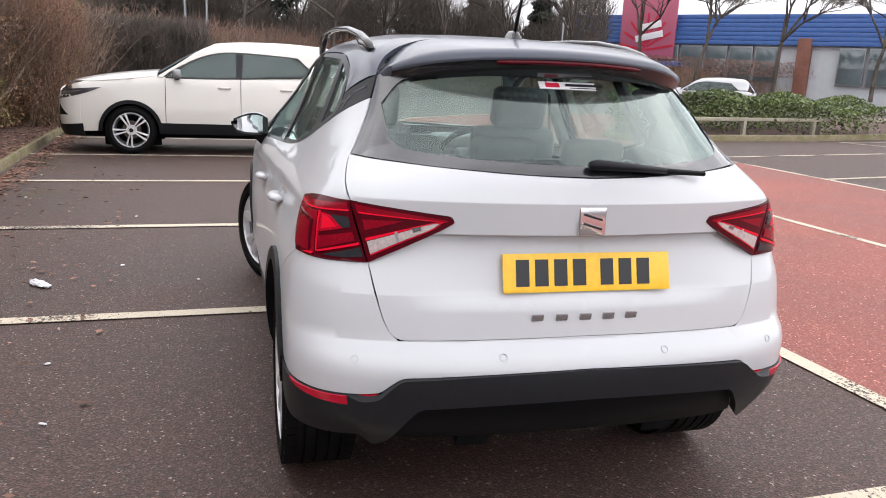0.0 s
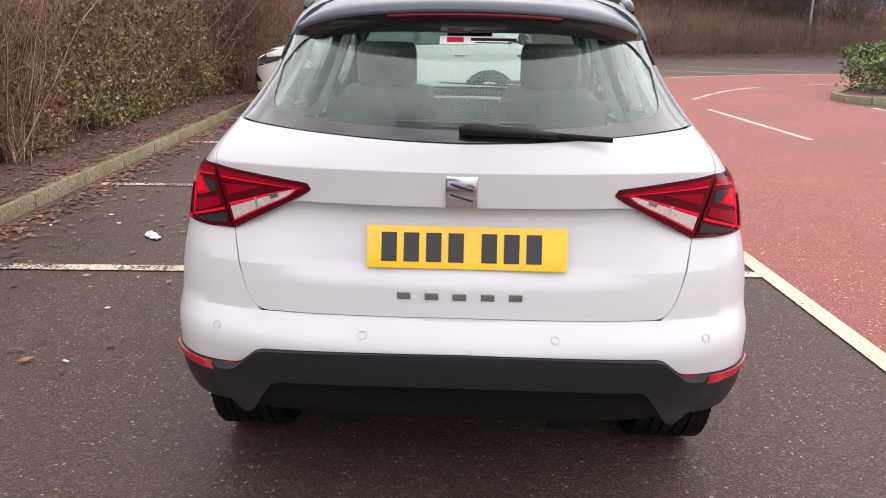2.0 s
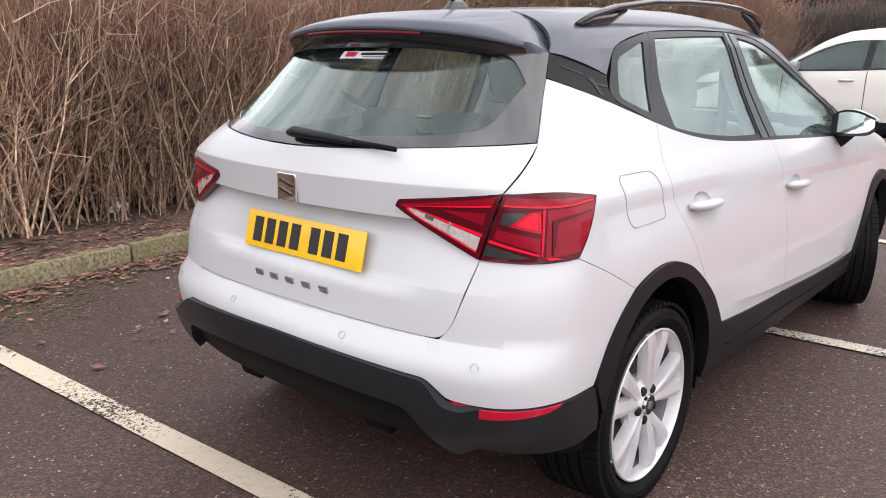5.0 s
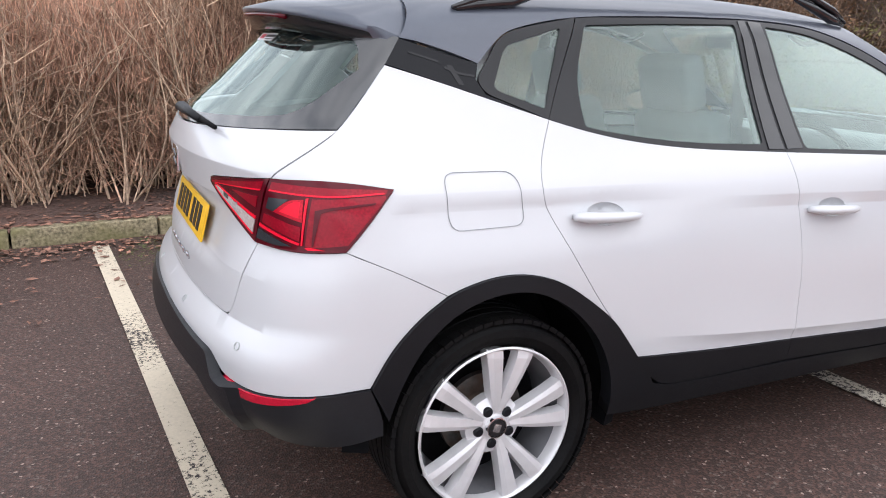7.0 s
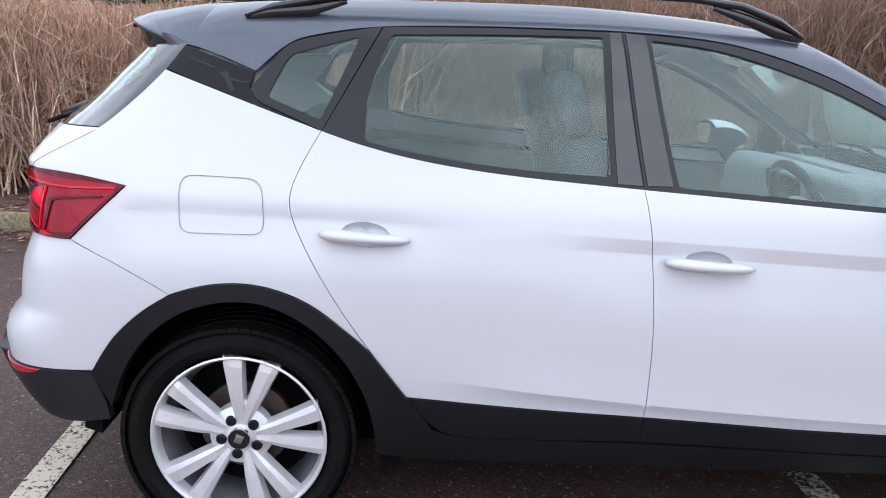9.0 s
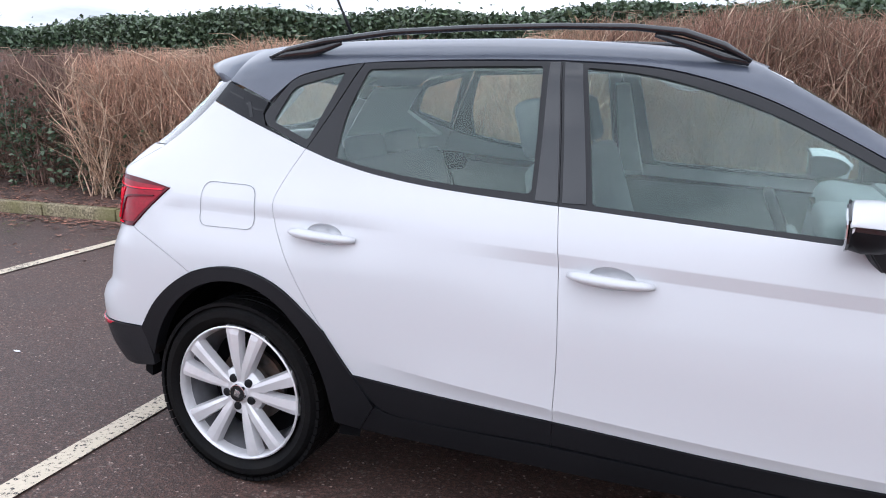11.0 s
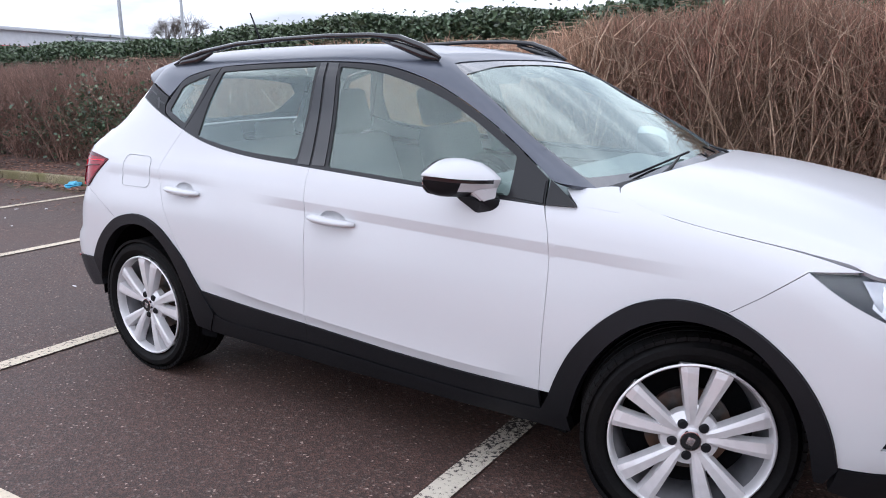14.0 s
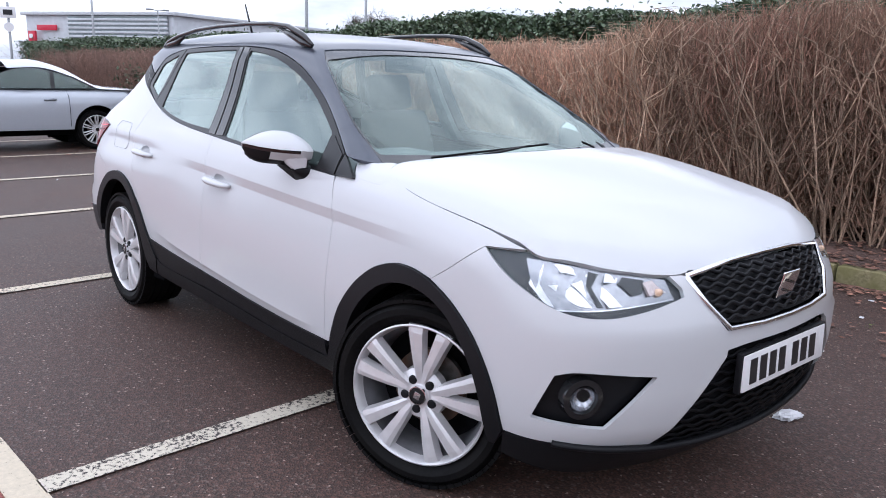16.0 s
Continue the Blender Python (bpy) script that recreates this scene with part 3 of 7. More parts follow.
# ---- wheels ----
def wheel(parent, x, y, z, side, steer=0, roll=0, radius=.322, rim=.238, style="hatch", name="wheel"):
    """An alloy wheel on a steered or straight hub. side: -1 for the right of the car, +1 for the left."""
    root = new(name)
    root.parent = parent
    pivot = pose(x, y - side * .12, z, 0, 0, steer) @ pose(0, side * .12, 0, 0, 0, 180 if side > 0 else 0) @ pose(0, 0, 0, 0, roll, 0)
    root.matrix_local = pivot
    R, w = radius, .205
    # outwards is -y
    prof = [(rim - .012, .03), (rim + .004, .005), (rim + .012, -.012), (rim + .035, -.026), (rim + .055, -.024), (R - .018, -.008), (R - .006, .006)]
    for g in (.045, .085, .125, .165):
        prof += [(R, g - .012), (R, g - .005), (R - .008, g - .004), (R - .008, g + .003), (R, g + .004)]
    prof += [(R - .004, w - .02), (R - .02, w), (rim + .02, w + .01), (rim - .01, w - .02)]
    part("tyre", lathe("tyre", prof, 72), "rubber", root)
    bm = bmesh.new()
    for i in range(64):
        a = 2 * math.pi * i / 64
        for y0, skew in ((.0, .012), (w - .012, -.012)):
            bmesh.ops.create_cube(bm, size=1, matrix=Matrix.Rotation(-a, 4, "Y") @ Matrix.Translation((R - .0068, y0, 0)) @ Matrix.Rotation(skew * 8, 4, "X") @ Matrix.Diagonal((.012, .034, .0285, 1)))
    tagged(part("tread", bm_mesh("tread", bm, False), "rubber", root), kind="stuff")
    lip = [(rim, -.006), (rim + .003, -.016), (rim - .002, -.019), (rim - .007, -.013), (rim - .010, .002), (rim - .015, .02)]
    part("rim", lathe("rim", lip, 72), "alloy", root)
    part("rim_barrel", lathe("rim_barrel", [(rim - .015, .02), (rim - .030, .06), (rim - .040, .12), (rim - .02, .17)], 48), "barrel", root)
    part("brake_disc", lathe("brake_disc", [(.0, .055), (.06, .05), (.075, .075), (.13, .075), (.13, .095), (.0, .095)], 40), "brake", root)
    part("wheel_liner", lathe("wheel_liner", [(.0, .12), (rim - .03, .12), (rim - .03, .125), (0, .125)], 32), "dark", root)
    if style == "hatch":
        pairs, spread, w0, w1, inner = 5, 13.0, .020, .030, .045
    elif style == "multi":
        pairs, spread, w0, w1, inner = 10, 6, .009, .010, .055
    else:
        pairs, spread, w0, w1, inner = 5, 9, .012, .016, .045
    if style == "hatch":
        # five forked pairs of flat blades that flare towards the rim, joined by a web near the hub
        for i in range(5):
            a = radians(90 + 72 * i)
            ca, sa = math.cos(a), math.sin(a)

            def at(r, q, y1):
                return (ca * r - sa * q, y1, sa * r + ca * q)
            for s in (-1, 1):
                bm = bmesh.new()
                rows = []
                for r, mid, hw, yy in ((.046, .009, .009, -.006), (.076, .0140, .0140, -.010), (.106, .0215, .0175, -.014), (.165, .0365, .0215, -.017), (.207, .0470, .0250, -.017), (rim - .009, .0515, .0265, -.013)):
                    fold = mid + s * s * hw * .30
                    rows.append([bm.verts.new(at(r, s * q, y1)) for q, y1 in ((mid - hw - .005, yy + .034), (mid - hw, yy + .003), (fold, yy), (mid + hw, yy + .0045), (mid + hw + .005, yy + .036))])
                for r0, r1 in zip(rows, rows[1:]):
                    for k in range(5):
                        bm.faces.new((r0[k], r0[(k + 1) % 5], r1[(k + 1) % 5], r1[k]))
                bm.faces.new(rows[0])
                bm.faces.new(rows[-1][::-1])
                part("spoke", bm_mesh("spoke", bm, False), "alloy", root)
            bm = bmesh.new()
            front = [bm.verts.new(at(r, q, y1)) for r, q, y1 in ((.045, -.020, .0), (.045, .020, .0), (.100, .008, -.004), (.112, .0, .002), (.100, -.008, -.004))]
            back = [bm.verts.new(at(r, q, .03)) for r, q in ((.045, -.020), (.045, .020), (.100, .010), (.114, .0), (.100, -.010))]
            bm.faces.new(front)
            bm.faces.new(back[::-1])
            for k in range(5):
                bm.faces.new((front[k], back[k], back[(k + 1) % 5], front[(k + 1) % 5]))
            part("spoke_web", bm_mesh("spoke_web", bm, False), "alloy", root)
        pairs = 0
    for i in range(pairs):
        for s in (-1, 1):
            a = radians(90 + 360 / pairs * i)
            b = a + s * radians(spread)
            c = a + s * radians(spread * 1.5)
            A = np.array([math.cos(c), math.sin(c)]) * inner
            B = np.array([math.cos(b), math.sin(b)]) * (rim - .006)
            d = (B - A) / np.linalg.norm(B - A)
            n = np.array([-d[1], d[0]])
            bm = bmesh.new()
            rows = []
            for q, (p, hw, yy) in enumerate(((A, w0 * .62, -.016), (A * .45 + B * .55, (w0 + w1) * .38, -.016), (B, w1, -.014))):
                rows.append([bm.verts.new((*(p + n * hw * k)[:1], y1, (p + n * hw * k)[1])) for k, y1 in ((-1, yy), (-.16 * s, yy - .004), (1, yy))]
                            + [bm.verts.new((*(p + n * hw * k)[:1], yy + .034, (p + n * hw * k)[1])) for k in (1.05, -1.05)])
            for r0, r1 in zip(rows, rows[1:]):
                for k in range(5):
                    bm.faces.new((r0[k], r0[(k + 1) % 5], r1[(k + 1) % 5], r1[k]))
            bm.faces.new(rows[0])
            bm.faces.new(rows[-1][::-1])
            part("spoke", bm_mesh("spoke", bm, True, 12), "alloy", root)
    part("hub", lathe("hub", [(0, -.004), (.034, -.004), (.037, -.002), (.060, -.003), (.070, .004), (.086, .012), (.090, .04)] if style == "hatch" else [(0, -.010), (.034, -.010), (.037, -.008), (.066, -.012), (.072, -.004), (.075, .04)], 40), "alloy", root)
    part("centre_cap", lathe("centre_cap", [(0, -.016), (.026, -.016), (.030, -.012), (.031, -.002)], 32), "gloss_black", root)
    part("cap_ring", lathe("cap_ring", [(.0285, -.0165), (.031, -.016), (.032, -.004)], 32), "chrome", root)
    if style == "hatch":
        part("cap_mark", rbox("cap_mark", (.022, .003, .024), (0, -.017, 0), .001, (0, 12, 0)), "letters", root)
    for i in range(5):
        a = radians(90 + 36 + 72 * i)
        part("wheel_bolt", lathe("wheel_bolt", [(0, -.009), (.011, -.009), (.014, -.006), (.0155, -.002), (.0155, .01)], 14, (.052 * math.cos(a), 0, .052 * math.sin(a))), "plastic", root)
    return root

# ---- the car park ----
TURN = radians(2.8)           # the bays lie a little turned against the car


def park(u, v, z=0.0):
    """A place of the car park: u along the kerb, v across to the kerb, in metres."""
    return Vector((u * math.cos(TURN) - v * math.sin(TURN), u * math.sin(TURN) + v * math.cos(TURN), z))


def sheet(name, corners, material, kind, label="", h=None, z=0.0, thick=.0):
    """A flat sheet, or a low slab, with its outline given on the ground."""
    bm = bmesh.new()
    vs = [bm.verts.new((p[0], p[1], z)) for p in corners]
    bm.faces.new(vs)
    if thick:
        r = bmesh.ops.extrude_face_region(bm, geom=bm.faces[:])
        for v in r["geom"]:
            if isinstance(v, bmesh.types.BMVert):
                v.co.z += thick
    ob = part(name, bm_mesh(name, bm, False), material, None)
    return tagged(ob, label, "ground" if "line" not in name else "road marking", kind=kind)


g = 600
sheet("ground", [(-g, -g), (g, -g), (g, g), (-g, g)], "asphalt", "structure", "dark speckled tarmac of a car park", z=-.004)
# red road along the bays, bending away past the last bay
edge = [park(u, -1.90) for u in (-60, -20, 0, 8, 12.0)] + [Vector(p) for p in ((12.7, -1.20, 0), (13.5, -1.32, 0), (14.75, -1.68, 0), (17.0, -2.68, 0), (19.9, -4.1, 0), (22.5, -6.7, 0), (24.6, -10.0, 0), (26.5, -14.7, 0), (30, -24, 0))]
far = [Vector(p) for p in ((27.2, -23, 0), (21.4, -12.0, 0), (15.0, -7.8, 0), (13.3, -7.75, 0))] + [park(u, -8.4) for u in (8, 0, -20, -60)]
sheet("road", edge + far, "red_road", "structure", "red tarmac roadway with white dashes")


def stripe(a, b, w=.10, material="line", name="bay_line"):
    a, b = Vector(a), Vector(b)
    d = (b - a).normalized()
    n = Vector((-d.y, d.x, 0)) * w / 2
    return sheet(name, [a - n, b - n, b + n, a + n], material, "structure", "white painted line, worn", z=.004)


for u in (-15.9, -13.35, -10.85, -8.3, -5.78, -3.29, -.73, 1.80, 4.28, 6.90, 9.46, 12.05):
    stripe(park(u, -1.85), park(u, .2), .105, "line_thin" if abs(u - 1.8) < .1 else "line")
    stripe(park(u, .2), park(u, 2.95 + .03 * max(u, 0)), .105)
stripe(park(5.72, -1.3), park(5.72, -1.75), .08)
for a, b in zip(edge[:-1], edge[1:]):
    stripe(a, b, .11, "line", "road_edge_line")
for u in (-9.9, -3.9, 2.0, 7.85):
    stripe(park(u, -4.98), park(u + 4.0, -4.96), .10, "line", "road_dash_line")
bend = ((14.2, -4.66, 0), (15.6, -5.40, 0), (16.7, -6.08, 0), (17.75, -6.90, 0), (18.5, -7.64, 0))
for a, b in zip(bend, bend[1:]):
    stripe(a, b, .10, "line", "road_dash_line")
stripe((19.7, -9.25, 0), (21.2, -12.2, 0), .10, "line", "road_dash_line")
for a, b in zip([park(u, -8.4) for u in (-20, 0, 8.6)], [park(u, -8.4) for u in (0, 8.6, 12.6)]):
    stripe(a, b, .10, "line", "road_edge_line")
# bays past the bend and across the road
for a, b in (((15.35, .6, 0), (14.75, -1.68, 0)), ((18.9, .2, 0), (17.0, -2.68, 0)), ((22.0, 0, 0), (19.9, -4.1, 0)), ((24.9, -1, 0), (22.5, -6.7, 0)), ((27.4, -4.5, 0), (24.6, -10.0, 0)), ((29.6, -8.5, 0), (26.0, -13.6, 0)),
             ((7.6, -8.1, 0), (8.7, -12.6, 0)), ((10.55, -7.95, 0), (12.0, -13.4, 0)), ((5.0, -8.25, 0), (6.0, -12.8, 0)), ((15.0, -14.8, 0), (13.2, -15.6, 0)), ((15.0, -14.8, 0), (15.6, -17.5, 0))):
    stripe(a, b, .10)

# kerb of separate stones, soil bed, leaf litter
KERB = herm([-40, -14, -6, 0, 3, 7, 12.2, 16, 20], [.9, 2.40, 2.84, 3.12, 3.32, 3.55, 3.86, 4.12, 4.5])


def kerb_line(x, d=0.0):
    y = float(KERB(x))
    s = float(KERB(x + .05) - KERB(x - .05)) / .1
    n = Vector((-s, 1, 0)).normalized()
    return Vector((x, y, 0)) + n * d


kerb = thing("kerb", "mossy concrete kerb stones along the planted bed", "kerb")
tagged(kerb, kind="structure")
rng = random.Random(4)
x = -16.0
stones = 0
while x < 14.2:
    a, b = kerb_line(x + .004), kerb_line(x + .905)
    d = b - a
    c = (a + b) / 2
    ang = math.degrees(math.atan2(d.y, d.x))
    me = rbox("kerb_stone", (d.length, .125, .20), (0, 0, 0), .022, seg=2)
    ob = part("kerb_stone", me, "kerb", kerb)
    ob.matrix_local = pose(c.x - d.y * .06, c.y + .062, .012 + rng.uniform(-.006, .006), rng.uniform(-1, 1), 0, ang)
    x += .913


def grid_sheet(name, us, vs, f, material):
    V = [f(u, v) for u in us for v in vs]
    k = len(vs)
    F = [(i * k + j, (i + 1) * k + j, (i + 1) * k + j + 1, i * k + j + 1) for i in range(len(us) - 1) for j in range(k - 1)]
    return part(name, mesh_of(name, V, F), material, None)


def bed_height(x, d):
    return .075 + .05 * min(d, 1.2) + .035 * noise.noise(Vector((x * .9, d * .9, 3))) + .015 * noise.noise(Vector((x * 4, d * 4, 1)))


def bed_point(x, d):
    p = kerb_line(x, d)
    p.z = bed_height(x, d)
    return p


tagged(grid_sheet("planting_bed", np.arange(-18, 20.1, .2), [.11, .2, .35, .5, .7, .9, 1.15, 1.4, 1.8, 2.3, 3, 4, 6, 9, 14], bed_point, "soil"), "dark soil bed covered with leaf mould", "flower bed", kind="structure")


# ---- plants ----
def prisms(A, B, r0, r1):
    """Many thin three-sided rods from A to B."""
    n = len(A)
    d = B - A
    d = d / (np.linalg.norm(d, axis=1, keepdims=True) + 1e-9)
    ref = np.where(np.abs(d[:, 2:]) > .9, np.array([[1., 0, 0]]), np.array([[0, 0, 1.]]))
    s = np.cross(d, ref)
    s /= np.linalg.norm(s, axis=1, keepdims=True) + 1e-9
    t = np.cross(s, d)
    V = np.zeros((n, 6, 3))
    for k in range(3):
        a = 2 * math.pi * k / 3
        o = math.cos(a) * s + math.sin(a) * t
        V[:, k] = A + o * np.reshape(r0, (-1, 1))
        V[:, k + 3] = B + o * np.reshape(r1, (-1, 1))
    q = np.array([[0, 1, 4, 3], [1, 2, 5, 4], [2, 0, 3, 5]])
    F = (np.arange(n)[:, None, None] * 6 + q[None]).reshape(-1, 4)
    return V.reshape(-1, 3), F


def leaves(P, size, rs, up=.5):
    """Small folded leaves at the points P, in all directions."""
    n = len(P)
    d = rs.normal(size=(n, 3))
    d[:, 2] = d[:, 2] * .6 + up * .3
    d /= np.linalg.norm(d, axis=1, keepdims=True)
    s = np.cross(d, rs.normal(size=(n, 3)))
    s /= np.linalg.norm(s, axis=1, keepdims=True) + 1e-9
    nn = np.cross(d, s)
    L = size * rs.uniform(.6, 1.3, (n, 1))
    V = np.stack([P - d * L * .5, P + s * L * .28 + nn * L * .08, P + d * L * .5, P - s * L * .28 + nn * L * .08], 1)
    F = np.arange(n * 4).reshape(-1, 4)
    return V.reshape(-1, 3), F


def stuff(name, V, F, material, label, category):
    me = mesh_big(name, V, F)
    return tagged(part(name, me, material, None), label, category, kind="stuff")


rs = np.random.RandomState(7)
# fallen leaves on the bed and along the gutter
n = 30000
lx = rs.uniform(-11, 13.5, n)
ld = np.where(rs.rand(n) < .80, 3.6 * rs.rand(n) ** 1.6 + .05, -np.abs(rs.normal(0, .16, n)) - .07)
ld = np.where(rs.rand(n) < .03, -rs.uniform(.1, 1.6, n), ld)
P = np.array([(*kerb_line(a, b)[:2], (bed_height(a, b) if b > .1 else (.115 if b > -.066 else 0)) + .012) for a, b in zip(lx, ld)])
V, F = leaves(P, .062, rs)
V = V.reshape(-1, 4, 3)
V[:, :, 2] = P[:, None, 2] + (V[:, :, 2] - P[:, None, 2]) * .22
stuff("fallen_leaves", V.reshape(-1, 3), F, "litter", "brown fallen leaves scattered over bed and gutter", "leaves")


# moss in the gutter and in patches on the tarmac beside it
n = 26000
mx_, md = rs.uniform(-9, 11, n), -.07 - np.abs(rs.normal(0, .42, n))
k = np.array([noise.noise(Vector((a * 1.1, b * 1.6, 8))) + .35 * noise.noise(Vector((a * 5, b * 5, 2))) - .25 * abs(b) for a, b in zip(mx_, md)]) > .02
P = np.array([(*kerb_line(a, b)[:2], .003) for a, b in zip(mx_[k], md[k])])
V, F = leaves(P, .026, rs)
V = V.reshape(-1, 4, 3)
V[:, :, 2] = P[:, None, 2] + np.abs(V[:, :, 2] - P[:, None, 2]) * .2
stuff("gutter_moss", V.reshape(-1, 3), F, "moss", "dull green moss along the kerb gutter", "moss")


def hedge_row(name, x0, x1, d0, d1, h_of, stems, fine, material, fine_material, label, seed, lean=.16, thick=.010):
    """Bare clipped shrubs: crooked stems that fork and fork again, a tangle of twigs between them, and shoots up to the clipped top."""
    r = np.random.RandomState(seed)
    A, B, R0, R1 = [], [], [], []

    def rod(p, q, a, b):
        A.append(p); B.append(q); R0.append(a); R1.append(b)
    per = 9
    for c in range(stems // per):
        cx, cd = r.uniform(x0, x1), d0 + (d1 - d0) * r.rand() ** 1.4
        base = np.array(bed_point(cx, cd))
        H = h_of(cx) * r.uniform(.80, .97)
        for _ in range(per):
            p = base + r.normal(0, .075, 3) * (1, 1, 0)
            p[2] = base[2] - .02
            v = np.array([r.normal(0, lean), r.normal(0, lean) - .05, 1.0])
            rad = thick * r.uniform(.45, 1.2)
            k = 6
            for j in range(k):
                v = v + r.normal(0, .20, 3) * (1, 1, 0)
                v[:2] *= .86
                q = p + v / np.linalg.norm(v) * H / k * r.uniform(.85, 1.12)
                rod(p, q, rad * (1 - j / k * .72), rad * (1 - (j + 1) / k * .72))
                if j and r.rand() < .8:
                    w = v * .8 + r.normal(0, .85, 3) * (1, 1, .3)
                    w[2] = abs(w[2]) * .8 + .2
                    w /= np.linalg.norm(w)
                    m = q + w * r.uniform(.12, .30)
                    rod(q, m, rad * .5, rad * .30)
                    for _ in range(2):
                        u = w + r.normal(0, .55, 3)
                        u[2] += .3
                        rod(m, m + u / np.linalg.norm(u) * r.uniform(.10, .30), rad * .28, rad * .12)
                p = q
    A, B = np.array(A), np.array(B)
    top = np.array([h_of(a) for a in B[:, 0]]) + r.normal(0, .035, len(B))
    B[:, 2] = np.minimum(B[:, 2], top)
    A[:, 2] = np.minimum(A[:, 2], top)
    V, F = prisms(A, B, np.array(R0), np.array(R1))
    stuff(name, V, F, material, label, "hedge")
    # a tangle of thin twigs, and upright shoots under the clipped top
    cx = r.uniform(x0, x1, fine)
    cd = r.uniform(d0 - .15, d1 + .25, fine)
    hh = np.array([h_of(a) for a in cx])
    upright = r.rand(fine) < .55
    cz = hh * np.where(upright, .52 + .40 * r.rand(fine) ** .8, .12 + .70 * r.rand(fine))
    base = np.array([tuple(kerb_line(a, b)) for a, b in zip(cx, cd)])
    base[:, 2] = cz
    w = r.normal(0, 1, (fine, 3)) * np.where(upright, .34, .95)[:, None]
    w[:, 2] = np.abs(w[:, 2]) + np.where(upright, .85, .15)
    w /= np.linalg.norm(w, axis=1, keepdims=True)
    end = base + w * r.uniform(.10, .34, (fine, 1))
    end[:, 2] = np.minimum(end[:, 2], hh + r.normal(0, .04, fine))
    V, F = prisms(base, end, np.full(fine, .0036), np.full(fine, .0015))
    stuff(name + "_shoots", V, F, fine_material, label.replace("stems", "shoots"), "hedge")


LOW = herm([-6, -4, -2.2, -.67, .6, 1.6, 3, 6], [1.66, 1.66, 1.68, 1.76, 1.87, 1.98, 2.02, 2.05])


def low_h(x):
    return float(LOW(x)) + .05 * math.sin(x * 1.7) + .04 * math.sin(x * 4.1 + 1)


def tall_h(x):
    return 2.05 + .9 * float(smooth(3.5, 8, np.array(x))) - .50 * float(smooth(9.6, 13.2, np.array(x))) - .10 * float(smooth(13, 17, np.array(x))) + .12 * math.sin(x * 1.9)


hedge_row("bare_hedge", -5.2, .4, .75, 2.7, low_h, 1240, 60000, "twig", "fine_twig", "bare tan shrub stems in a clipped hedge behind the kerb", 3, .24, .0115)
hedge_row("brown_hedge", .2, 5.2, .75, 2.7, low_h, 1100, 56000, "brown_twig", "brown_shoot", "darker brown shrub stems in a clipped hedge behind the kerb", 4, .24, .0115)
hedge_row("russet_hedge", -17, -5.0, 1.0, 2.8, lambda x: 1.66 + .06 * math.sin(x * 2.1), 1000, 42000, "red_twig", "red_twig", "russet bare shrub stems in a clipped row", 5)
hedge_row("bramble_hedge", 5.0, 17.5, .9, 3.2, tall_h, 1900, 90000, "grey_twig", "grey_twig", "tangled brown shrub stems and brambles in a tall bank", 8, .32, .008)
hedge_row("arching_hedge", 12.2, 17.2, .0, 1.3, tall_h, 650, 36000, "grey_twig", "brown_shoot", "brown shrub stems arching over the kerb", 9, .34, .008)


def leaf_bank(name, count, size, material, label, where, seed, category="hedge"):
    r = np.random.RandomState(seed)
    P = where(r, count)
    V, F = leaves(P, size, r)
    return stuff(name, V, F, material, label, category)


def ever(r, n):
    """An evergreen hedge behind the bare one, its top uneven."""
    x = r.uniform(-25, 14, n)
    top = 2.22 + .04 * np.sin(x * .9) + .04 * np.sin(x * 2.7 + 1) - .16 * smooth(-3, -11, x)
    u = r.rand(n)
    face = r.rand(n) < .55
    d = np.where(face, 3.0 + r.normal(0, .14, n), r.uniform(3.0, 4.2, n))
    z = np.where(face, top * u ** .8, top - np.abs(r.normal(0, .15, n)) + np.where(r.rand(n) < .010, r.uniform(0, .16, n), 0))
    p = np.array([tuple(kerb_line(a, b)) for a, b in zip(x, d)])
    p[:, 2] = z
    return p


leaf_bank("evergreen_hedge", 270000, .074, "leaf", "clipped dark evergreen hedge behind the bare shrubs", ever, 11)


tagged(grid_sheet("hedge_core", np.arange(-25, 14.2, .3), [0, .5, 1.0, 1.5, 1.85, 2.02], lambda x, z: tuple(kerb_line(x, 3.45 + .10 * noise.noise(Vector((x * 1.3, z * 1.7, 2)))))[:2] + (z * (1 - .07 * float(smooth(-3, -11, np.array(x)))) + .03 * math.sin(x * 2.3),), "leaf"), "dense shaded inside of the evergreen hedge", "hedge", kind="stuff")


def ivy(r, n):
    c = [(-6.3, 1.0, .75, .6), (-7.6, 1.1, .9, .7), (-9.2, 1.3, .8, .6), (-5.2, 1.2, .5, .5), (-11.5, 1.2, .8, .7)]
    out = []
    for i in range(n):
        k = c[i % len(c)]
        q = r.normal(0, .45, 3)
        p = np.array(kerb_line(k[0] + q[0] * .9, k[1] + q[1] * .5))
        p[2] = max(.15, k[2] + q[2] * k[3])
        out.append(p)
    return np.array(out)


leaf_bank("ivy_patches", 7000, .07, "leaf", "dark green ivy climbing through the shrubs", ivy, 12, "ivy")


def yellow(r, n):
    x = 4.5 + 11.7 * r.rand(n) ** 1.2
    d = r.uniform(.7, 1.6, n) - .85 * smooth(11.8, 14, x)
    p = np.array([tuple(kerb_line(a, b)) for a, b in zip(x, d)])
    p[:, 2] = r.uniform(.3, 2.6, n) * np.where(r.rand(n) < .5, .5, 1)
    k = np.array([noise.noise(Vector((a * .9, c * 1.3, 5))) for a, c in zip(x, p[:, 2])])
    return p[k > 0]


leaf_bank("bramble_leaves", 80000, .055, "leaf_yellow", "yellowing bramble leaves on the tangled bank", yellow, 13, "leaves")


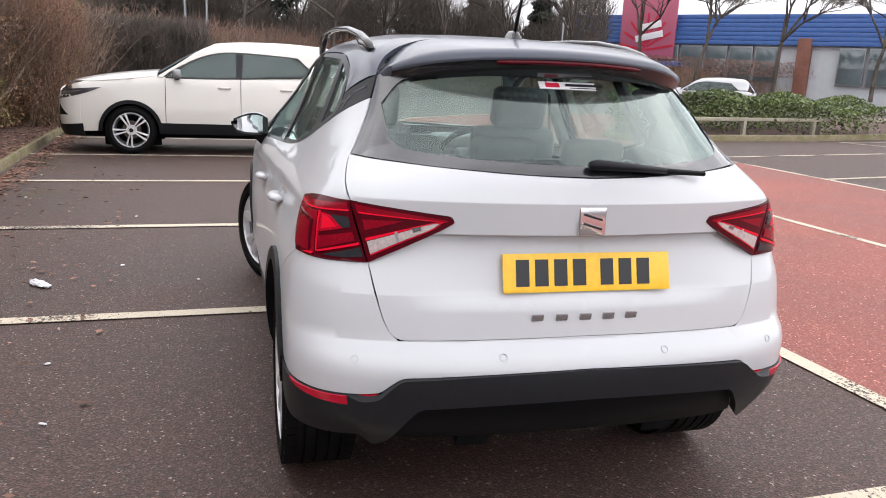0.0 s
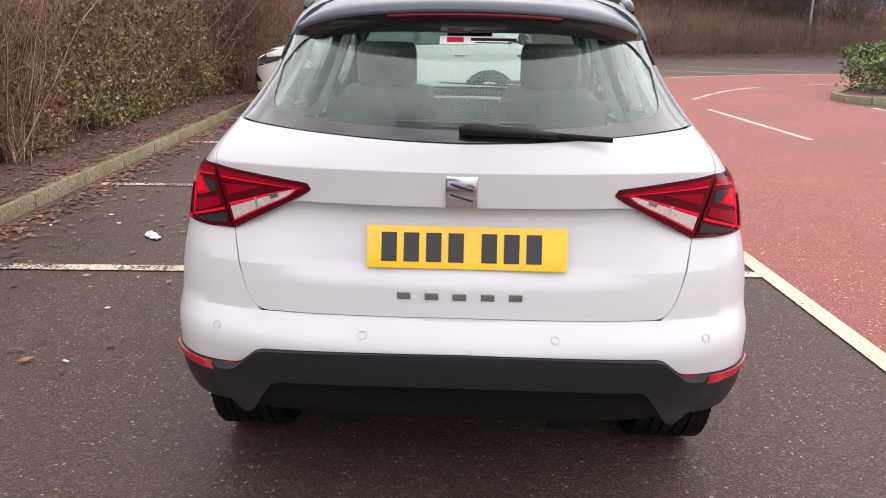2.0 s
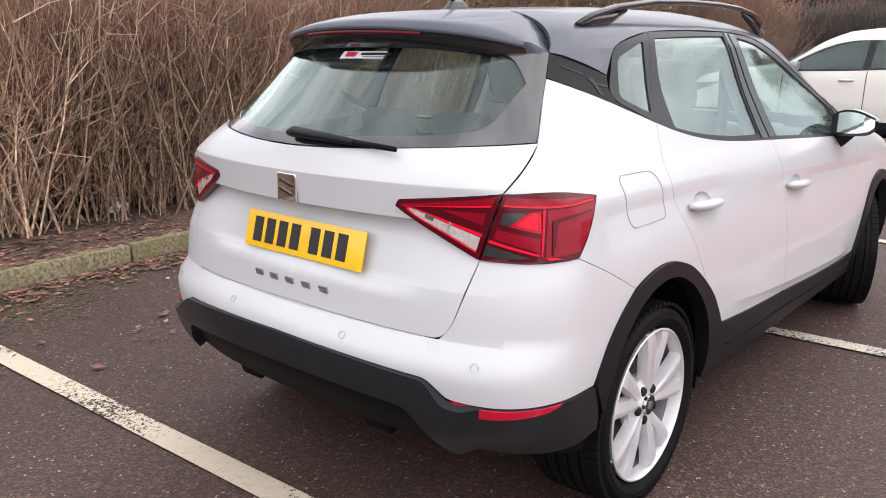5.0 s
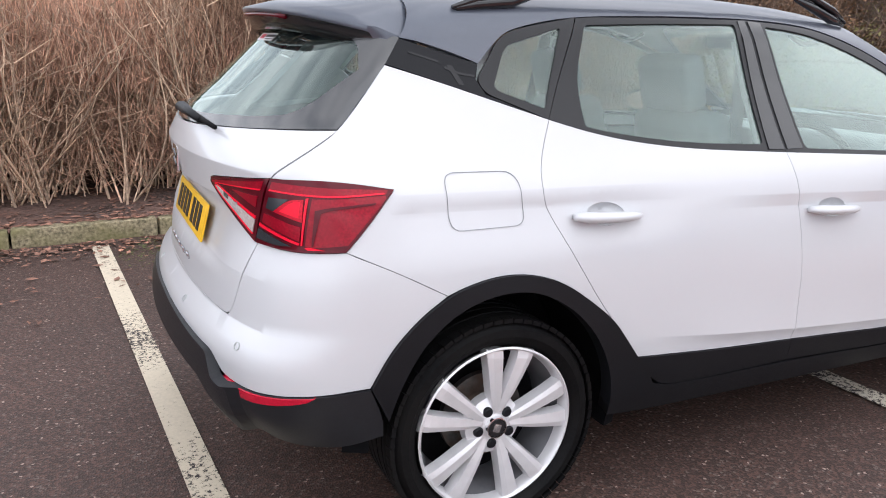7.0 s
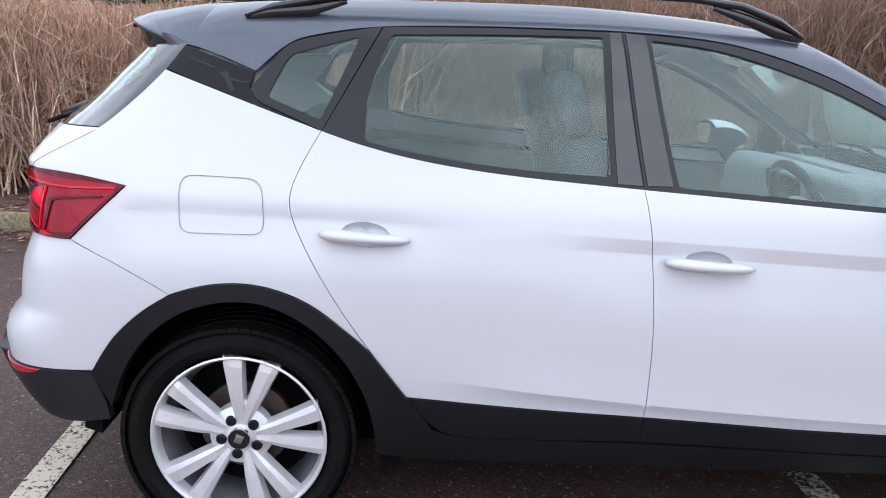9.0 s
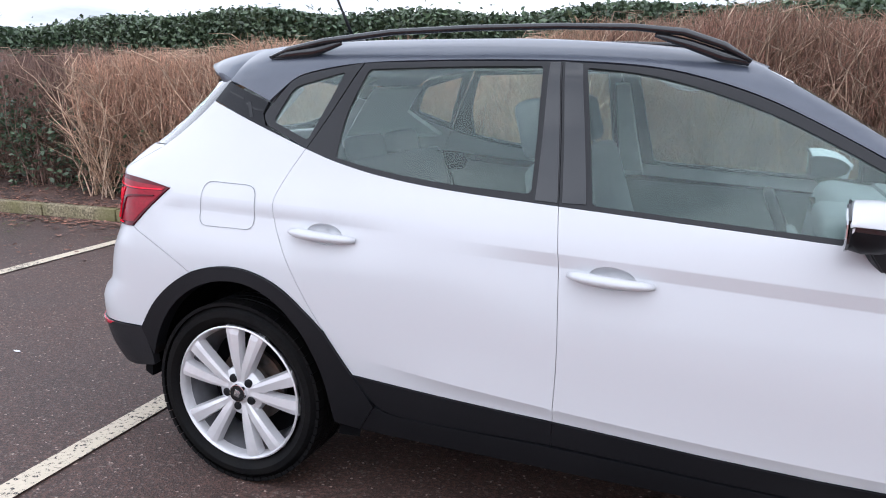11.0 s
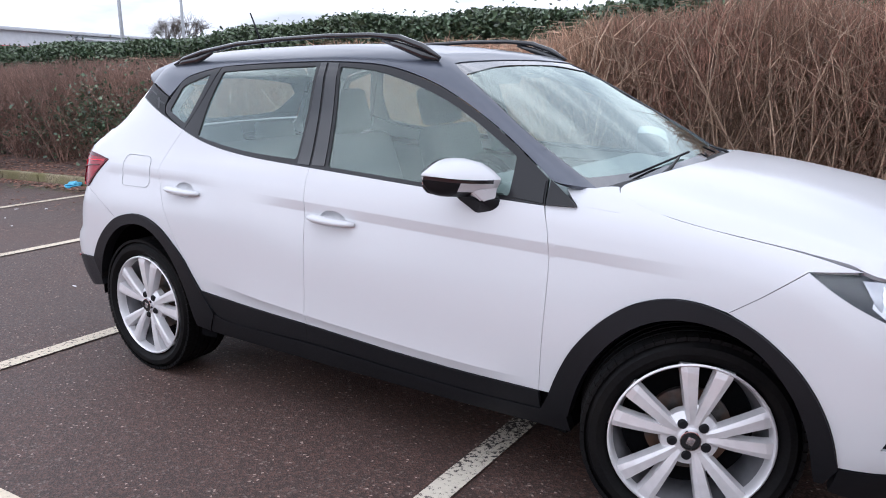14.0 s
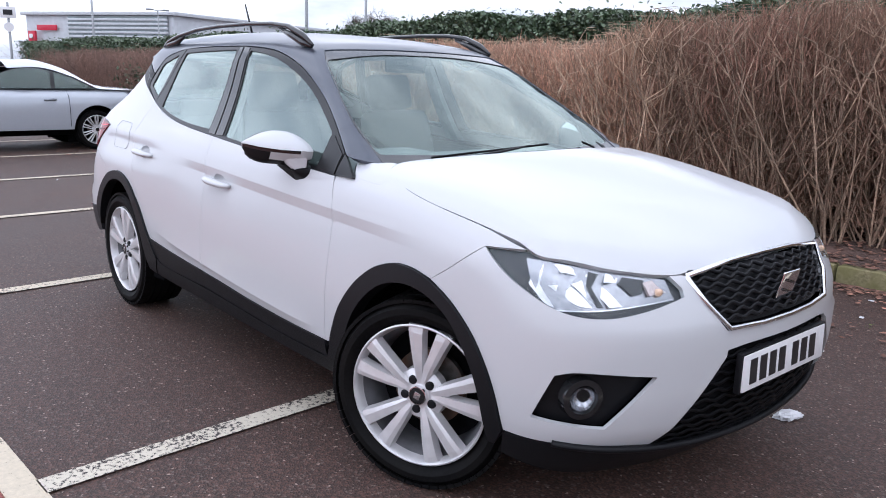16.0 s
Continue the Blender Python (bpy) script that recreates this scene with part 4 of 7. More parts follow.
def dry(r, n):
    """Dead leaves still held by the tangled shrubs."""
    x = 4.8 + 12.2 * r.rand(n)
    d = .72 + 1.2 * r.rand(n) ** 1.4 - .8 * smooth(11.6, 13, x)
    p = np.array([tuple(kerb_line(a, b)) for a, b in zip(x, d)])
    top = np.array([tall_h(a) for a in x])
    p[:, 2] = .15 + (top - .1) * r.rand(n)
    k = np.array([noise.noise(Vector((a * 1.6, c * 1.6, 15))) for a, c in zip(x, p[:, 2])])
    return p[k > -.08]


leaf_bank("dry_hedge_leaves", 120000, .05, "dry_leaf", "dry brown leaves clinging to the tangled shrubs", dry, 17, "leaves")

# ---- the white hatchback: skin panels ----
def build_hatchback():
    S = HATCH
    car = thing("hatchback_car", "white compact crossover with grey roof and black lower cladding", "car", at=pose(0, 0, 0))
    # shared seams, side view (x, z)
    door_rear = [(.209, 1.157), (.165, 1.078), (.136, 1.005), (.142, .94), (.18, .867), (.235, .774), (.303, .669), (.378, .569), (.453, .468)]
    door_mid = [(1.072, 1.037), (1.088, .93), (1.098, .80), (1.108, .634), (1.102, .425)]
    door_front = [(2.131, .98), (2.163, .89), (2.171, .757), (2.162, .575), (2.147, .386)]
    belt_rear = [(.325, 1.122), (.485, 1.088), (.711, 1.060)]
    belt_front = [(1.45, 1.015), (1.80, .995)]
    clad_rear, clad_front = [(.781, .441)], [(1.524, .400), (1.80, .390)]
    arch_r = [(.345, .598), (.267, .674), (.19, .727), (.11, .758), (.03, .772), (-.05, .768), (-.12, .752), (-.167, .735)]
    arch_r2 = [(-.24, .69), (-.307, .628), (-.345, .575), (-.378, .518)]
    arch_f = [(2.185, .386), (2.215, .46), (2.259, .545), (2.31, .61), (2.368, .668), (2.45, .725), (2.549, .757), (2.64, .758), (2.72, .738)]
    arch_f2 = [(2.80, .70), (2.86, .655), (2.91, .61), (2.954, .55), (2.985, .49), (3.005, .43), (3.018, .352)]

    def both(name, material, parents, label="", **k):
        """The same sheet on the right and on the left."""
        kind = k.pop("kind", "side")
        pts = k.pop("pts")
        obs = []
        for i, p in enumerate(parents):
            obs.append(part(name, skin_panel(name, S, kind, pts, mirror=bool(i), **k), material, p, label))
        return obs

    cars = (car, car)

    def seen_from(kind, a, b, upper):
        return S.on(kind, np.array([a], float), np.array([b], float), upper)[0]

    def rr(y, z):
        """A point of the tail, given from behind, for the sheets that wrap the tail."""
        p = seen_from("rear", -y, z, True)
        return round_rear(p[0], -p[1], p[2])

    def sr(x, z):
        p = seen_from("side", x, z, True)
        return round_rear(p[0], -p[1], p[2])

    def sf(x, z):
        p = seen_from("side", x, z, False)
        return round_front(p[0], -p[1], p[2])

    def tf(x, y):
        p = seen_from("top", x, -y, False)
        return round_front(p[0], -p[1], p[2])

    gate_edge = [(.640, 1.143), (.658, 1.107), (.667, 1.074), (.665, 1.05), (.660, 1.036)]
    gate_low = [(.612, .868), (.590, .765), (.568, .695), (.538, .660, .03), (.287, .664), (0, .668)]
    lamp_edge_x = lambda y, z: float(seen_from("rear", -y, z, True)[0])
    # doors
    def scoop(cx, cz):
        return [(cx + .064 * math.cos(a), cz + .031 * math.sin(a) - .05 * .064 * math.cos(a)) for a in np.linspace(0, 2 * math.pi, 20, endpoint=False)]

    grip_r, grip_f = (.338, .903), (1.243, .857)
    rd = both("rear_door", "white", cars, pts=[door_rear[0]] + belt_rear + door_mid + clad_rear[::-1] + door_rear[:0:-1], holes=[scoop(*grip_r)], h=.035, upper=True)
    fd = both("front_door", "white", cars, pts=[door_mid[0]] + belt_front + door_front + clad_front[::-1] + door_mid[:0:-1], holes=[scoop(*grip_f)], h=.035, upper=True)
    q = door_rear[:8] + [(.352, .604)] + arch_r + [(-.235, .773), (-.30, .808), (-.362, .838), (-.425, .868), (-.363, .93), (-.287, 1.006), (-.411, 1.028)] + [(lamp_edge_x(y, z), z) for y, z in gate_edge[::-1]] + [(-.303, 1.224),
                                                   (-.234, 1.300), (-.10, 1.258), (.062, 1.205)]
    q = [p for p in q if p != (.378, .569)]
    both("rear_wing", "white", cars, pts=q, h=.035, upper=True)
    seam = [(2.49, .977), (2.705, .940), (2.86, .915), (2.95, .895), (3.028, .873)]
    both("front_wing", "white", cars, pts=door_front[::-1] + [(2.238, .983), (2.172, 1.030), (2.26, 1.034), (2.335, 1.03)] + seam + [(2.97, .871), (2.905, .868, .001), (2.852, .829), (2.80, .790), (2.76, .764)] + arch_f[::-1], h=.035)
    both("wing_top", "white", cars, kind="top", pts=[(2.215, -.735), (2.290, -.674), (2.325, -.664), (2.344, -.705), (2.41, -.737), (2.37, -.775), (2.25, -.775)], h=.03, off=-.001)
    # door window frames and panes
    rear_pane = [(.326, 1.136, .01), (.327, 1.27), (.388, 1.414, .012), (.68, 1.425), (.966, 1.428, .01), (.984, 1.066, .015), (.711, 1.078), (.485, 1.105)]
    both("window_frame", "pillar", rd, pts=[door_rear[0], (.365, 1.437), (.68, 1.444), (1.022, 1.444), (1.072, 1.037)] + belt_rear[::-1], holes=[rear_pane], h=.06, upper=True, off=-.002)
    both("pane", "glass", rd, pts=rear_pane, h=.06, upper=True, off=-.006, gap=-.006, depth=.004)
    front_pane = [(1.100, 1.424, .012), (1.24, 1.412), (1.38, 1.384), (1.60, 1.312), (1.783, 1.226), (1.982, 1.118, .01), (1.995, 1.000, .012), (1.74, 1.013), (1.166, 1.046, .015)]
    both("window_frame", "pillar", fd, pts=[(1.022, 1.444), (1.25, 1.432), (1.38, 1.412), (1.56, 1.360), (1.69, 1.303), (1.85, 1.222), (1.975, 1.150), (2.118, 1.060), (2.131, .98)] + belt_front[::-1] + [(1.072, 1.037)],
         holes=[front_pane], h=.06, upper=True, off=-.002)
    both("pane", "glass", fd, pts=front_pane, h=.06, upper=True, off=-.006, gap=-.006, depth=.004)
    for pts, p in (([(.985, 1.44), (1.018, 1.44), (1.068, 1.045), (1.0, 1.048)], rd), ([(1.03, 1.44), (1.085, 1.435), (1.15, 1.046), (1.08, 1.045)], fd)):
        both("pillar_cover", "gloss_black", p, pts=pts, h=.06, upper=True, off=.001, depth=.006)
    both("window_triangle", "pillar", fd, pts=[(2.006, 1.112), (2.115, 1.052), (2.125, .985), (2.012, .995)], h=.05, upper=True, off=.002)
    both("wing_triangle", "pillar", cars, pts=[(2.129, 1.057), (2.170, 1.034), (2.225, 1.000), (2.240, .984), (2.135, .981)], h=.04, upper=True, off=.002)
    quarter_pane = [(.056, 1.240, .02), (.112, 1.352, .03), (.300, 1.404, .01), (.205, 1.186, .01)]
    quarter = [(.209, 1.157), (.03, 1.228, .02), (.010, 1.262, .02), (.098, 1.376, .03), (.16, 1.402), (.362, 1.436)]
    qs = both("quarter_window", "pillar", cars, pts=quarter, holes=[quarter_pane], h=.05, upper=True, off=-.001)
    both("pane", "glass", qs, pts=quarter_pane, h=.05, upper=True, off=-.005, gap=-.005, depth=.004)
    band = both("pillar_trim", "plastic", cars, pts=[(-.232, 1.302), (-.184, 1.368), (.020, 1.303), (.008, 1.264), (.028, 1.226), (.205, 1.157), (.062, 1.205), (-.10, 1.258)], h=.05, upper=True)
    for pts in ([(-.165, 1.335), (-.09, 1.312), (-.092, 1.307), (-.166, 1.330)], [(-.075, 1.298), (-.04, 1.282), (.005, 1.275), (.003, 1.270), (-.042, 1.276), (-.078, 1.292)],
                [(-.07, 1.300), (-.055, 1.30), (-.03, 1.25), (-.045, 1.25)]):
        both("embossed_mark", "pillar", band, pts=pts, h=.03, upper=True, off=.0015, depth=.001, gap=0)
    # black cladding
    both("door_cladding", "plastic", rd, pts=[(.453, .468), (.781, .441), (1.102, .425), (1.100, .350), (.75, .347), (.60, .350), (.53, .375)], h=.06, off=.006)
    both("door_cladding", "plastic", fd, pts=[(1.102, .425), (1.524, .400), (1.80, .390), (2.147, .386), (2.150, .325), (1.80, .322), (1.100, .350)], h=.06, off=.006)
    both("sill", "plastic", cars, pts=[(.47, .28), (.53, .372), (.60, .346), (1.1, .346), (1.8, .318), (2.15, .322), (2.185, .384), (2.235, .384), (2.25, .26), (1.2, .26), (.5, .272)],
         h=.06, off=.008, depth=.03)
    both("arch_cladding", "plastic", cars, pts=[(.456, .470), (.405, .537), (.354, .604)] + arch_r[1:] + arch_r2 + [(-.33, .42), (-.30, .51), (-.247, .60), (-.19, .655), (-.125, .696), (-.05, .719), (.022, .725), (.09, .716), (.155, .689), (.22, .645),
                                                                                      (.273, .592), (.31, .54), (.349, .463), (.37, .38), (.378, .29), (.47, .28), (.53, .372), (.49, .43)],
         h=.05, off=.012, depth=.05)
    both("arch_cladding", "plastic", cars, pts=arch_f + arch_f2 + [(2.985, .30), (2.962, .30), (2.946, .423), (2.92, .50), (2.882, .562), (2.83, .625), (2.77, .668), (2.69, .697), (2.606, .703), (2.52, .685), (2.446, .645), (2.38, .585),
                                                                   (2.331, .520), (2.285, .43), (2.25, .32), (2.205, .32)], h=.05, off=.012, depth=.05)
    # fuel flap, drawn by its shadow gap
    flap = [(-.146, .893, .035), (-.150, 1.038, .035), (.066, 1.033, .045), (.076, .893, .035)]
    inner = [(-.1442, .8948, .034), (-.1482, 1.0362, .034), (.0642, 1.0313, .044), (.0742, .8948, .034)]
    part("fuel_flap_gap", skin_panel("fuel_flap_gap", S, "side", flap, holes=[inner], h=.02, off=.0022, depth=.001, gap=.0003, upper=True), "trim", car)
    # bonnet
    part("bonnet", skin_panel("bonnet", S, "top", [(2.395, 0), (2.37, .35), (2.325, .66), (2.345, .706), (2.42, .742), (2.49, .760), (2.60, .770), (2.705, .768), (2.86, .758), (2.95, .753), (3.036, .744), (3.074, .733), (3.143, .673), (3.206, .605), (3.264, .505),
                                                   (3.286, .45), (3.300, .400), (3.318, .20), (3.326, 0)], h=.04, halves=True, depth=.02,
                              lift=lambda u, v: .007 * smooth(.54, .42, np.abs(v)) * smooth(2.45, 2.6, u) * smooth(3.32, 3.1, u)), "white", car)
    # front bumper: right half round the nose
    R = round_front
    head_low = [sf(2.905, .868), R(2.99, .795, .808), R(3.093, .777, .755), R(3.166, .743, .722), R(3.246, .664, .712), R(3.298, .549, .730), R(3.33, .432, .757)]
    grille = [R(3.322, .432, .778), tf(3.286, .45), tf(3.300, .400), R(3.318, .397, .803), R(3.36, .375, .74), R(3.404, .305, .652), R(3.425, .15, .648), (0, .648)]
    low_grille = [(0, .603), R(3.42, .20, .603), R(3.41, .305, .596), R(3.37, .42, .45), R(3.30, .515, .305)]
    arch = [sf(x, z) for x, z in arch_f2[::-1]] + [sf(2.72, .738), sf(2.76, .764), sf(2.80, .790), sf(2.852, .829)]
    fog = [R(3.108, .788, .424), R(3.165, .765, .556), R(3.215, .727, .576), R(3.332, .545, .553), R(3.258, .660, .408)]
    part("front_bumper", skin_panel("front_bumper", S, "round_front", low_grille + [R(3.24, .62, .335), R(3.177, .715, .348), R(3.10, .77, .348)] + arch + head_low + grille, holes=[fog], h=.022, halves=True, lift=lambda u, v: .011 * smooth(.604, .584, v) * smooth(.30, .40, v) * smooth(1.15, .95, u)), "white", car)
    part("front_lip", skin_panel("front_lip", S, "round_front", [(0, .29), R(3.30, .515, .303), R(3.24, .62, .333), R(3.177, .715, .346), R(3.10, .77, .346), R(3.018, .80, .350), R(3.0, .79, .27), R(3.10, .74, .235), R(3.2, .62, .215), (0, .205)],
                                 h=.05, halves=True, off=.006, depth=.03), "plastic", car)
    lip_y = np.linspace(-.75, .75, 49)
    lip_z = .292 + .056 * np.clip(np.abs(lip_y) / .75, 0, 1) ** 2
    lip = S.on("front", lip_y, lip_z) + np.stack([.016 + 0 * lip_y, 0 * lip_y, 0 * lip_y], 1)
    part("lip_edge", tube("lip_edge", lip, .013, 8, .8), "plastic", car)
    part("lower_grille_back", skin_panel("lower_grille_back", S, "round_front", low_grille + [R(3.30, .515, .303), (0, .285)], h=.06, halves=True, off=-.016, gap=-.01, depth=0), "dark", car)
    rows = []
    for r in range(11):
        z = .315 + r * .026
        w = .53 - (z - .30) * .75
        rows.append((z, min(w, .50)))
    for i, (z, w) in enumerate(rows):
        t = np.linspace(-1, 1, 61)
        y = t * w
        p = S.on("front", y, z + .006 * np.sin(y * 75 + i * math.pi))
        part("grille_bar", tube("grille_bar", p - [(.008, 0, 0)], .0045, 5, 1.5), "grille_black", car)
    up = [R(3.30, .385, .800), R(3.345, .355, .74), R(3.395, .290, .672), R(3.415, .15, .668), (0, .668), (0, .822), R(3.32, .19, .818)]
    gr = part("upper_grille", skin_panel("upper_grille", S, "round_front", up, h=.05, halves=True, off=-.016, gap=-.004, depth=0), "plastic", car)
    for r in range(8):
        z = .685 + r * .0175
        w = .30 + .09 * (z - .67) / .14
        y = np.linspace(-w, w, 61)
        p = S.on("front", y, z + .005 * np.sin(y * 90 + r * math.pi))
        part("mesh_bar", tube("mesh_bar", p - [(.005, 0, 0)], .0042, 5, 1.6), "plastic", gr)
    edge = [(3.318, .397, .806), (3.36, .367, .735), (3.404, .300, .660), (3.423, .15, .656), (3.43, 0, .656)]
    zs = [p[2] for p in edge]
    ys = [-p[1] for p in edge]
    line = [S.on("front", np.array([y]), np.array([z]))[0] + (.003, 0, 0) for y, z in list(zip(ys, zs)) + [(-y, z) for y, z in list(zip(ys, zs))[-2::-1]] + [(.19, .826), (0, .830), (-.19, .826), (ys[0], zs[0])]]
    part("grille_surround", tube("grille_surround", line, .008, 8), "chrome", car)
    # wing badge on the nose: plain shape
    badge(car, Vector((3.412, 0, .742)), pose(0, 0, 0, 0, 0, 180) @ pose(0, 0, 0, 0, -14, 0), .100)
    # number plates with plain bars
    part("plate_holder", rbox("plate_holder", (.02, .535, .122), (3.424, 0, .520), .004), "plastic", car)
    plate(car, Vector((3.435, 0, .520)), 180, -2, "white_plate")
    # tailgate, rear lamps and bumper
    part("tailgate", skin_panel("tailgate", S, "rear", [(0, 1.118), (.174, 1.121), (.432, 1.133), (.540, 1.139)] + gate_edge + [(.398, 1.006, .006), (.388, .990, .006), (.430, .962)] + gate_low, upper=True, h=.032, halves=True), "white", car)
    O = round_rear
    lamp_in = [(.660, 1.036), (.398, 1.006, .006), (.388, .990, .006), (.430, .962), (.612, .868)]
    outer = [rr(.660, 1.036), O(-.48, .70, 1.036), sr(-.411, 1.028), sr(-.287, 1.006), sr(-.325, .968), sr(-.363, .93), sr(-.425, .868), O(-.51, .714, .864), rr(.612, .868)]

    def across(a, b, c, d):
        """Places on a four-cornered lens: s along it, t down it."""
        a, b, c, d = (np.array(k, float) for k in (a, b, c, d))
        return lambda s, t: tuple((a * (1 - s) + b * s) * (1 - t) + (d * (1 - s) + c * s) * t)
    at_in = across((-.660, 1.036), (-.392, 1.002), (-.430, .962), (-.612, .868))
    at_out = across(outer[0], outer[3], outer[6], outer[8])
    lens_in = (("light_guide", "red", [(.04, .04), (.97, .14), (.97, .26), (.80, .20), (.04, .17)]),
               ("light_guide", "red_bright", [(.05, .155), (.80, .195), (.97, .26), (.93, .27), (.78, .225), (.05, .185)]),
               ("red_lens", "red", [(.07, .28), (.52, .27), (.07, .47)]),
               ("light_guide", "red_bright", [(.05, .60), (.84, .245), (.93, .29), (.90, .33), (.84, .285), (.05, .65)]),
               ("clear_lens", "clear", [(.06, .66), (.83, .31), (.90, .345), (.84, .62), (.45, .80), (.06, .88)]),
               ("lamp_divider", "alloy_dark", [(.40, .54), (.43, .525), (.45, .78), (.42, .795)]),
               ("bulb_socket", "lamp_dim", [(.60, .47), (.70, .43), (.72, .58), (.62, .63)]),
               ("light_guide", "red_bright", [(.06, .885), (.45, .815), (.845, .635), (.91, .36), (.925, .37), (.86, .66), (.45, .84), (.06, .905)]))
    lens_out = (("red_lens", "red", [(.42, .20), (.62, .18), (.96, .10), (.985, .14), (.965, .88), (.64, .93), (.59, .90)]),
                ("light_guide", "red", [(.03, .04), (.55, .04), (.95, .02), (.96, .09), (.60, .17), (.03, .17)]),
                ("light_guide", "red_bright", [(.03, .145), (.58, .145), (.93, .06), (.95, .085), (.60, .172), (.03, .17)]),
                ("dark_lens", "lens_dark", [(.05, .26), (.24, .24), (.14, .45), (.05, .42)]),
                ("red_lens", "red_mid", [(.24, .24), (.36, .22), (.45, .55), (.14, .45)]),
                ("lit_lens", "red_bright", [(.27, .27), (.345, .25), (.40, .49), (.20, .43)]),
                ("inner_step", "red", [(.05, .50), (.46, .62), (.52, .84), (.05, .64)]),
                ("light_guide", "red_bright", [(.372, .20), (.392, .19), (.566, .90), (.550, .90)]),
                ("light_guide", "red_bright", [(.02, .665), (.53, .865), (.53, .90), (.02, .705)]),
                ("dark_lens", "lens_dark", [(.02, .745), (.47, .925), (.30, .945), (.02, .905)]),
                ("inner_step", "red_dark", [(.50, .36), (.60, .30), (.93, .22), (.93, .25), (.61, .345), (.56, .40), (.67, .90), (.655, .90)]),
                ("light_guide", "red_bright", [(.60, .925), (.64, .91), (.80, .96), (.64, .965)]))
    for m in (False, True):
        for name, kind, outline, label, at, pieces in (("tail_lamp", "rear", [(-p[0], *p[1:]) for p in lamp_in], "dark red tail lamp with a clear section", at_in, lens_in),
                                                       ("tail_lamp", "round_rear", outer, "dark red tail lamp wrapping the corner", at_out, lens_out)):
            lo = part(name, skin_panel(name, LENS, kind, outline, h=.014, upper=True, off=.005, mirror=m, depth=.034), "red_dark", car, label)
            for k, (nm, mt, pts) in enumerate(pieces):
                part(nm, skin_panel(nm, LENS, kind, [at(*q) for q in pts], h=.012, upper=True, off=.0062 + .0004 * k, mirror=m, depth=.004, gap=.0002), mt, lo)
    O = round_rear
    arch = [sr(x, z) for x, z in [arch_r[-1]] + arch_r2]
    black_top = [O(-.500, .800, .517), rr(.70, .512), rr(.592, .517), rr(.572, .534), (*rr(.532, .568), .02), rr(.28, .580), (0, .586)]
    part("rear_bumper", skin_panel("rear_bumper", S, "round_rear", [(0, .668), rr(.287, .664), rr(.535, .660), rr(.568, .695), rr(.590, .765), rr(.612, .868), O(-.51, .714, .864), (*sr(-.425, .868), .001), sr(-.362, .838), sr(-.30, .808), sr(-.235, .773)]
                                    + arch + black_top, upper=True, h=.032, halves=True), "white", car)
    clad = lambda u, v: .032 * np.clip((.590 - v) / .075, 0, 1) * smooth(.70, .64, np.abs(u))
    inset = [(0, .513), rr(.25, .509), (*rr(.480, .497), .02), rr(.515, .45), rr(.560, .380)]
    side_low = [O(-.378, .826, .515), O(-.345, .825, .43), O(-.345, .822, .378), O(-.43, .795, .362), O(-.53, .73, .365), rr(.61, .366)]
    part("bumper_cladding", skin_panel("bumper_cladding", S, "round_rear", black_top[::-1] + side_low + inset[::-1], h=.026, halves=True, off=.006, depth=.03, lift=clad), "bumper", car)
    # the insert takes a deeper black that holds its shade
    part("bumper_insert", skin_panel("bumper_insert", S, "round_rear", inset + [rr(.50, .366), rr(.30, .372), (0, .378)], h=.04, halves=True, off=.010, depth=.012), "grille_black", car)
    part("diffuser", skin_panel("diffuser", S, "round_rear", [(0, .40), rr(.54, .395), rr(.52, .335), (0, .325)], h=.06, halves=True, off=-.030, depth=.02), "dark", car)
    for y in (-.30, .30):
        part("bumper_tab", rbox("bumper_tab", (.05, .10, .05), (-.66 + .24 * y * y, y, .352), .008, (0, -20, 0)), "dark", car)
    for m in (False, True):
        part("rear_reflector", skin_panel("rear_reflector", S, "round_rear", [rr(.592, .516), rr(.70, .511), O(-.505, .798, .516), O(-.525, .786, .500), rr(.70, .483), rr(.603, .486)], h=.03, off=.010, mirror=m, depth=.02), "reflector_red", car)
        for y, z in ((.25, .624), (.655, .615)):
            p = S.on("rear", np.array([-y]), np.array([z]))
            n = S.normal(p)[0]
            c = Vector(p[0] * (1, -1 if m else 1, 1))
            d = Vector(n * (1, -1 if m else 1, 1))
            turn = (-d).to_track_quat("Y", "Z").to_matrix().to_4x4()
            ring = lathe("sensor_ring", [(.0095, .0), (.0095, -.0015), (.0115, -.0015), (.0115, 0)], 20)
            ob = part("parking_sensor", ring, "trim_light", car)
            ob.matrix_local = Matrix.Translation(c) @ turn
    badge(car, Vector((-.704, 0, 1.000)), pose(0, 0, 0, 0, 2, 0), .082)
    plate(car, Vector((-.672, -.016, .846)), 0, -15, "yellow_plate")
    for i in range(5):
        y = .145 - i * .0725
        c = S.on("rear", np.array([y]), np.array([.725]))[0]
        part("nameplate_bar", rbox("nameplate_bar", (.006, .036, .020), (c[0] - .003, y, .725), .002, (0, -12, 0)), "letters", car)
    # rear window
    win = [(0, 1.122), (.174, 1.125), (.432, 1.136), (.540, 1.143), (.634, 1.147), (.588, 1.224), (.556, 1.298), (.530, 1.372), (.40, 1.405), (0, 1.412)]
    hole = [(0, 1.150), (.20, 1.153), (.43, 1.164), (.535, 1.178, .04), (.535, 1.29), (.468, 1.372, .05), (.25, 1.392), (0, 1.395)]
    part("rear_window_border", half_with_hole("rear_window_border", S, "rear", win, hole, h=.045, off=-.003), "frit", car)
    part("rear_window_glass", skin_panel("rear_window_glass", S, "rear", hole, h=.06, upper=True, halves=True, off=-.006, gap=-.006, depth=.004), "screen_glass", car)
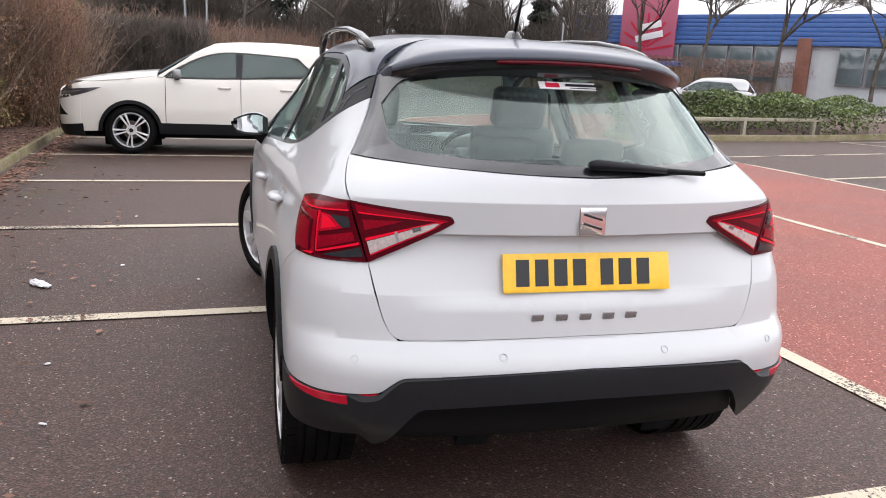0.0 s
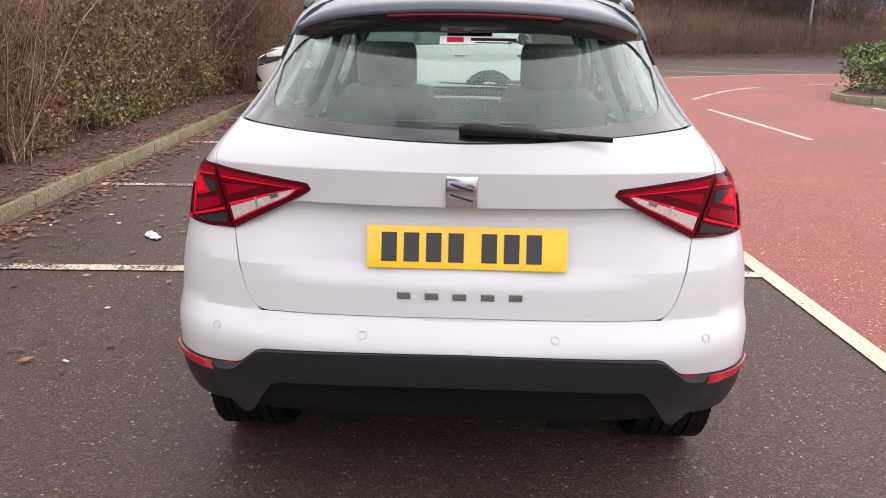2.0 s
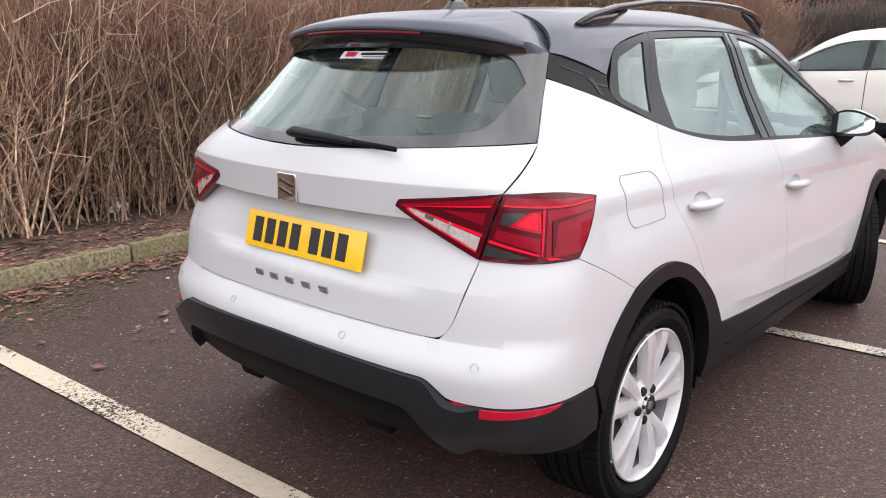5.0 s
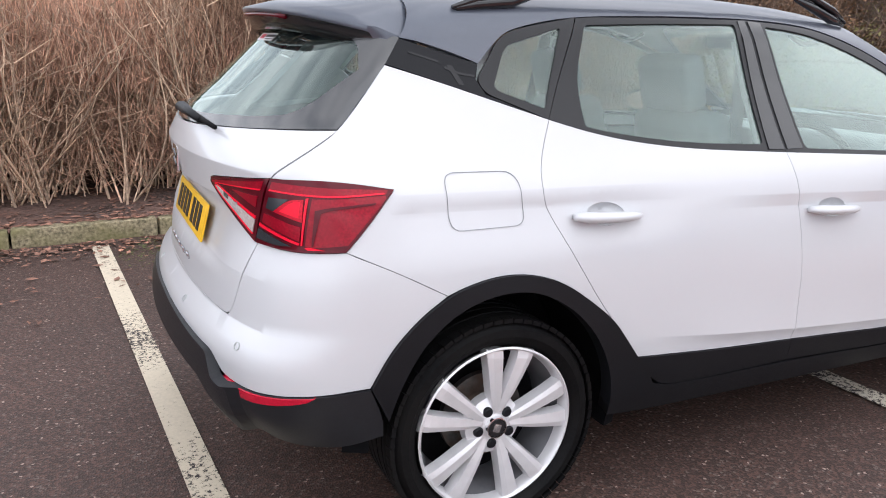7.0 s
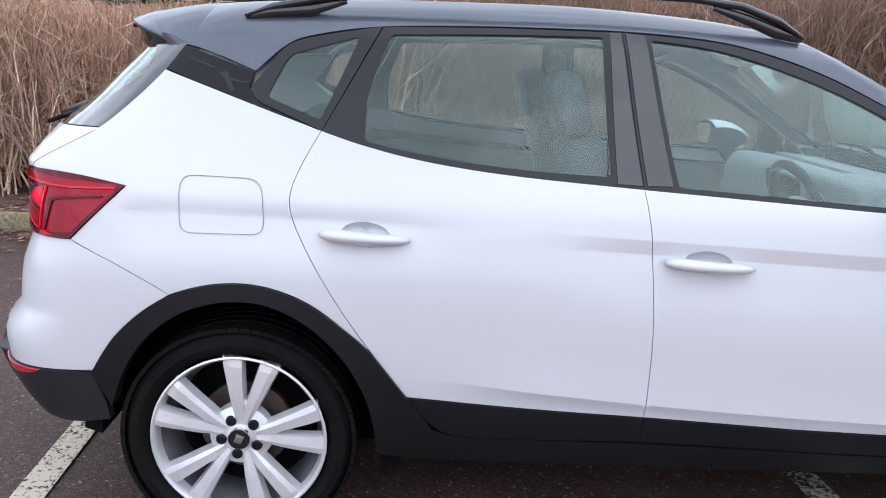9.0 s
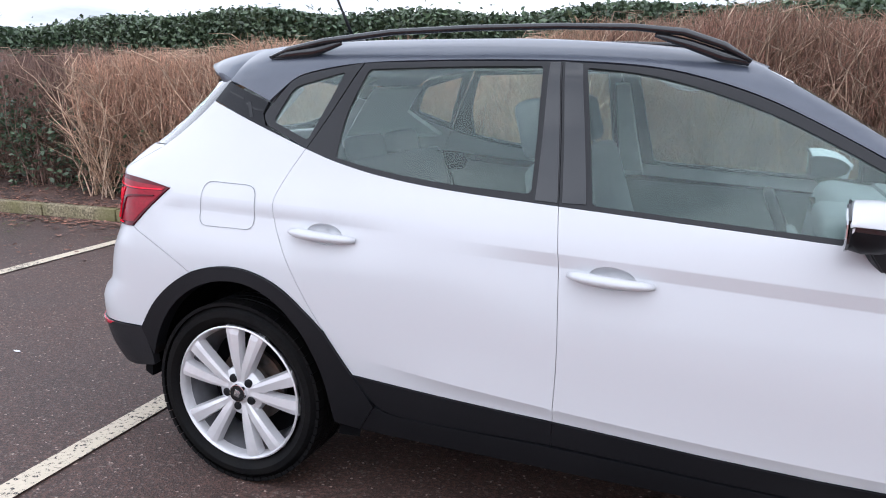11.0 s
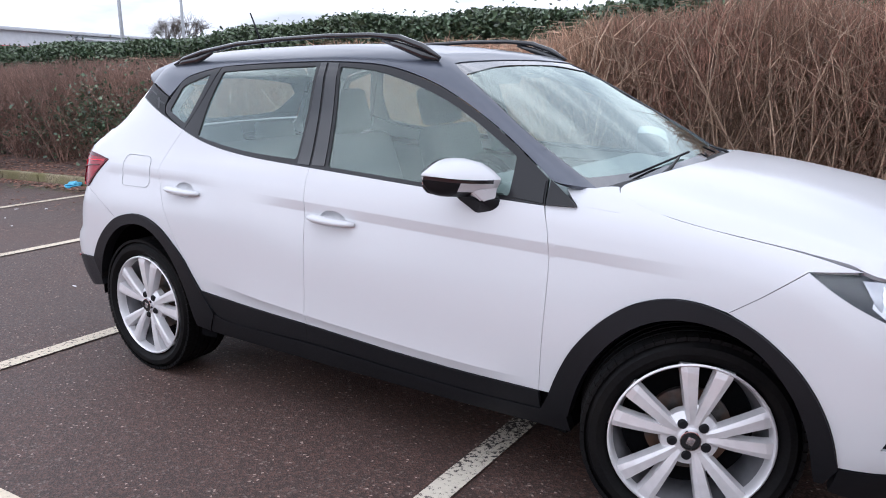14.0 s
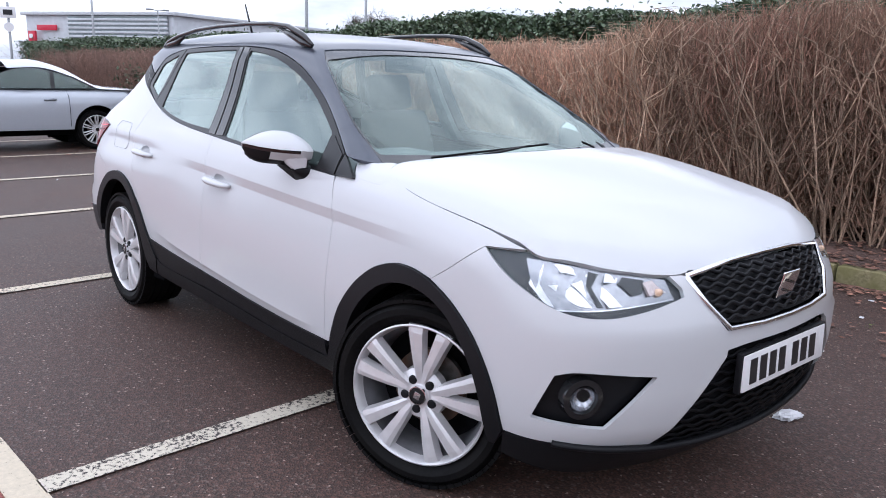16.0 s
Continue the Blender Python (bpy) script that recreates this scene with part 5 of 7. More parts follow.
    # rear wiper
    base = Vector(S.on("rear", np.array([-.015]), np.array([1.142]), True)[0]) + Vector((-.008, 0, .008))
    wp = part("rear_wiper", tube("rear_wiper", [base + Vector((0, .025, .002)), base + Vector((-.004, 0, .006)), base + Vector((0, -.10, .0)), base + Vector((.012, -.22, -.010))], [.014, .020, .016, .011], 8, .8), "plastic", car)
    part("wiper_blade", tube("wiper_blade", [base + Vector((.012, -.12, -.006)), base + Vector((.030, -.36, -.020))], [.010, .007], 6), "rubber", wp)
    # roof, spoiler and screen
    low = S.rolled([(-.184, 1.370), (.022, 1.305), (.098, 1.378), (.16, 1.404), (.36, 1.438), (.68, 1.446), (1.022, 1.446), (1.25, 1.434), (1.38, 1.414), (1.56, 1.362), (1.69, 1.305), (1.85, 1.224), (1.975, 1.152), (2.12, 1.062), (2.150, 1.046)])
    A = lambda x, y, z: (x, math.atan2(y, z - .9))

    def sc(y, z):
        p = seen_from("screen", -y, z, True)
        return A(p[0], y, z)
    part("roof", skin_panel("roof", S, "roll", [(-.10, 0), (-.115, .42), A(-.135, .48, 1.452), A(-.165, .53, 1.40)] + low + [sc(.676, 1.026), sc(.665, 1.030), sc(.660, 1.09), sc(.652, 1.16), sc(.622, 1.225), sc(.588, 1.285), sc(.528, 1.384), sc(.485, 1.425), sc(.25, 1.437), sc(0, 1.440)],
                            h=.05, upper=True, halves=True, depth=.012), "grey", car)
    spoiler(car, S)
    glass_out = [(0, 1.004), (.35, 1.008), (.60, 1.016), (.665, 1.030), (.660, 1.09), (.652, 1.16), (.622, 1.225), (.588, 1.285), (.528, 1.384), (.485, 1.425), (.25, 1.437), (0, 1.440)]
    glass_in = [(0, 1.045), (.35, 1.047), (.59, 1.055), (.657, 1.058, .02), (.647, 1.16), (.617, 1.225), (.583, 1.285), (.521, 1.388, .02), (.25, 1.420), (0, 1.422)]
    part("windscreen_border", half_with_hole("windscreen_border", S, "screen", glass_out, glass_in, h=.05, off=-.003), "frit", car)
    part("windscreen", skin_panel("windscreen", S, "screen", glass_in, h=.07, upper=True, halves=True, off=-.006, gap=-.006, depth=.004), "screen_glass", car)
    part("scuttle", rbox("scuttle", (.16, 1.28, .05), (2.335, 0, .985), .015, (0, 18, 0)), "plastic", car)
    for y0, y1 in ((-.52, .02), (.42, .52)):
        a = Vector((2.40 - .12 * y0 * y0, y0, 1.025))
        tip = S.on("screen", np.array([y1]), np.array([1.052]), True)[0]
        wp = part("windscreen_wiper", tube("windscreen_wiper", [a, a * .5 + Vector(tip) * .5 + Vector((.02, 0, .012)), Vector(tip) + Vector((.012, 0, .012))], [.010, .007, .004], 6), "plastic", car)
        b = S.on("screen", np.array([y0 + .05, y1 + .16 if y1 < .3 else y1 - .1]), np.array([1.035, 1.06]), True)
        part("wiper_blade", tube("wiper_blade", [Vector(b[0]) + Vector((.012, 0, .008)), Vector(b[1]) + Vector((.012, 0, .008))], .0045, 5), "rubber", wp)
    for s in (-1, 1):
        y = s * .53
        pts = [(-.02, 1.452), (.06, 1.478), (.20, 1.505), (.45, 1.532), (.72, 1.542), (1.0, 1.545), (1.22, 1.540), (1.36, 1.525), (1.47, 1.488), (1.545, 1.445)]
        rail = part("roof_rail", tube("roof_rail", [(x, y * (1 - .03 * abs(x - .7)), z) for x, z in pts], [.009, .016, .016, .015, .0145, .0145, .015, .017, .017, .009], 8, .7), "gloss_black", car)
        for pts in ([(-.01, 1.448), (.05, 1.462), (.16, 1.472), (.26, 1.500)], [(1.28, 1.520), (1.38, 1.490), (1.47, 1.458), (1.54, 1.440)]):
            part("rail_foot", tube("rail_foot", [(x, y * (1 - .03 * abs(x - .7)), z) for x, z in pts], [.008, .014, .016, .008], 8, 1.1), "gloss_black", rail)
    part("aerial_base", rbox("aerial_base", (.12, .045, .035), (.05, 0, 1.523), .012, (0, -4, 0), 3, (.5, .5)), "gloss_black", car)
    part("aerial", tube("aerial", [(.035, 0, 1.535), (-.05, 0, 1.72)], [.007, .004], 8), "plastic", car)
    # headlamps, fog lamps
    for m in (False, True):
        out = [sf(2.905, .868), sf(2.97, .871), tf(3.036, .744), tf(3.072, .728), tf(3.14, .668), tf(3.203, .600), tf(3.262, .50), tf(3.286, .45), R(3.322, .432, .778), R(3.33, .432, .757), R(3.298, .549, .730), R(3.246, .664, .712),
               R(3.166, .743, .722), R(3.093, .777, .755), R(2.99, .795, .808)]
        hl = part("headlamp", skin_panel("headlamp", S, "round_front", out, h=.03, off=-.016, mirror=m, depth=0, gap=-.006), "lens_dark", car, "clear headlamp with chromed reflectors")
        # reflector bowls: facets tipped against one another, round dark steps
        at = across(R(3.02, .787, .862), R(3.295, .458, .810), R(3.322, .447, .750), R(3.130, .766, .726))
        facets = [("reflector_back", "lamp_dim", [(.05, .0), (.25, -.06), (.65, -.04), (.98, .06), (.98, .95), (.42, 1.0), (.03, .97), (-.02, .52)], 0),
                  ("reflector_bowl", "reflector", [(.11, .06), (.16, .06), (.05, .50), (.06, .93), (.0, .88), (-.04, .52)], -.3),
                  ("reflector_bowl", "reflector", [(.23, .0), (.43, .06), (.43, .18), (.24, .20)], .3),
                  ("reflector_bowl", "reflector", [(.10, .50), (.25, .40), (.29, .60), (.33, .93), (.22, .91), (.16, .68)], -.25),
                  ("reflector_bowl", "reflector", [(.27, .42), (.36, .30), (.355, .52), (.34, .80)], .4),
                  ("step", "lens_dark", [(.44, .06), (.50, .10), (.40, .45), (.40, .93), (.355, .93), (.37, .42)], 0),
                  ("reflector_bowl", "reflector", [(.45, .40), (.48, .40), (.53, .95), (.43, .95), (.41, .44)], -.3),
                  ("reflector_bowl", "reflector", [(.54, .08), (.63, .13), (.59, .30), (.49, .34)], .3),
                  ("step", "lens_dark", [(.65, .12), (.80, .17), (.73, .62), (.65, .68), (.60, .32)], 0),
                  ("indicator", "clear", [(.77, .28), (.86, .16), (.93, .62), (.77, .72)], .1),
                  ("light_guide", "reflector", [(.05, .955), (.42, .985), (.95, .875), (.95, .92), (.42, 1.03), (.05, .995)], 0)]
        for k, (name, mt, pts, tip) in enumerate(facets):
            mid = at(*np.mean(pts, 0))
            part(name, skin_panel(name, S, "round_front", [at(*q) for q in pts], h=.02, off=-.012 if k == 0 else -.008 + .0004 * k, mirror=m, depth=.010, lift=lambda u, v, t=tip, c=mid: np.clip(t * (v - c[1]) * .35 + t * .05 * np.sin((u - c[0]) * 60), -.007, .006)), mt, hl)
        c = S.on("round_front", np.array([math.atan2(.50, .695)]), np.array([.772]))[0] * (1, -1 if m else 1, 1)
        part("bulb", rbox("bulb", (.02, .022, .022), (c[0] - .006, c[1], c[2]), .012, (0, 0, 0), 3), "amber", hl)
        part("lens_cover", skin_panel("lens_cover", S, "round_front", out, h=.03, off=.002, mirror=m, depth=.02, gap=.001), "lens", hl)
        fogp = part("fog_lamp", skin_panel("fog_lamp", S, "round_front", fog, h=.03, off=-.022, mirror=m, depth=0, gap=-.01), "plastic", car)
        c = S.on("round_front", np.array([math.atan2(.69, .60)]), np.array([.492]))
        n = S.normal(c)[0] * (1, -1 if m else 1, 1)
        c = c[0] * (1, -1 if m else 1, 1)
        d = Vector(n) * .6 + Vector((.5, 0, 0))
        turn = Matrix.Translation(Vector(c) - Vector(n) * .006) @ (-d).to_track_quat("Y", "Z").to_matrix().to_4x4()
        for nm, prof, mt in (("fog_bezel", [(.034, .006), (.042, -.012), (.058, -.010), (.062, .02)], "gloss_black"), ("fog_reflector", [(0, .022), (.02, .016), (.032, .004), (.036, -.004)], "lamp_dim"), ("fog_lens", [(0, -.008), (.025, -.006), (.042, -.001)], "lens")):
            ob = part(nm, lathe(nm, prof, 32), mt, fogp)
            ob.matrix_local = turn
    # door handles and mirrors
    for i, s in enumerate((-1, 1)):
        for x0, x1, z0, z1, d in ((.222, .452, .909, .897, rd[i]), (1.126, 1.358, .863, .851, fd[i])):
            cx, cz = grip_r if x0 < 1 else grip_f
            p = S.on("side", np.array([cx]), np.array([cz]))[0]
            y = -p[1]
            pts = []
            for t in np.linspace(0, 1, 13):
                pts.append((x0 + (x1 - x0) * t, s * (y - .004 + .034 * math.sin(math.pi * (.04 + .92 * t)) ** .42), z0 + (z1 - z0) * t - .004))
            part("door_handle", tube("door_handle", pts, [.013, .020, .024, .0255, .0255, .025, .0245, .024, .023, .022, .0205, .017, .011], 12, .62), "white", d)
            bm = bmesh.new()
            rows = []
            for r, dep in ((1.03, 0), (.96, .004), (.80, .010), (.50, .014), (.2, .016)):
                ring = np.array(scoop(0, 0)) * r
                on = S.on("side", cx + np.array(scoop(0, 0))[:, 0], cz + np.array(scoop(0, 0))[:, 1])
                rows.append([bm.verts.new((cx + q[0], s * (-o[1] - .001 - dep), cz + q[1])) for q, o in zip(ring, on)])
            for a, b in zip(rows, rows[1:]):
                for q in range(len(a)):
                    bm.faces.new((a[q], a[(q + 1) % len(a)], b[(q + 1) % len(a)], b[q]))
            bm.faces.new(rows[-1])
            part("handle_cup", bm_mesh("handle_cup", bm, True, 60), "white", d)
        mirror_unit(fd[i], s)
        wheel(car, 0, s * .80, .322, s, 0, 9.5)
        wheel(car, 2.574, s * .80, .322, s, 24, 9.5)
        # dark wheel housings
        for x in (0.01, 2.60):
            v, f = [], []
            for k in range(17):
                a = math.pi * (k / 16 * 1.09 - .08 if x < 1 else k / 16 * 1.04 + .04)
                for yy, g in ((.50, 1), (.80, 1), (.765, 1.16)):
                    v.append((x + .386 * g * math.cos(a), s * yy, .335 + .385 * g * math.sin(a)))
            for k in range(16):
                for c in (3 * k, 3 * k + 1):
                    f.append((c, c + 1, c + 4, c + 3))
            n0 = len(v)
            for k in range(17):
                v.append(v[3 * k])
            v.append((x, s * .50, .30))
            for k in range(16):
                f.append((n0 + k, n0 + k + 1, n0 + 17))
            part("wheel_housing", mesh_of("wheel_housing", v, f, flat=True), "dark", car)
    interior(car, S)
    # closed underside and inner walls behind the panel gaps
    part("floor_pan", rbox("floor_pan", (2.85, 1.15, .14), (1.38, 0, .265), .03), "dark", car)
    for s in (-1, 1):
        part("inner_sill", rbox("inner_sill", (1.70, .34, .13), (1.29, s * .60, .315), .02), "dark", car)
    for m in (False, True):
        part("inner_wall", skin_panel("inner_wall", S, "side", [(.42, .30), (.36, .55), (.24, .69), (.1, .76), (-.1, .76), (-.3, .70), (-.50, .62), (-.50, 1.0), (-.30, 1.12), (.10, 1.12), (.3, 1.07), (1.0, 1.0), (2.1, .93), (2.9, .82), (2.95, .74),
                                                                (2.72, .77), (2.45, .74), (2.27, .58), (2.18, .30)], h=.12, off=-.03, depth=0, mirror=m), "dark", car)
    part("inner_tail", skin_panel("inner_tail", S, "rear", [(0, .40), (.45, .40), (.60, .60), (.62, .9), (.60, 1.09), (0, 1.09)], h=.12, off=-.075, depth=0, halves=True), "dark", car)
    part("inner_nose", skin_panel("inner_nose", S, "round_front", [(0, .26), R(3.2, .6, .30), R(3.02, .78, .36), R(3.0, .78, .75), R(3.2, .58, .78), (0, .80)], h=.12, off=-.05, depth=0, halves=True), "dark", car)
    return car


def half_with_hole(name, S, kind, outer, inner, h, off):
    """A sheet across the middle with an opening across the middle: a band between two half outlines."""
    band = outer + inner[::-1]
    return skin_panel(name, S, kind, band, h=h, off=off, upper=True, halves=True, depth=.004, gap=0)


def badge(car, at, turn, size):
    """A plain chromed emblem with two dark slanting bars."""
    b = part("emblem", rbox("emblem", (.008, size, size * .98), (0, 0, 0), .004, (0, 0, 0), 3), "chrome", car)
    b.matrix_local = Matrix.Translation(at) @ turn
    for z in (.16, -.16):
        part("emblem_bar", rbox("emblem_bar", (.004, size * .72, size * .09), (-.005, -.0, z * size), .002, (16, 0, 0)), "gloss_black", b)


def plate(car, at, yaw, lean, material):
    """A number plate; its characters are plain bars."""
    m = Matrix.Translation(at) @ pose(0, 0, 0, 0, 0, yaw) @ pose(0, 0, 0, 0, -lean, 0)
    p = part("number_plate", rbox("number_plate", (.006, .520, .111), (0, 0, 0), .002), material, car, "number plate with seven dark bars")
    p.matrix_local = m
    for i in range(7):
        y = .202 - i * .058 - (.028 if i > 3 else 0)
        part("plate_bar", rbox("plate_bar", (.002, .040, .076), (-.0035, y, 0), 0), "print", p)


def spoiler(car, S):
    """The roof spoiler: a painted top with a black underside."""
    n = 25
    top, under, lamp_v = [], [], []
    for i in range(n):
        t = -1 + 2 * i / (n - 1)
        a = abs(t)
        y = .515 * t
        xj = -.105 - .045 * smooth(.7, 1, np.array(a))
        j = S.on("top", np.array([float(xj)]), np.array([y * .93]), True)[0]
        tip = Vector((-.464 + .58 * y * y + .05 * a ** 8, y * .96, 1.453 - .13 * y * y - .02 * a ** 6))
        pj = Vector((float(j[0]), y * (1 + .03 * a ** 6), j[2] - .085 * a ** 8))
        mid = pj * .5 + tip * .5 + Vector((0, 0, .012 - .004 * a))
        top.append((pj, pj * .75 + tip * .25 + Vector((0, 0, .008)), mid, pj * .22 + tip * .78 + Vector((0, 0, .008)), tip, tip + Vector((.006, 0, -.016))))
        low = Vector((-.385 + .30 * y * y + .10 * a ** 6, y * 1.0, 1.395 - .04 * a ** 4))
        under.append((tip + Vector((.006, 0, -.016)), tip + Vector((.020, 0, -.034)), low * .5 + tip * .5 + Vector((0, 0, -.035 - .006 * a)), low + Vector((0, 0, -.012)), low + Vector((.10, 0, .03))))
    for name, rows, mt in (("spoiler", top, "grey"), ("spoiler_underside", under, "gloss_black")):
        k = len(rows[0])
        v = [tuple(p) for r in rows for p in r]
        f = [(i * k + q, i * k + q + 1, (i + 1) * k + q + 1, (i + 1) * k + q) for i in range(n - 1) for q in range(k - 1)]
        part(name, mesh_of(name, v, f), mt, car)
    # closed ends of the spoiler
    for i in (0, n - 1):
        ring = [*top[i], *under[i][1:]]
        c = sum(ring, Vector()) / len(ring)
        bm = bmesh.new()
        vs = [bm.verts.new(q) for q in ring]
        hub = bm.verts.new(c + Vector((0, .006 if i else -.006, 0)))
        for q in range(len(vs)):
            bm.faces.new((vs[q], vs[(q + 1) % len(vs)], hub))
        part("spoiler_end", bm_mesh("spoiler_end", bm, True, 60), "grey", car)
    pts = []
    for t in np.linspace(-1, 1, 13):
        y = .235 * t - .02
        pts.append((-.452 + .58 * y * y, y, 1.429 - .13 * y * y))
    part("brake_light", tube("brake_light", pts, .009, 6, .8), "red_dark", car)
    p = S.on("rear", np.array([-.02]), np.array([1.372]), True)[0]
    st = part("window_sticker", rbox("window_sticker", (.002, .185, .030), (p[0] - .001, -.02, 1.363), 0, (0, 47, 0)), "white_plate", car, "pale window sticker with a red block and dark bars")
    d = Vector((math.cos(radians(47)), 0, -math.sin(radians(47))))
    u = Vector((math.sin(radians(47)), 0, math.cos(radians(47))))
    for y, w, mt, z, hh in ((.05, .045, "sign_red", 0, .018), (-.055, .125, "print", .002, .010), (-.055, .10, "print", -.010, .003)):
        c = Vector((p[0] - .001, -.02 + y, 1.363)) - d * .0022 + u * z
        part("sticker_bar", rbox("sticker_bar", (.001, w, hh), c, 0, (0, 47, 0)), mt, st)


def mirror_unit(door, s):
    """A door mirror: white cap over a black foot and housing."""
    # stations from the door outwards: y, front edge x, rear edge x, foot z, top z, height of the slot, lower front x and z
    st = [(.775, 1.965, 1.812, 1.000, 1.092, 1.046, 1.950, 1.020), (.805, 1.979, 1.803, .998, 1.111, 1.048, 1.958, 1.018), (.830, 1.973, 1.797, .996, 1.119, 1.050, 1.945, 1.016), (.860, 1.957, 1.793, .996, 1.120, 1.052, 1.915, 1.014),
          (.890, 1.932, 1.790, .998, 1.115, 1.054, 1.898, 1.018), (.915, 1.905, 1.788, 1.002, 1.107, 1.057, 1.886, 1.021), (.940, 1.876, 1.787, 1.010, 1.096, 1.061, 1.858, 1.028), (.960, 1.838, 1.787, 1.028, 1.087, 1.066, 1.828, 1.042), (.974, 1.800, 1.788, 1.058, 1.078, 1.071, 1.797, 1.064)]
    rows = []
    for y, xf, xb, zb, zt, zs, xl, zl in st:
        w = lambda t: xb + (xf - xb) * t
        rows.append([(x, s * y, z) for x, z in ((xb, zs), (xb, zt - .012), (w(.06), zt - .002), (w(.34), zt), (w(.62), zt - .14 * (zt - zs)), (w(.84), zs + .55 * (zt - zs)), (w(.96), zs + .24 * (zt - zs)), (xf, zs + .004),
                                               (xf - .003, zs), (xf - .004, zs - .008), (xl, zl), (xl * .75 + xb * .25, zb + .003), (w(.30), zb), (xb + .004, zb + .008))])

    def shell(name, keep):
        bm = bmesh.new()
        vs = [[bm.verts.new(p) for p in r] for r in rows]
        k = len(rows[0])
        for a in range(len(rows) - 1):
            for q in range(k):
                if keep(a, q):
                    bm.faces.new((vs[a][q], vs[a][(q + 1) % k], vs[a + 1][(q + 1) % k], vs[a + 1][q]))
        for a in (0, len(rows) - 1):
            if keep(-1 if a == 0 else 99, 0):
                bm.faces.new(vs[a])
        bmesh.ops.delete(bm, geom=[v for v in bm.verts if not v.link_faces], context="VERTS")
        bmesh.ops.recalc_face_normals(bm, faces=bm.faces)
        return bm_mesh(name, bm, True, 38)

    def hull(name, pts):
        bm = bmesh.new()
        for x, y, z in pts:
            bm.verts.new((x, s * y, z))
        bmesh.ops.convex_hull(bm, input=bm.verts)
        bmesh.ops.bevel(bm, geom=bm.edges[:], offset=.004, segments=2, affect="EDGES")
        return bm_mesh(name, bm, True, 40)

    def white(a, q):
        return (0 <= a < 99 and 1 <= q <= 6) or (0 <= a <= 1 and q in (7, 8)) or (0 <= a <= 4 and q == 9) or a == 99
    mu = part("mirror_cap", shell("mirror_cap", white), "white", door)
    part("mirror_housing", shell("mirror_housing", lambda a, q: not white(a, q) and not (q in (7, 8) and 0 <= a < 99)), "plastic", mu)
    part("turn_signal", shell("turn_signal", lambda a, q: 2 <= a < 99 and q in (7, 8)), "gloss_black", mu)
    part("mirror_skirt", hull("mirror_skirt", [(1.905, .873, 1.022), (1.938, .846, .982), (1.962, .803, .988), (1.968, .800, 1.03), (1.945, .848, 1.03), (1.86, .86, 1.02), (1.88, .838, .986), (1.90, .80, .988), (1.90, .80, 1.03)]), "white", mu)
    part("mirror_foot", hull("mirror_foot", [(1.932, .850, .984), (1.966, .800, .990), (1.976, .787, .958), (1.954, .785, .934), (1.889, .808, .936), (1.845, .872, .999), (1.90, .870, 1.003), (1.976, .74, .965), (1.96, .74, 1.0), (1.954, .74, .930), (1.87, .74, .930), (1.83, .76, 1.0)]), "plastic", mu)
    for name, dx, top, low_, skip, mt in (("mirror_surround", -.003, .002, .004, 0, "gloss_black"), ("mirror_glass", -.006, .012, .016, 1, "mirror")):
        bm = bmesh.new()
        cols = [[bm.verts.new((xb + dx + k, s * y, z)) for k in (0, .006) for z in (zt - top, zb + low_)] for y, xf, xb, zb, zt in [q[:5] for q in (st[1:-1] if skip else st[:-1])]]
        for a, b in zip(cols, cols[1:]):
            for q in ((0, 1), (1, 3), (3, 2), (2, 0)):
                bm.faces.new((a[q[0]], a[q[1]], b[q[1]], b[q[0]]))
        bm.faces.new([cols[0][k] for k in (0, 1, 3, 2)])
        bm.faces.new([cols[-1][k] for k in (2, 3, 1, 0)])
        part(name, bm_mesh(name, bm, False), mt, mu)


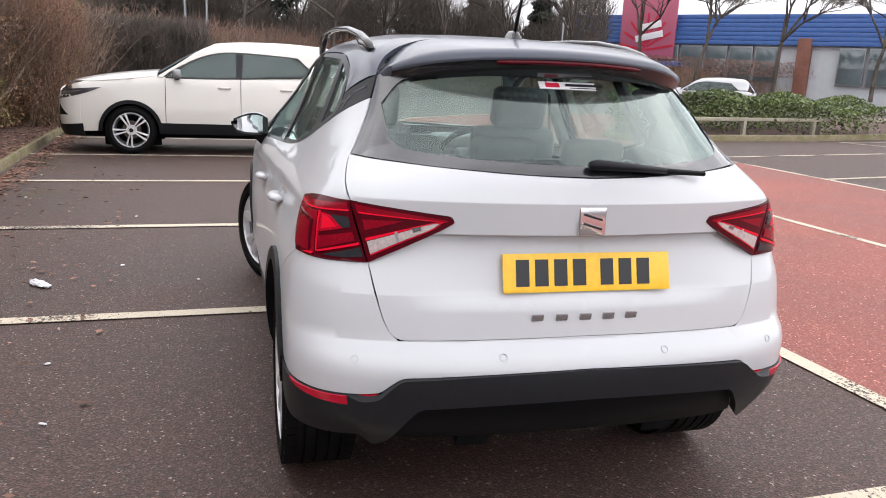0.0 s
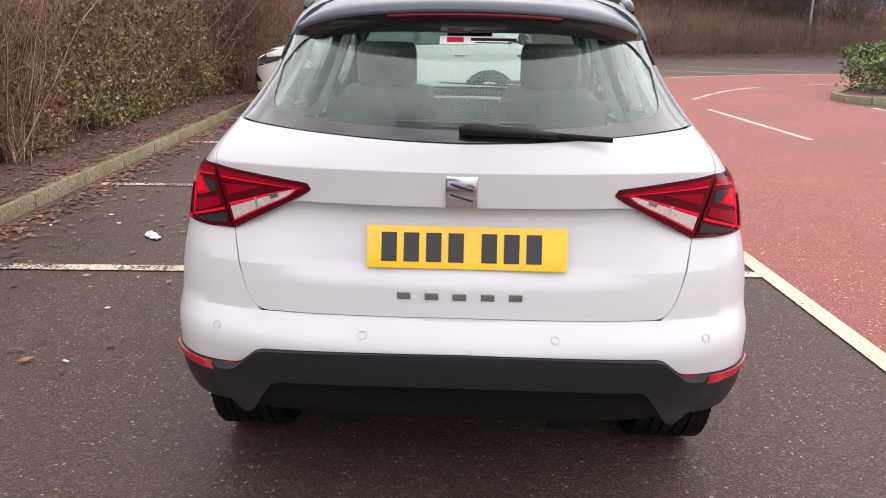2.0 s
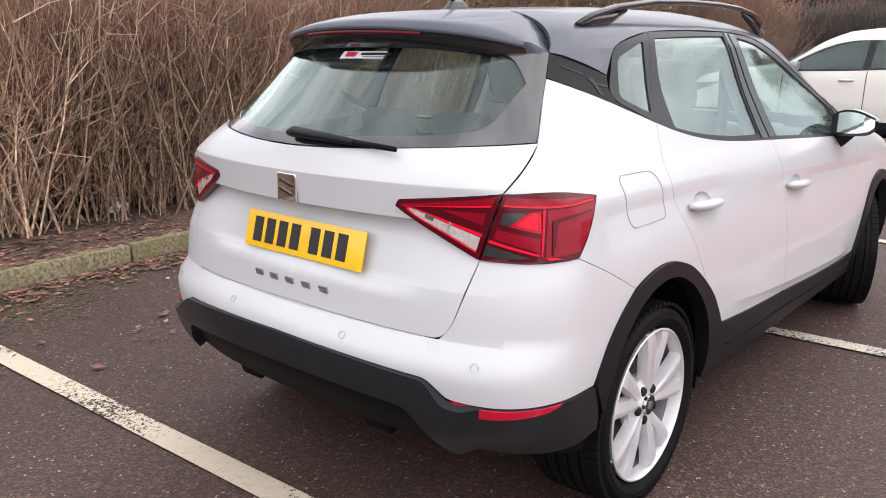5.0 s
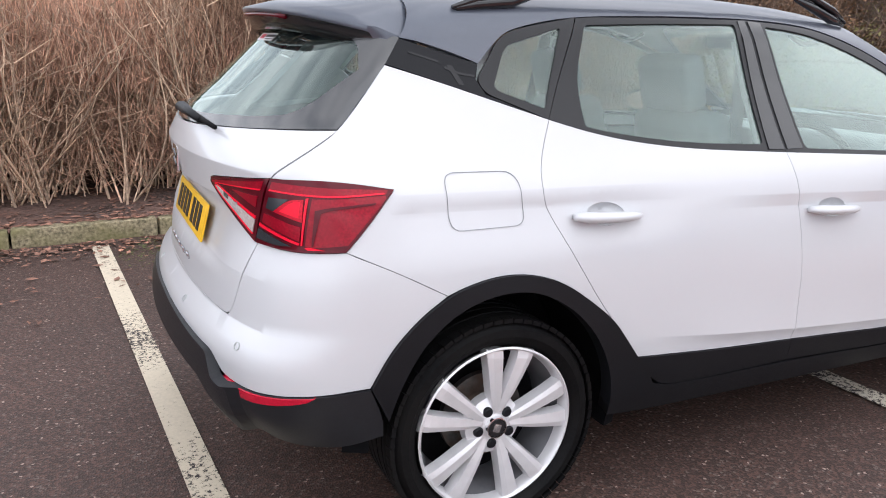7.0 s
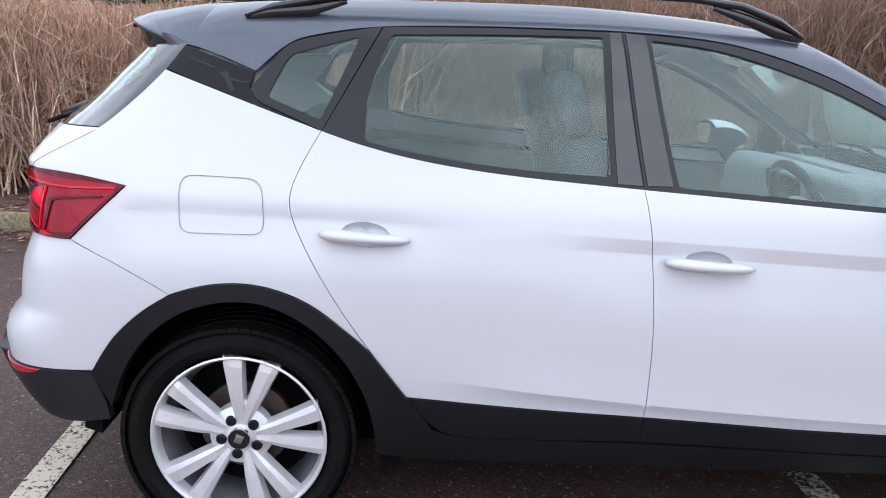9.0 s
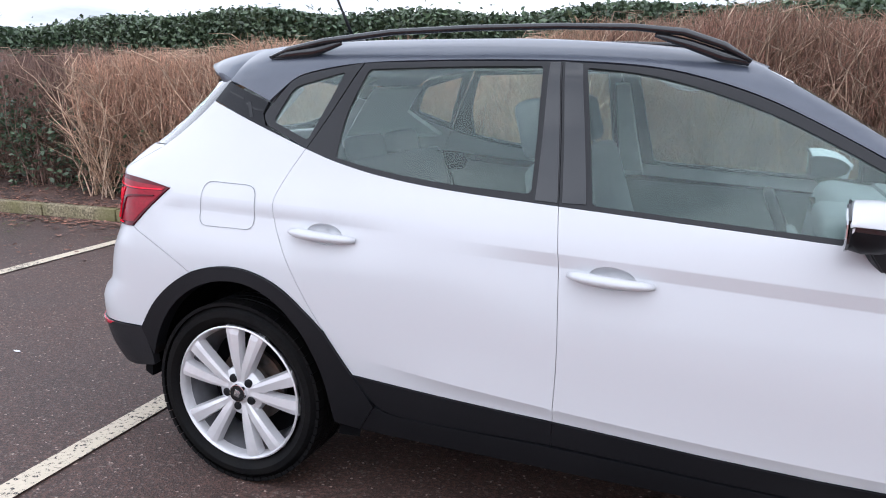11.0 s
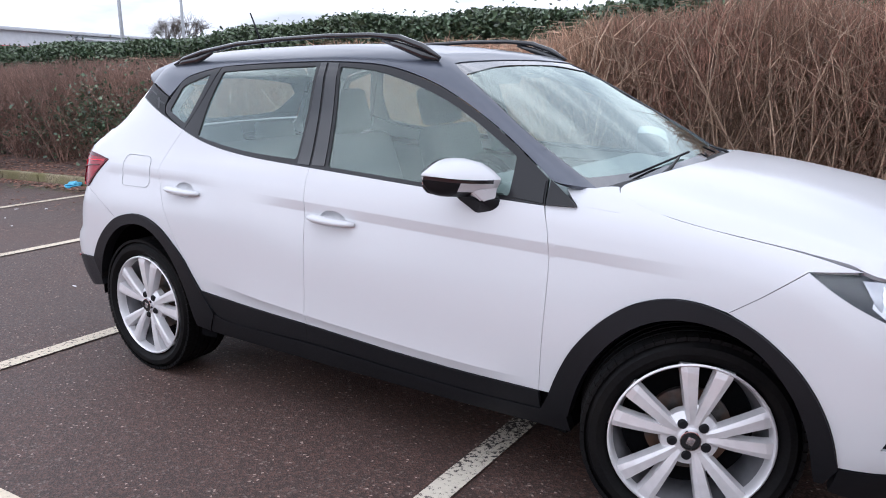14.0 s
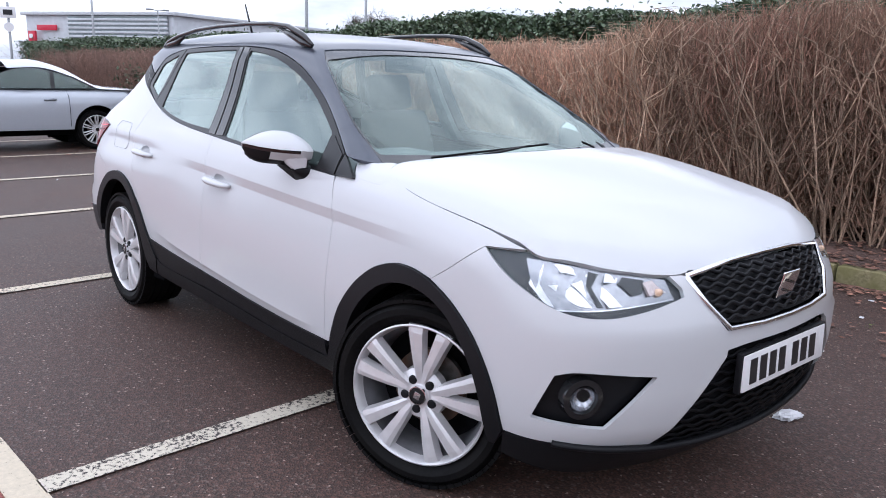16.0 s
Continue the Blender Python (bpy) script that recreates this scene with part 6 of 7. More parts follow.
def interior(car, S):
    """Seats, dashboard, wheel and linings, as they show through the panes."""
    def seat(x, y, back):
        st = part("front_seat", rbox("front_seat", (.50, .50, .16), (x, y, .52), .05, (0, -6, 0), 3), "cloth", car)
        part("backrest", rbox("backrest", (.16, .48, .62), (x - .26, y, .84), .06, (0, -back, 0), 3, (.8, .86)), "cloth", st)
        part("headrest", rbox("headrest", (.10, .26, .19), (x - .385, y, 1.235), .04, (0, -back, 0), 3), "cloth", st)
        for k in (-.06, .06):
            part("headrest_post", tube("headrest_post", [(x - .34, y + k, 1.10), (x - .375, y + k, 1.20)], .006, 6), "chrome", st)
    seat(1.30, -.36, 15)
    seat(1.30, .36, 15)
    bench = part("rear_seat", rbox("rear_seat", (.46, .96, .16), (.50, 0, .54), .05, (0, -6, 0), 3), "cloth", car)
    part("backrest", rbox("backrest", (.15, 1.20, .34), (.165, 0, .905), .05, (0, -16, 0), 3), "cloth", bench)
    for y in (-.36, 0, .36):
        part("headrest", rbox("headrest", (.08, .24, .12), (.085, y, 1.10), .03, (0, -14, 0), 3), "cloth", bench)
    part("boot_floor", rbox("boot_floor", (.62, .97, .04), (-.22, 0, .62), .01), "trim", car)
    part("dashboard", rbox("dashboard", (.50, 1.34, .30), (2.05, 0, .84), .09, (0, 8, 0), 4), "trim", car)
    part("instrument_hood", rbox("instrument_hood", (.20, .36, .09), (1.86, -.36, .985), .035, (0, 0, 0), 3), "trim", car)
    part("dash_top", rbox("dash_top", (.34, 1.28, .03), (2.20, 0, .975), .012, (0, 6, 0)), "trim", car)
    part("screen_unit", rbox("screen_unit", (.02, .24, .14), (1.795, 0, .93), .008, (0, -12, 0)), "gloss_black", car)
    ring = []
    for i in range(29):
        a = 2 * math.pi * i / 28
        ring.append(Vector((0, .185 * math.cos(a), .185 * math.sin(a))))
    m = pose(1.70, -.36, .90, 0, -24, 0)
    sw = part("steering_wheel", tube("steering_wheel", [m @ p for p in ring], .016, 8, 1, False), "plastic", car)
    part("wheel_boss", rbox("wheel_boss", (.05, .16, .14), (1.715, -.36, .895), .03, (0, -24, 0), 3), "trim", sw)
    for k in (-1, 1):
        part("wheel_spoke", tube("wheel_spoke", [m @ Vector((.01, k * .06, 0)), m @ Vector((0, k * .18, .01))], .016, 6), "trim", sw)
    part("rear_view_mirror", rbox("rear_view_mirror", (.03, .23, .065), (1.52, 0, 1.375), .014, (0, 6, 0), 3), "plastic", car)
    part("mirror_stem", rbox("mirror_stem", (.05, .06, .06), (1.585, 0, 1.405), .012), "plastic", car)
    for m in (False, True):
        part("door_card", skin_panel("door_card", S, "side", [(.46, .50), (.36, .68), (.22, .82), (.20, .95), (.33, 1.09), (.75, 1.035), (1.06, 1.01), (1.8, .975), (2.05, .96), (2.05, .42), (1.0, .42)], h=.12, off=-.075, depth=.0, mirror=m), "trim", car)
        part("pillar_lining", skin_panel("pillar_lining", S, "side", [(1.02, 1.01), (1.005, 1.40), (1.065, 1.40), (1.12, 1.01)], h=.08, off=-.035, depth=.03, upper=True, mirror=m), "trim_light", car)
        part("pillar_lining", skin_panel("pillar_lining", S, "side", [(-.36, 1.12), (-.14, 1.36), (.11, 1.37), (.02, 1.26), (.17, 1.15)], h=.08, off=-.035, depth=.03, upper=True, mirror=m), "trim_light", car)
        part("grab_handle", tube("grab_handle", [(1.30 + k * .03, (.50 if m else -.50), 1.40 - .03 * math.sin(math.pi * k / 6)) for k in range(7)], .009, 6), "trim_light", car)
    part("headlining", skin_panel("headlining", S, "roll", [(-.20, 0), (-.20, .60), (.2, .72), (1.0, .76), (1.45, .66), (1.52, 0)], h=.10, off=-.035, depth=0, upper=True, halves=True), "trim_light", car)
    part("seat_belt", tube("seat_belt", [(1.03, -.56, 1.30), (1.0, -.60, .60)], [.024, .024], 6, .15), "plastic", car)


build_hatchback()

# ---- other parked cars ----
def parked_car(name, label, skin, paint, at, spec):
    """A parked car seen from some way off: body, doors, panes, lamps and wheels, laid on its own skin."""
    car = thing(name, label, "car", at=at)
    L, H = spec["front"], spec["roof"]
    ax, R = spec["axle"], spec["tyre"]
    b0, b1 = spec["belt"]
    body_paint = paint

    def arch(x, r, up=True):
        a = np.linspace(0, math.pi, 13)
        return [(x + r * math.cos(t), .33 + r * 1.02 * math.sin(t)) for t in (a if up else a[::-1])]
    low = spec.get("low", .30)
    rw = spec["rear_x"]
    for m in (False, True):
        side = ([(rw + .25, low), (rw + .10, .62), (rw + .16, .95), (spec["tail"][0], spec["tail"][1])] + spec["belt_pts"] + [*spec["wing_pts"], (L - .30, .70), (L - .34, low)]
                + arch(ax, R + .06) + arch(0, R + .06))
        w = part("body_side", skin_panel("body_side", skin, "side", side, h=.09, mirror=m, off=-.003, gap=0), body_paint, car)
        for x0, x1 in spec["doors"]:
            zt = lambda x: float(np.interp(x, [p[0] for p in spec["belt_pts"]], [p[1] for p in spec["belt_pts"]]))
            part("door_seam", skin_panel("door_seam", skin, "side", [(x1, low + .14), (x1 + .008, low + .14), (x1 + .008, zt(x1) - .01), (x1, zt(x1) - .01)], h=.1, off=.002, depth=.001, gap=0, mirror=m), "dark", car)
            hx = x0 + .16
            y = float(skin.half(np.array(hx), np.array(b0 - .14)))
            s = 1 if m else -1
            part("door_handle", tube("door_handle", [(hx - .09, s * (y + .005), b0 - .14), (hx, s * (y + .03), b0 - .14), (hx + .09, s * (y + .005), b0 - .145)], .016, 8), body_paint, car)
        if spec.get("cladding"):
            part("sill_cladding", skin_panel("sill_cladding", skin, "side", [(R + .05, low - .02), (ax - R - .05, low - .02), (ax - R - .05, low + .14), (R + .05, low + .14)], h=.1, off=.008, mirror=m), "plastic", car)
            for x in (0, ax):
                part("arch_cladding", skin_panel("arch_cladding", skin, "side", arch(x, R + .095) + arch(x, R + .045, False), h=.06, off=.012, depth=.04, gap=0, mirror=m), "plastic", car)
        for pts in spec["panes"]:
            part("pane", skin_panel("pane", skin, "side", pts, h=.1, off=.001, depth=.004, upper=True, mirror=m), "glass" if not spec.get("solid_panes") else "dark_window", car)
        part("pillar_band", skin_panel("pillar_band", skin, "side", spec["band"], h=.1, off=-.004, depth=.0, upper=True, mirror=m), "pillar", car)
        part("headlamp", skin_panel("headlamp", skin, "round_front", spec["lamp"], h=.05, off=.003, mirror=m), "smoke", car)
        part("lamp_reflector", skin_panel("lamp_reflector", skin, "round_front", [(u * .45 + .55 * np.mean([q[0] for q in spec["lamp"]]), v * .45 + .55 * np.mean([q[1] for q in spec["lamp"]])) for u, v in spec["lamp"]], h=.05, off=.006, mirror=m), "lamp_dim", car)
        part("tail_lamp", skin_panel("tail_lamp", skin, "round_rear", spec["tail_lamp"], h=.05, off=.004, mirror=m, upper=True), "red", car)
        s = 1 if m else -1
        for x in (0, ax):
            wheel(car, x, s * spec["track"], R, s, 0, 17 * x, R, R * spec.get("rim", .72), spec.get("style", "five"))
        mx = spec["screen_base"] - .28
        y = float(skin.half(np.array(mx), np.array(b1)))
        mr = part("mirror_cap", rbox("mirror_cap", (.12, .20, .13), (mx, s * (y + .12), b1 + .08), .045, (0, 0, 0), 3), spec.get("mirror", body_paint), car)
        part("mirror_foot", rbox("mirror_foot", (.07, .10, .05), (mx, s * (y + .02), b1 + .02), .015), "plastic", mr)
    part("bonnet", skin_panel("bonnet", skin, "top", spec.get("bonnet_pts", [(spec["screen_base"] - .02, 0), (spec["screen_base"] - .02, .72), (L - .5, .76), (L - .25, .55), (L - .12, 0)]), h=.09, halves=True, gap=0), body_paint, car)
    rf = lambda x, y, z: (math.atan2(y, x - skin.axis_front), z)
    part("front_bumper", skin_panel("front_bumper", skin, "round_front", [(0, .28), rf(L - .34, .84, .30), rf(L - .34, .84, .80), rf(L - .12, .55, .86), (0, .92)], h=.07, halves=True, off=.004), body_paint, car)
    part("front_grille", skin_panel("front_grille", skin, "round_front", [(0, .30), rf(L - .2, .62, .30), rf(L - .12, .55, .45), rf(L - .02, .3, .52), (0, .52)], h=.07, halves=True, off=.010), "plastic", car)
    if spec.get("cladding"):
        part("front_valance", skin_panel("front_valance", skin, "round_front", [(0, .24), rf(L - .36, .84, .26), rf(L - .36, .85, .43), rf(L - .14, .60, .40), (0, .40)], h=.07, halves=True, off=.012), "plastic", car)
        for m in (False, True):
            part("fog_recess", skin_panel("fog_recess", skin, "round_front", [rf(L - .22, .74, .54), rf(L - .10, .62, .68), rf(L - .07, .56, .53)], h=.05, off=.008, mirror=m), "plastic", car)
    part("rear_bumper", skin_panel("rear_bumper", skin, "round_rear", [(0, .34), (1.2, .34), (1.2, .60), (.9, .64), (0, .66)], h=.07, halves=True, off=.006, upper=True), body_paint if not spec.get("cladding") else "plastic", car)
    part("tailgate", skin_panel("tailgate", skin, "rear", spec["gate"], h=.07, halves=True, upper=True, gap=0), body_paint, car)
    if "rear_glass_skip" not in spec:
        part("rear_window", skin_panel("rear_window", skin, "rear", spec["rear_glass"], h=.08, halves=True, upper=True, off=.004), "dark_window", car)
    part("windscreen", skin_panel("windscreen", skin, "screen", spec["screen_pts"], h=.1, halves=True, upper=True), "dark_window", car)
    if "roof_top" in spec:
        xs, edge, crown = spec["roof_top"]
        f_edge, f_crown = herm(xs, edge), herm(xs, crown)
        V, n, k = [], 36, 15
        for x in np.linspace(xs[0], xs[-1], n):
            ze, zc = float(f_edge(x)), float(f_crown(x))
            w = float(skin.half(np.array(x), np.array(ze))) + .004
            V += [(x, w * t, ze + (zc - ze) * (1 - abs(t) ** 2.4)) for t in np.linspace(-1, 1, k)]
        part("roof", mesh_of("roof", V, [(a * k + b, a * k + b + 1, a * k + k + b + 1, a * k + k + b) for a in range(n - 1) for b in range(k - 1)]), body_paint, car)
    else:
        part("roof", skin_panel("roof", skin, "roll", [(spec["roof_x"][0], 0)] + skin.rolled(spec["roof_low"]) + [(spec["roof_x"][1], .55), (spec["roof_x"][1] + .03, 0)], h=.08, halves=True, upper=True, gap=0), body_paint, car)
    part("number_plate", rbox("number_plate", (.01, .52, .11), (float(skin.rear(np.array(.80))) - .012, 0, .80), .002), "yellow_plate", car)
    part("interior", rbox("interior", (ax * .85, 1.1, .55), (ax * .45, 0, .72), .1), "cloth", car)
    part("floor_pan", rbox("floor_pan", (L - rw - .5, 1.1, .16), ((L + rw) / 2, 0, .30), .03), "dark", car)
    for s in (-1, 1):
        for x in (0, ax):
            part("wheel_housing", rbox("wheel_housing", (2 * R + .10, .05, .70), (x, s * .50, .45), .02), "dark", car)
    return car


SUV = Skin(
    side=([.18, .28, .36, .45, .60, .75, .90, 1.00, 1.09, 1.15, 1.24, 1.34, 1.43, 1.51, 1.58, 1.63], [.80, .84, .86, .868, .87, .862, .848, .832, .806, .782, .735, .682, .64, .60, .555, .50]),
    plan=([-.9, -.6, -.3, 0, .4, 1.3, 2.2, 2.7, 3.1, 3.4, 3.6], [-.06, -.03, -.012, 0, 0, 0, .005, .005, -.012, -.04, -.09]),
    plan_up=([-.7, -.3, 0, .4, 1.0, 1.6, 2.2], [-.10, -.06, -.03, -.01, 0, -.02, -.05]),
    rear=([.2, .35, .5, .62, .72, .85, 1.0, 1.1, 1.25, 1.4, 1.52, 1.62], [-.66, -.80, -.84, -.845, -.81, -.80, -.80, -.79, -.68, -.56, -.45, -.34]),
    front=([.18, .26, .36, .5, .62, .74, .84, .92, .98], [3.52, 3.62, 3.66, 3.675, 3.675, 3.67, 3.65, 3.61, 3.54]),
    bonnet=([2.0, 2.3, 2.6, 2.95, 3.2, 3.37, 3.50], [1.235, 1.21, 1.18, 1.13, 1.085, 1.045, .99]),
    roof=([-.7, -.4, 0, .5, 1.0, 1.3, 1.6, 1.8], [1.58, 1.635, 1.67, 1.69, 1.68, 1.655, 1.61, 1.55]),
    screen=([1.0, 1.08, 1.2, 1.3, 1.4, 1.5, 1.56, 1.6], [2.58, 2.48, 2.28, 2.11, 1.95, 1.76, 1.63, 1.53]), creases=False, axis_front=2.65, front_bow=.14)

fr = lambda x, y, z: (math.atan2(y, x - 2.65), z)
SUV_SPEC = dict(front=3.645, roof=1.59, axle=2.646, tyre=.345, belt=(1.13, 1.09), low=.32, rear_x=-.84, tail=(-.62, 1.09), belt_pts=[(-.35, 1.20), (0, 1.185), (.6, 1.150), (1.2, 1.115), (1.9, 1.095)], screen_base=2.28, wing_pts=[(2.28, 1.135), (2.6, 1.12), (2.95, 1.08), (3.22, 1.03), (3.42, .965)], mirror="steel", bonnet_pts=[(2.28, 0), (2.27, .76), (2.6, .80), (2.95, .80), (3.22, .775), (3.40, .66), (3.52, .40), (3.55, 0)],
                doors=[(.28, 1.10), (1.18, 2.16)], cladding=True, track=.83, style="five",
                panes=[[(.05, 1.225), (.28, 1.450), (1.06, 1.495), (1.08, 1.145), (.6, 1.175)], [(1.17, 1.138), (1.15, 1.495), (1.42, 1.478), (1.72, 1.375), (2.05, 1.190), (2.12, 1.117)]],
                band=[(-.04, 1.208), (.25, 1.464), (1.1, 1.510), (1.44, 1.491), (1.75, 1.387), (2.085, 1.198), (2.165, 1.104), (1.9, 1.099), (1.2, 1.119), (.6, 1.155), (.05, 1.190)],
                lamp=[fr(3.02, .84, .940), fr(3.24, .81, .925), fr(3.45, .66, .89), fr(3.57, .42, .85), fr(3.56, .47, .75), fr(3.38, .74, .78)],
                tail_lamp=[round_rear(-.74, .50, 1.0), round_rear(-.62, .70, 1.02), round_rear(-.38, .80, 1.0), round_rear(-.55, .77, .88), round_rear(-.70, .60, .90)],
                gate=[(0, 1.10), (.60, 1.12), (.70, 1.0), (.66, .66), (0, .66)], rear_glass=[(0, 1.12), (.58, 1.14), (.50, 1.46), (0, 1.50)],
                screen_pts=[(0, 1.07), (.62, 1.08), (.66, 1.10), (.52, 1.48), (.3, 1.52), (0, 1.53)], roof_x=(-.50, 1.50),
                roof_low=[(-.50, 1.44), (-.42, 1.205), (-.06, 1.205), (.245, 1.468), (1.1, 1.514), (1.45, 1.495), (1.765, 1.391), (2.10, 1.200), (2.20, 1.11), (2.27, 1.12)])
parked_car("suv_car", "white family crossover parked with its nose to the hedge", SUV, "cream", pose(10.40, -.25, 0, 0, 0, 91.5), SUV_SPEC)

COUPE = Skin(
    side=([.16, .24, .32, .45, .60, .72, .80, .86, .92, .98, 1.1, 1.2, 1.3, 1.38, 1.42], [.78, .83, .86, .876, .882, .876, .862, .842, .81, .775, .71, .655, .59, .50, .44]),
    plan=([-.95, -.6, -.3, 0, .4, 1.3, 2.2, 2.7, 3.1, 3.4, 3.6], [-.06, -.03, -.012, 0, 0, 0, .005, .0, -.02, -.05, -.09]),
    plan_up=([-.7, -.3, 0, .4, 1.0, 1.6, 2.2], [-.16, -.12, -.07, -.03, 0, -.02, -.05]),
    rear=([.2, .3, .4, .55, .66, .78, .90, .95, .985, 1.02, 1.12, 1.24, 1.34, 1.42], [-.78, -.86, -.90, -.92, -.91, -.86, -.83, -.82, -.60, -.36, -.02, .38, .72, 1.0]),
    front=([.18, .26, .36, .5, .62, .70, .78], [3.2, 3.34, 3.38, 3.40, 3.37, 3.32, 3.2]),
    bonnet=([1.8, 2.1, 2.5, 2.9, 3.1, 3.25], [1.0, .97, .93, .86, .80, .73]),
    roof=([-.9, -.6, -.2, .2, .6, .9, 1.2, 1.5], [1.04, 1.10, 1.23, 1.37, 1.45, 1.47, 1.45, 1.40]),
    screen=([.9, 1.0, 1.1, 1.2, 1.3, 1.38, 1.42], [2.30, 2.08, 1.88, 1.66, 1.42, 1.22, 1.10]), creases=False, axis_front=2.5)
fc = lambda x, y, z: (math.atan2(y, x - 2.5), z)
COUPE_SPEC = dict(front=3.40, roof=1.42, axle=2.58, tyre=.315, belt=(.94, .93), low=.24, rear_x=-.92, tail=(-.70, .93), belt_pts=[(-.4, .955), (0, .955), (.6, .95), (1.2, .945), (1.8, .935)], screen_base=2.02, wing_pts=[(2.0, .93), (2.4, .90), (2.8, .83), (3.0, .76)],
                  doors=[(.55, .42), (.55, 1.92)], track=.80, style="multi", rim=.74,
                  panes=[[(.02, .975), (.36, 1.16), (.56, 1.22), (.60, .97)], [(.66, .97), (.62, 1.235), (.85, 1.28), (1.20, 1.25), (1.78, .97)]],
                  band=[(-.06, .966), (.345, 1.174), (.60, 1.238), (.84, 1.291), (1.20, 1.262), (1.83, .962)],
                  lamp=[fc(2.95, .80, .72), fc(3.05, .76, .75), fc(3.28, .5, .68), fc(3.28, .55, .60), fc(3.1, .76, .62)],
                  tail_lamp=[round_rear(-.85, .50, .86), round_rear(-.76, .68, .88), round_rear(-.55, .80, .87), round_rear(-.58, .82, .74), round_rear(-.86, .55, .74)],
                  gate=[(0, .97), (.55, .965), (.68, .90), (.66, .62), (0, .62)], rear_glass=[(0, 1.10), (.42, 1.09), (.40, 1.24), (0, 1.28)],
                  screen_pts=[(0, .98), (.62, .99), (.56, 1.20), (.44, 1.33), (0, 1.36)], roof_x=(-.55, 1.18),
                  roof_low=[(-.55, 1.0), (-.30, .985), (-.10, .98), (.33, 1.20), (.80, 1.315), (1.22, 1.285), (1.95, .985)], solid_panes=False,
                  roof_top=([-.86, -.6, -.3, -.1, .1, .33, .8, 1.22], [.925, .945, .958, .966, 1.055, 1.168, 1.288, 1.264], [.945, .985, 1.005, 1.055, 1.17, 1.30, 1.41, 1.39]), rear_glass_skip=True)
parked_car("coupe_car", "silver two-door coupe parked with its tail to the hedge", COUPE, "silver_paint", pose(-9.82, 1.85, 0, 0, 0, -87.0), COUPE_SPEC)
parked_car("far_hatchback_car", "white family hatchback beyond the low shrubs", SUV, "white", pose(26.9, -19.8, -.05, 0, 0, 55.0), SUV_SPEC)

# ---- planted island with timber rails ----
island = [(13.75, -8.1), (14.1, -7.75), (14.9, -7.85), (21.3, -12.2), (26.8, -22), (25, -27.5), (17.4, -20), (15.2, -14.2)]
tagged(sheet("island_bed", island, "soil", "structure", "raised soil bed with a kerb edge", z=0, thick=.12), category="flower bed")
for (a, b) in zip(island, island[1:] + island[:1]):
    a, b = Vector((*a, .03)), Vector((*b, .03))
    d = b - a
    me = rbox("island_kerb", (d.length, .12, .22), (0, 0, 0), .02)
    ob = tagged(part("island_kerb", me, "kerb", None), "grey concrete kerb of the planted island", "kerb", kind="structure")
    ob.matrix_world = pose((a.x + b.x) / 2, (a.y + b.y) / 2, .045, 0, 0, math.degrees(math.atan2(d.y, d.x)))


def timber_rail(pts, posts):
    r = thing("timber_rail", "low weathered timber knee rail on square posts", "fence", "knee rails", at=pose(*pts[0], 0))
    inv = r.matrix_world.inverted()
    a, b = Vector((*pts[0], .52)), Vector((*pts[1], .52))
    d = b - a
    ob = part("rail", rbox("rail", (d.length + .1, .10, .085), (0, 0, 0), .012), "timber", r)
    c = (a + b) / 2
    ob.matrix_local = inv @ pose(c.x, c.y, .52, 0, 0, math.degrees(math.atan2(d.y, d.x)))
    for k in range(posts):
        p = a + d * ((k + .1) / (posts - .8))
        ob = part("post", rbox("post", (.10, .10, .62), (0, 0, 0), .012), "timber", r)
        ob.matrix_local = inv @ pose(p.x, p.y, .27, 0, 0, 8)


timber_rail([(14.2, -8.75), (15.95, -14.9)], 3)
timber_rail([(16.1, -14.95), (18.4, -20.9)], 4)


def shrubs(r, n):
    t = r.rand(n)
    x = 14.6 + 1.3 * t + r.rand(n) * (2.4 + 4 * t)
    y = -8.4 - 9.0 * t + (x - 14.6) * -.15
    top = .86 + .14 * np.sin(x * 2.1 + y) + .10 * np.sin(y * 1.7)
    z = .12 + top * np.where(r.rand(n) < .45, r.rand(n) ** .6, 1 - np.abs(r.normal(0, .06, n)))
    return np.stack([x, y, z], 1)


leaf_bank("box_shrubs", 26000, .10, "shrub_leaf", "low yellow-green evergreen shrubs in the island bed", shrubs, 21, "shrub")


# ---- far hedges, trees and banks ----
def far_twigs(name, count, where, L, rad, material, label, seed):
    r = np.random.RandomState(seed)
    P = where(r, count)
    w = r.normal(0, .45, (count, 3))
    w[:, 2] = np.abs(w[:, 2]) + .7
    w /= np.linalg.norm(w, axis=1, keepdims=True)
    V, F = prisms(P, P + w * r.uniform(.5, 1.2, (count, 1)) * L, np.full(count, rad), np.full(count, rad * .5))
    stuff(name, V, F, material, label, "hedge")


def bank_line(t):
    """The far edge of the car park, from behind the parked crossover round to the blue building."""
    x = np.interp(t, [0, .15, .35, .55, .75, 1], [15, 24, 34, 42, 48, 44])
    y = np.interp(t, [0, .15, .35, .55, .75, 1], [9, 4, -2, -16, -34, -62])
    return x, y


def bank(depth, h):
    def f(r, n):
        t = r.rand(n)
        x, y = bank_line(t)
        d = r.rand(n) * depth
        return np.stack([x + d * .9, y - d * .2, r.rand(n) ** .8 * h + d * .16], 1)
    return f


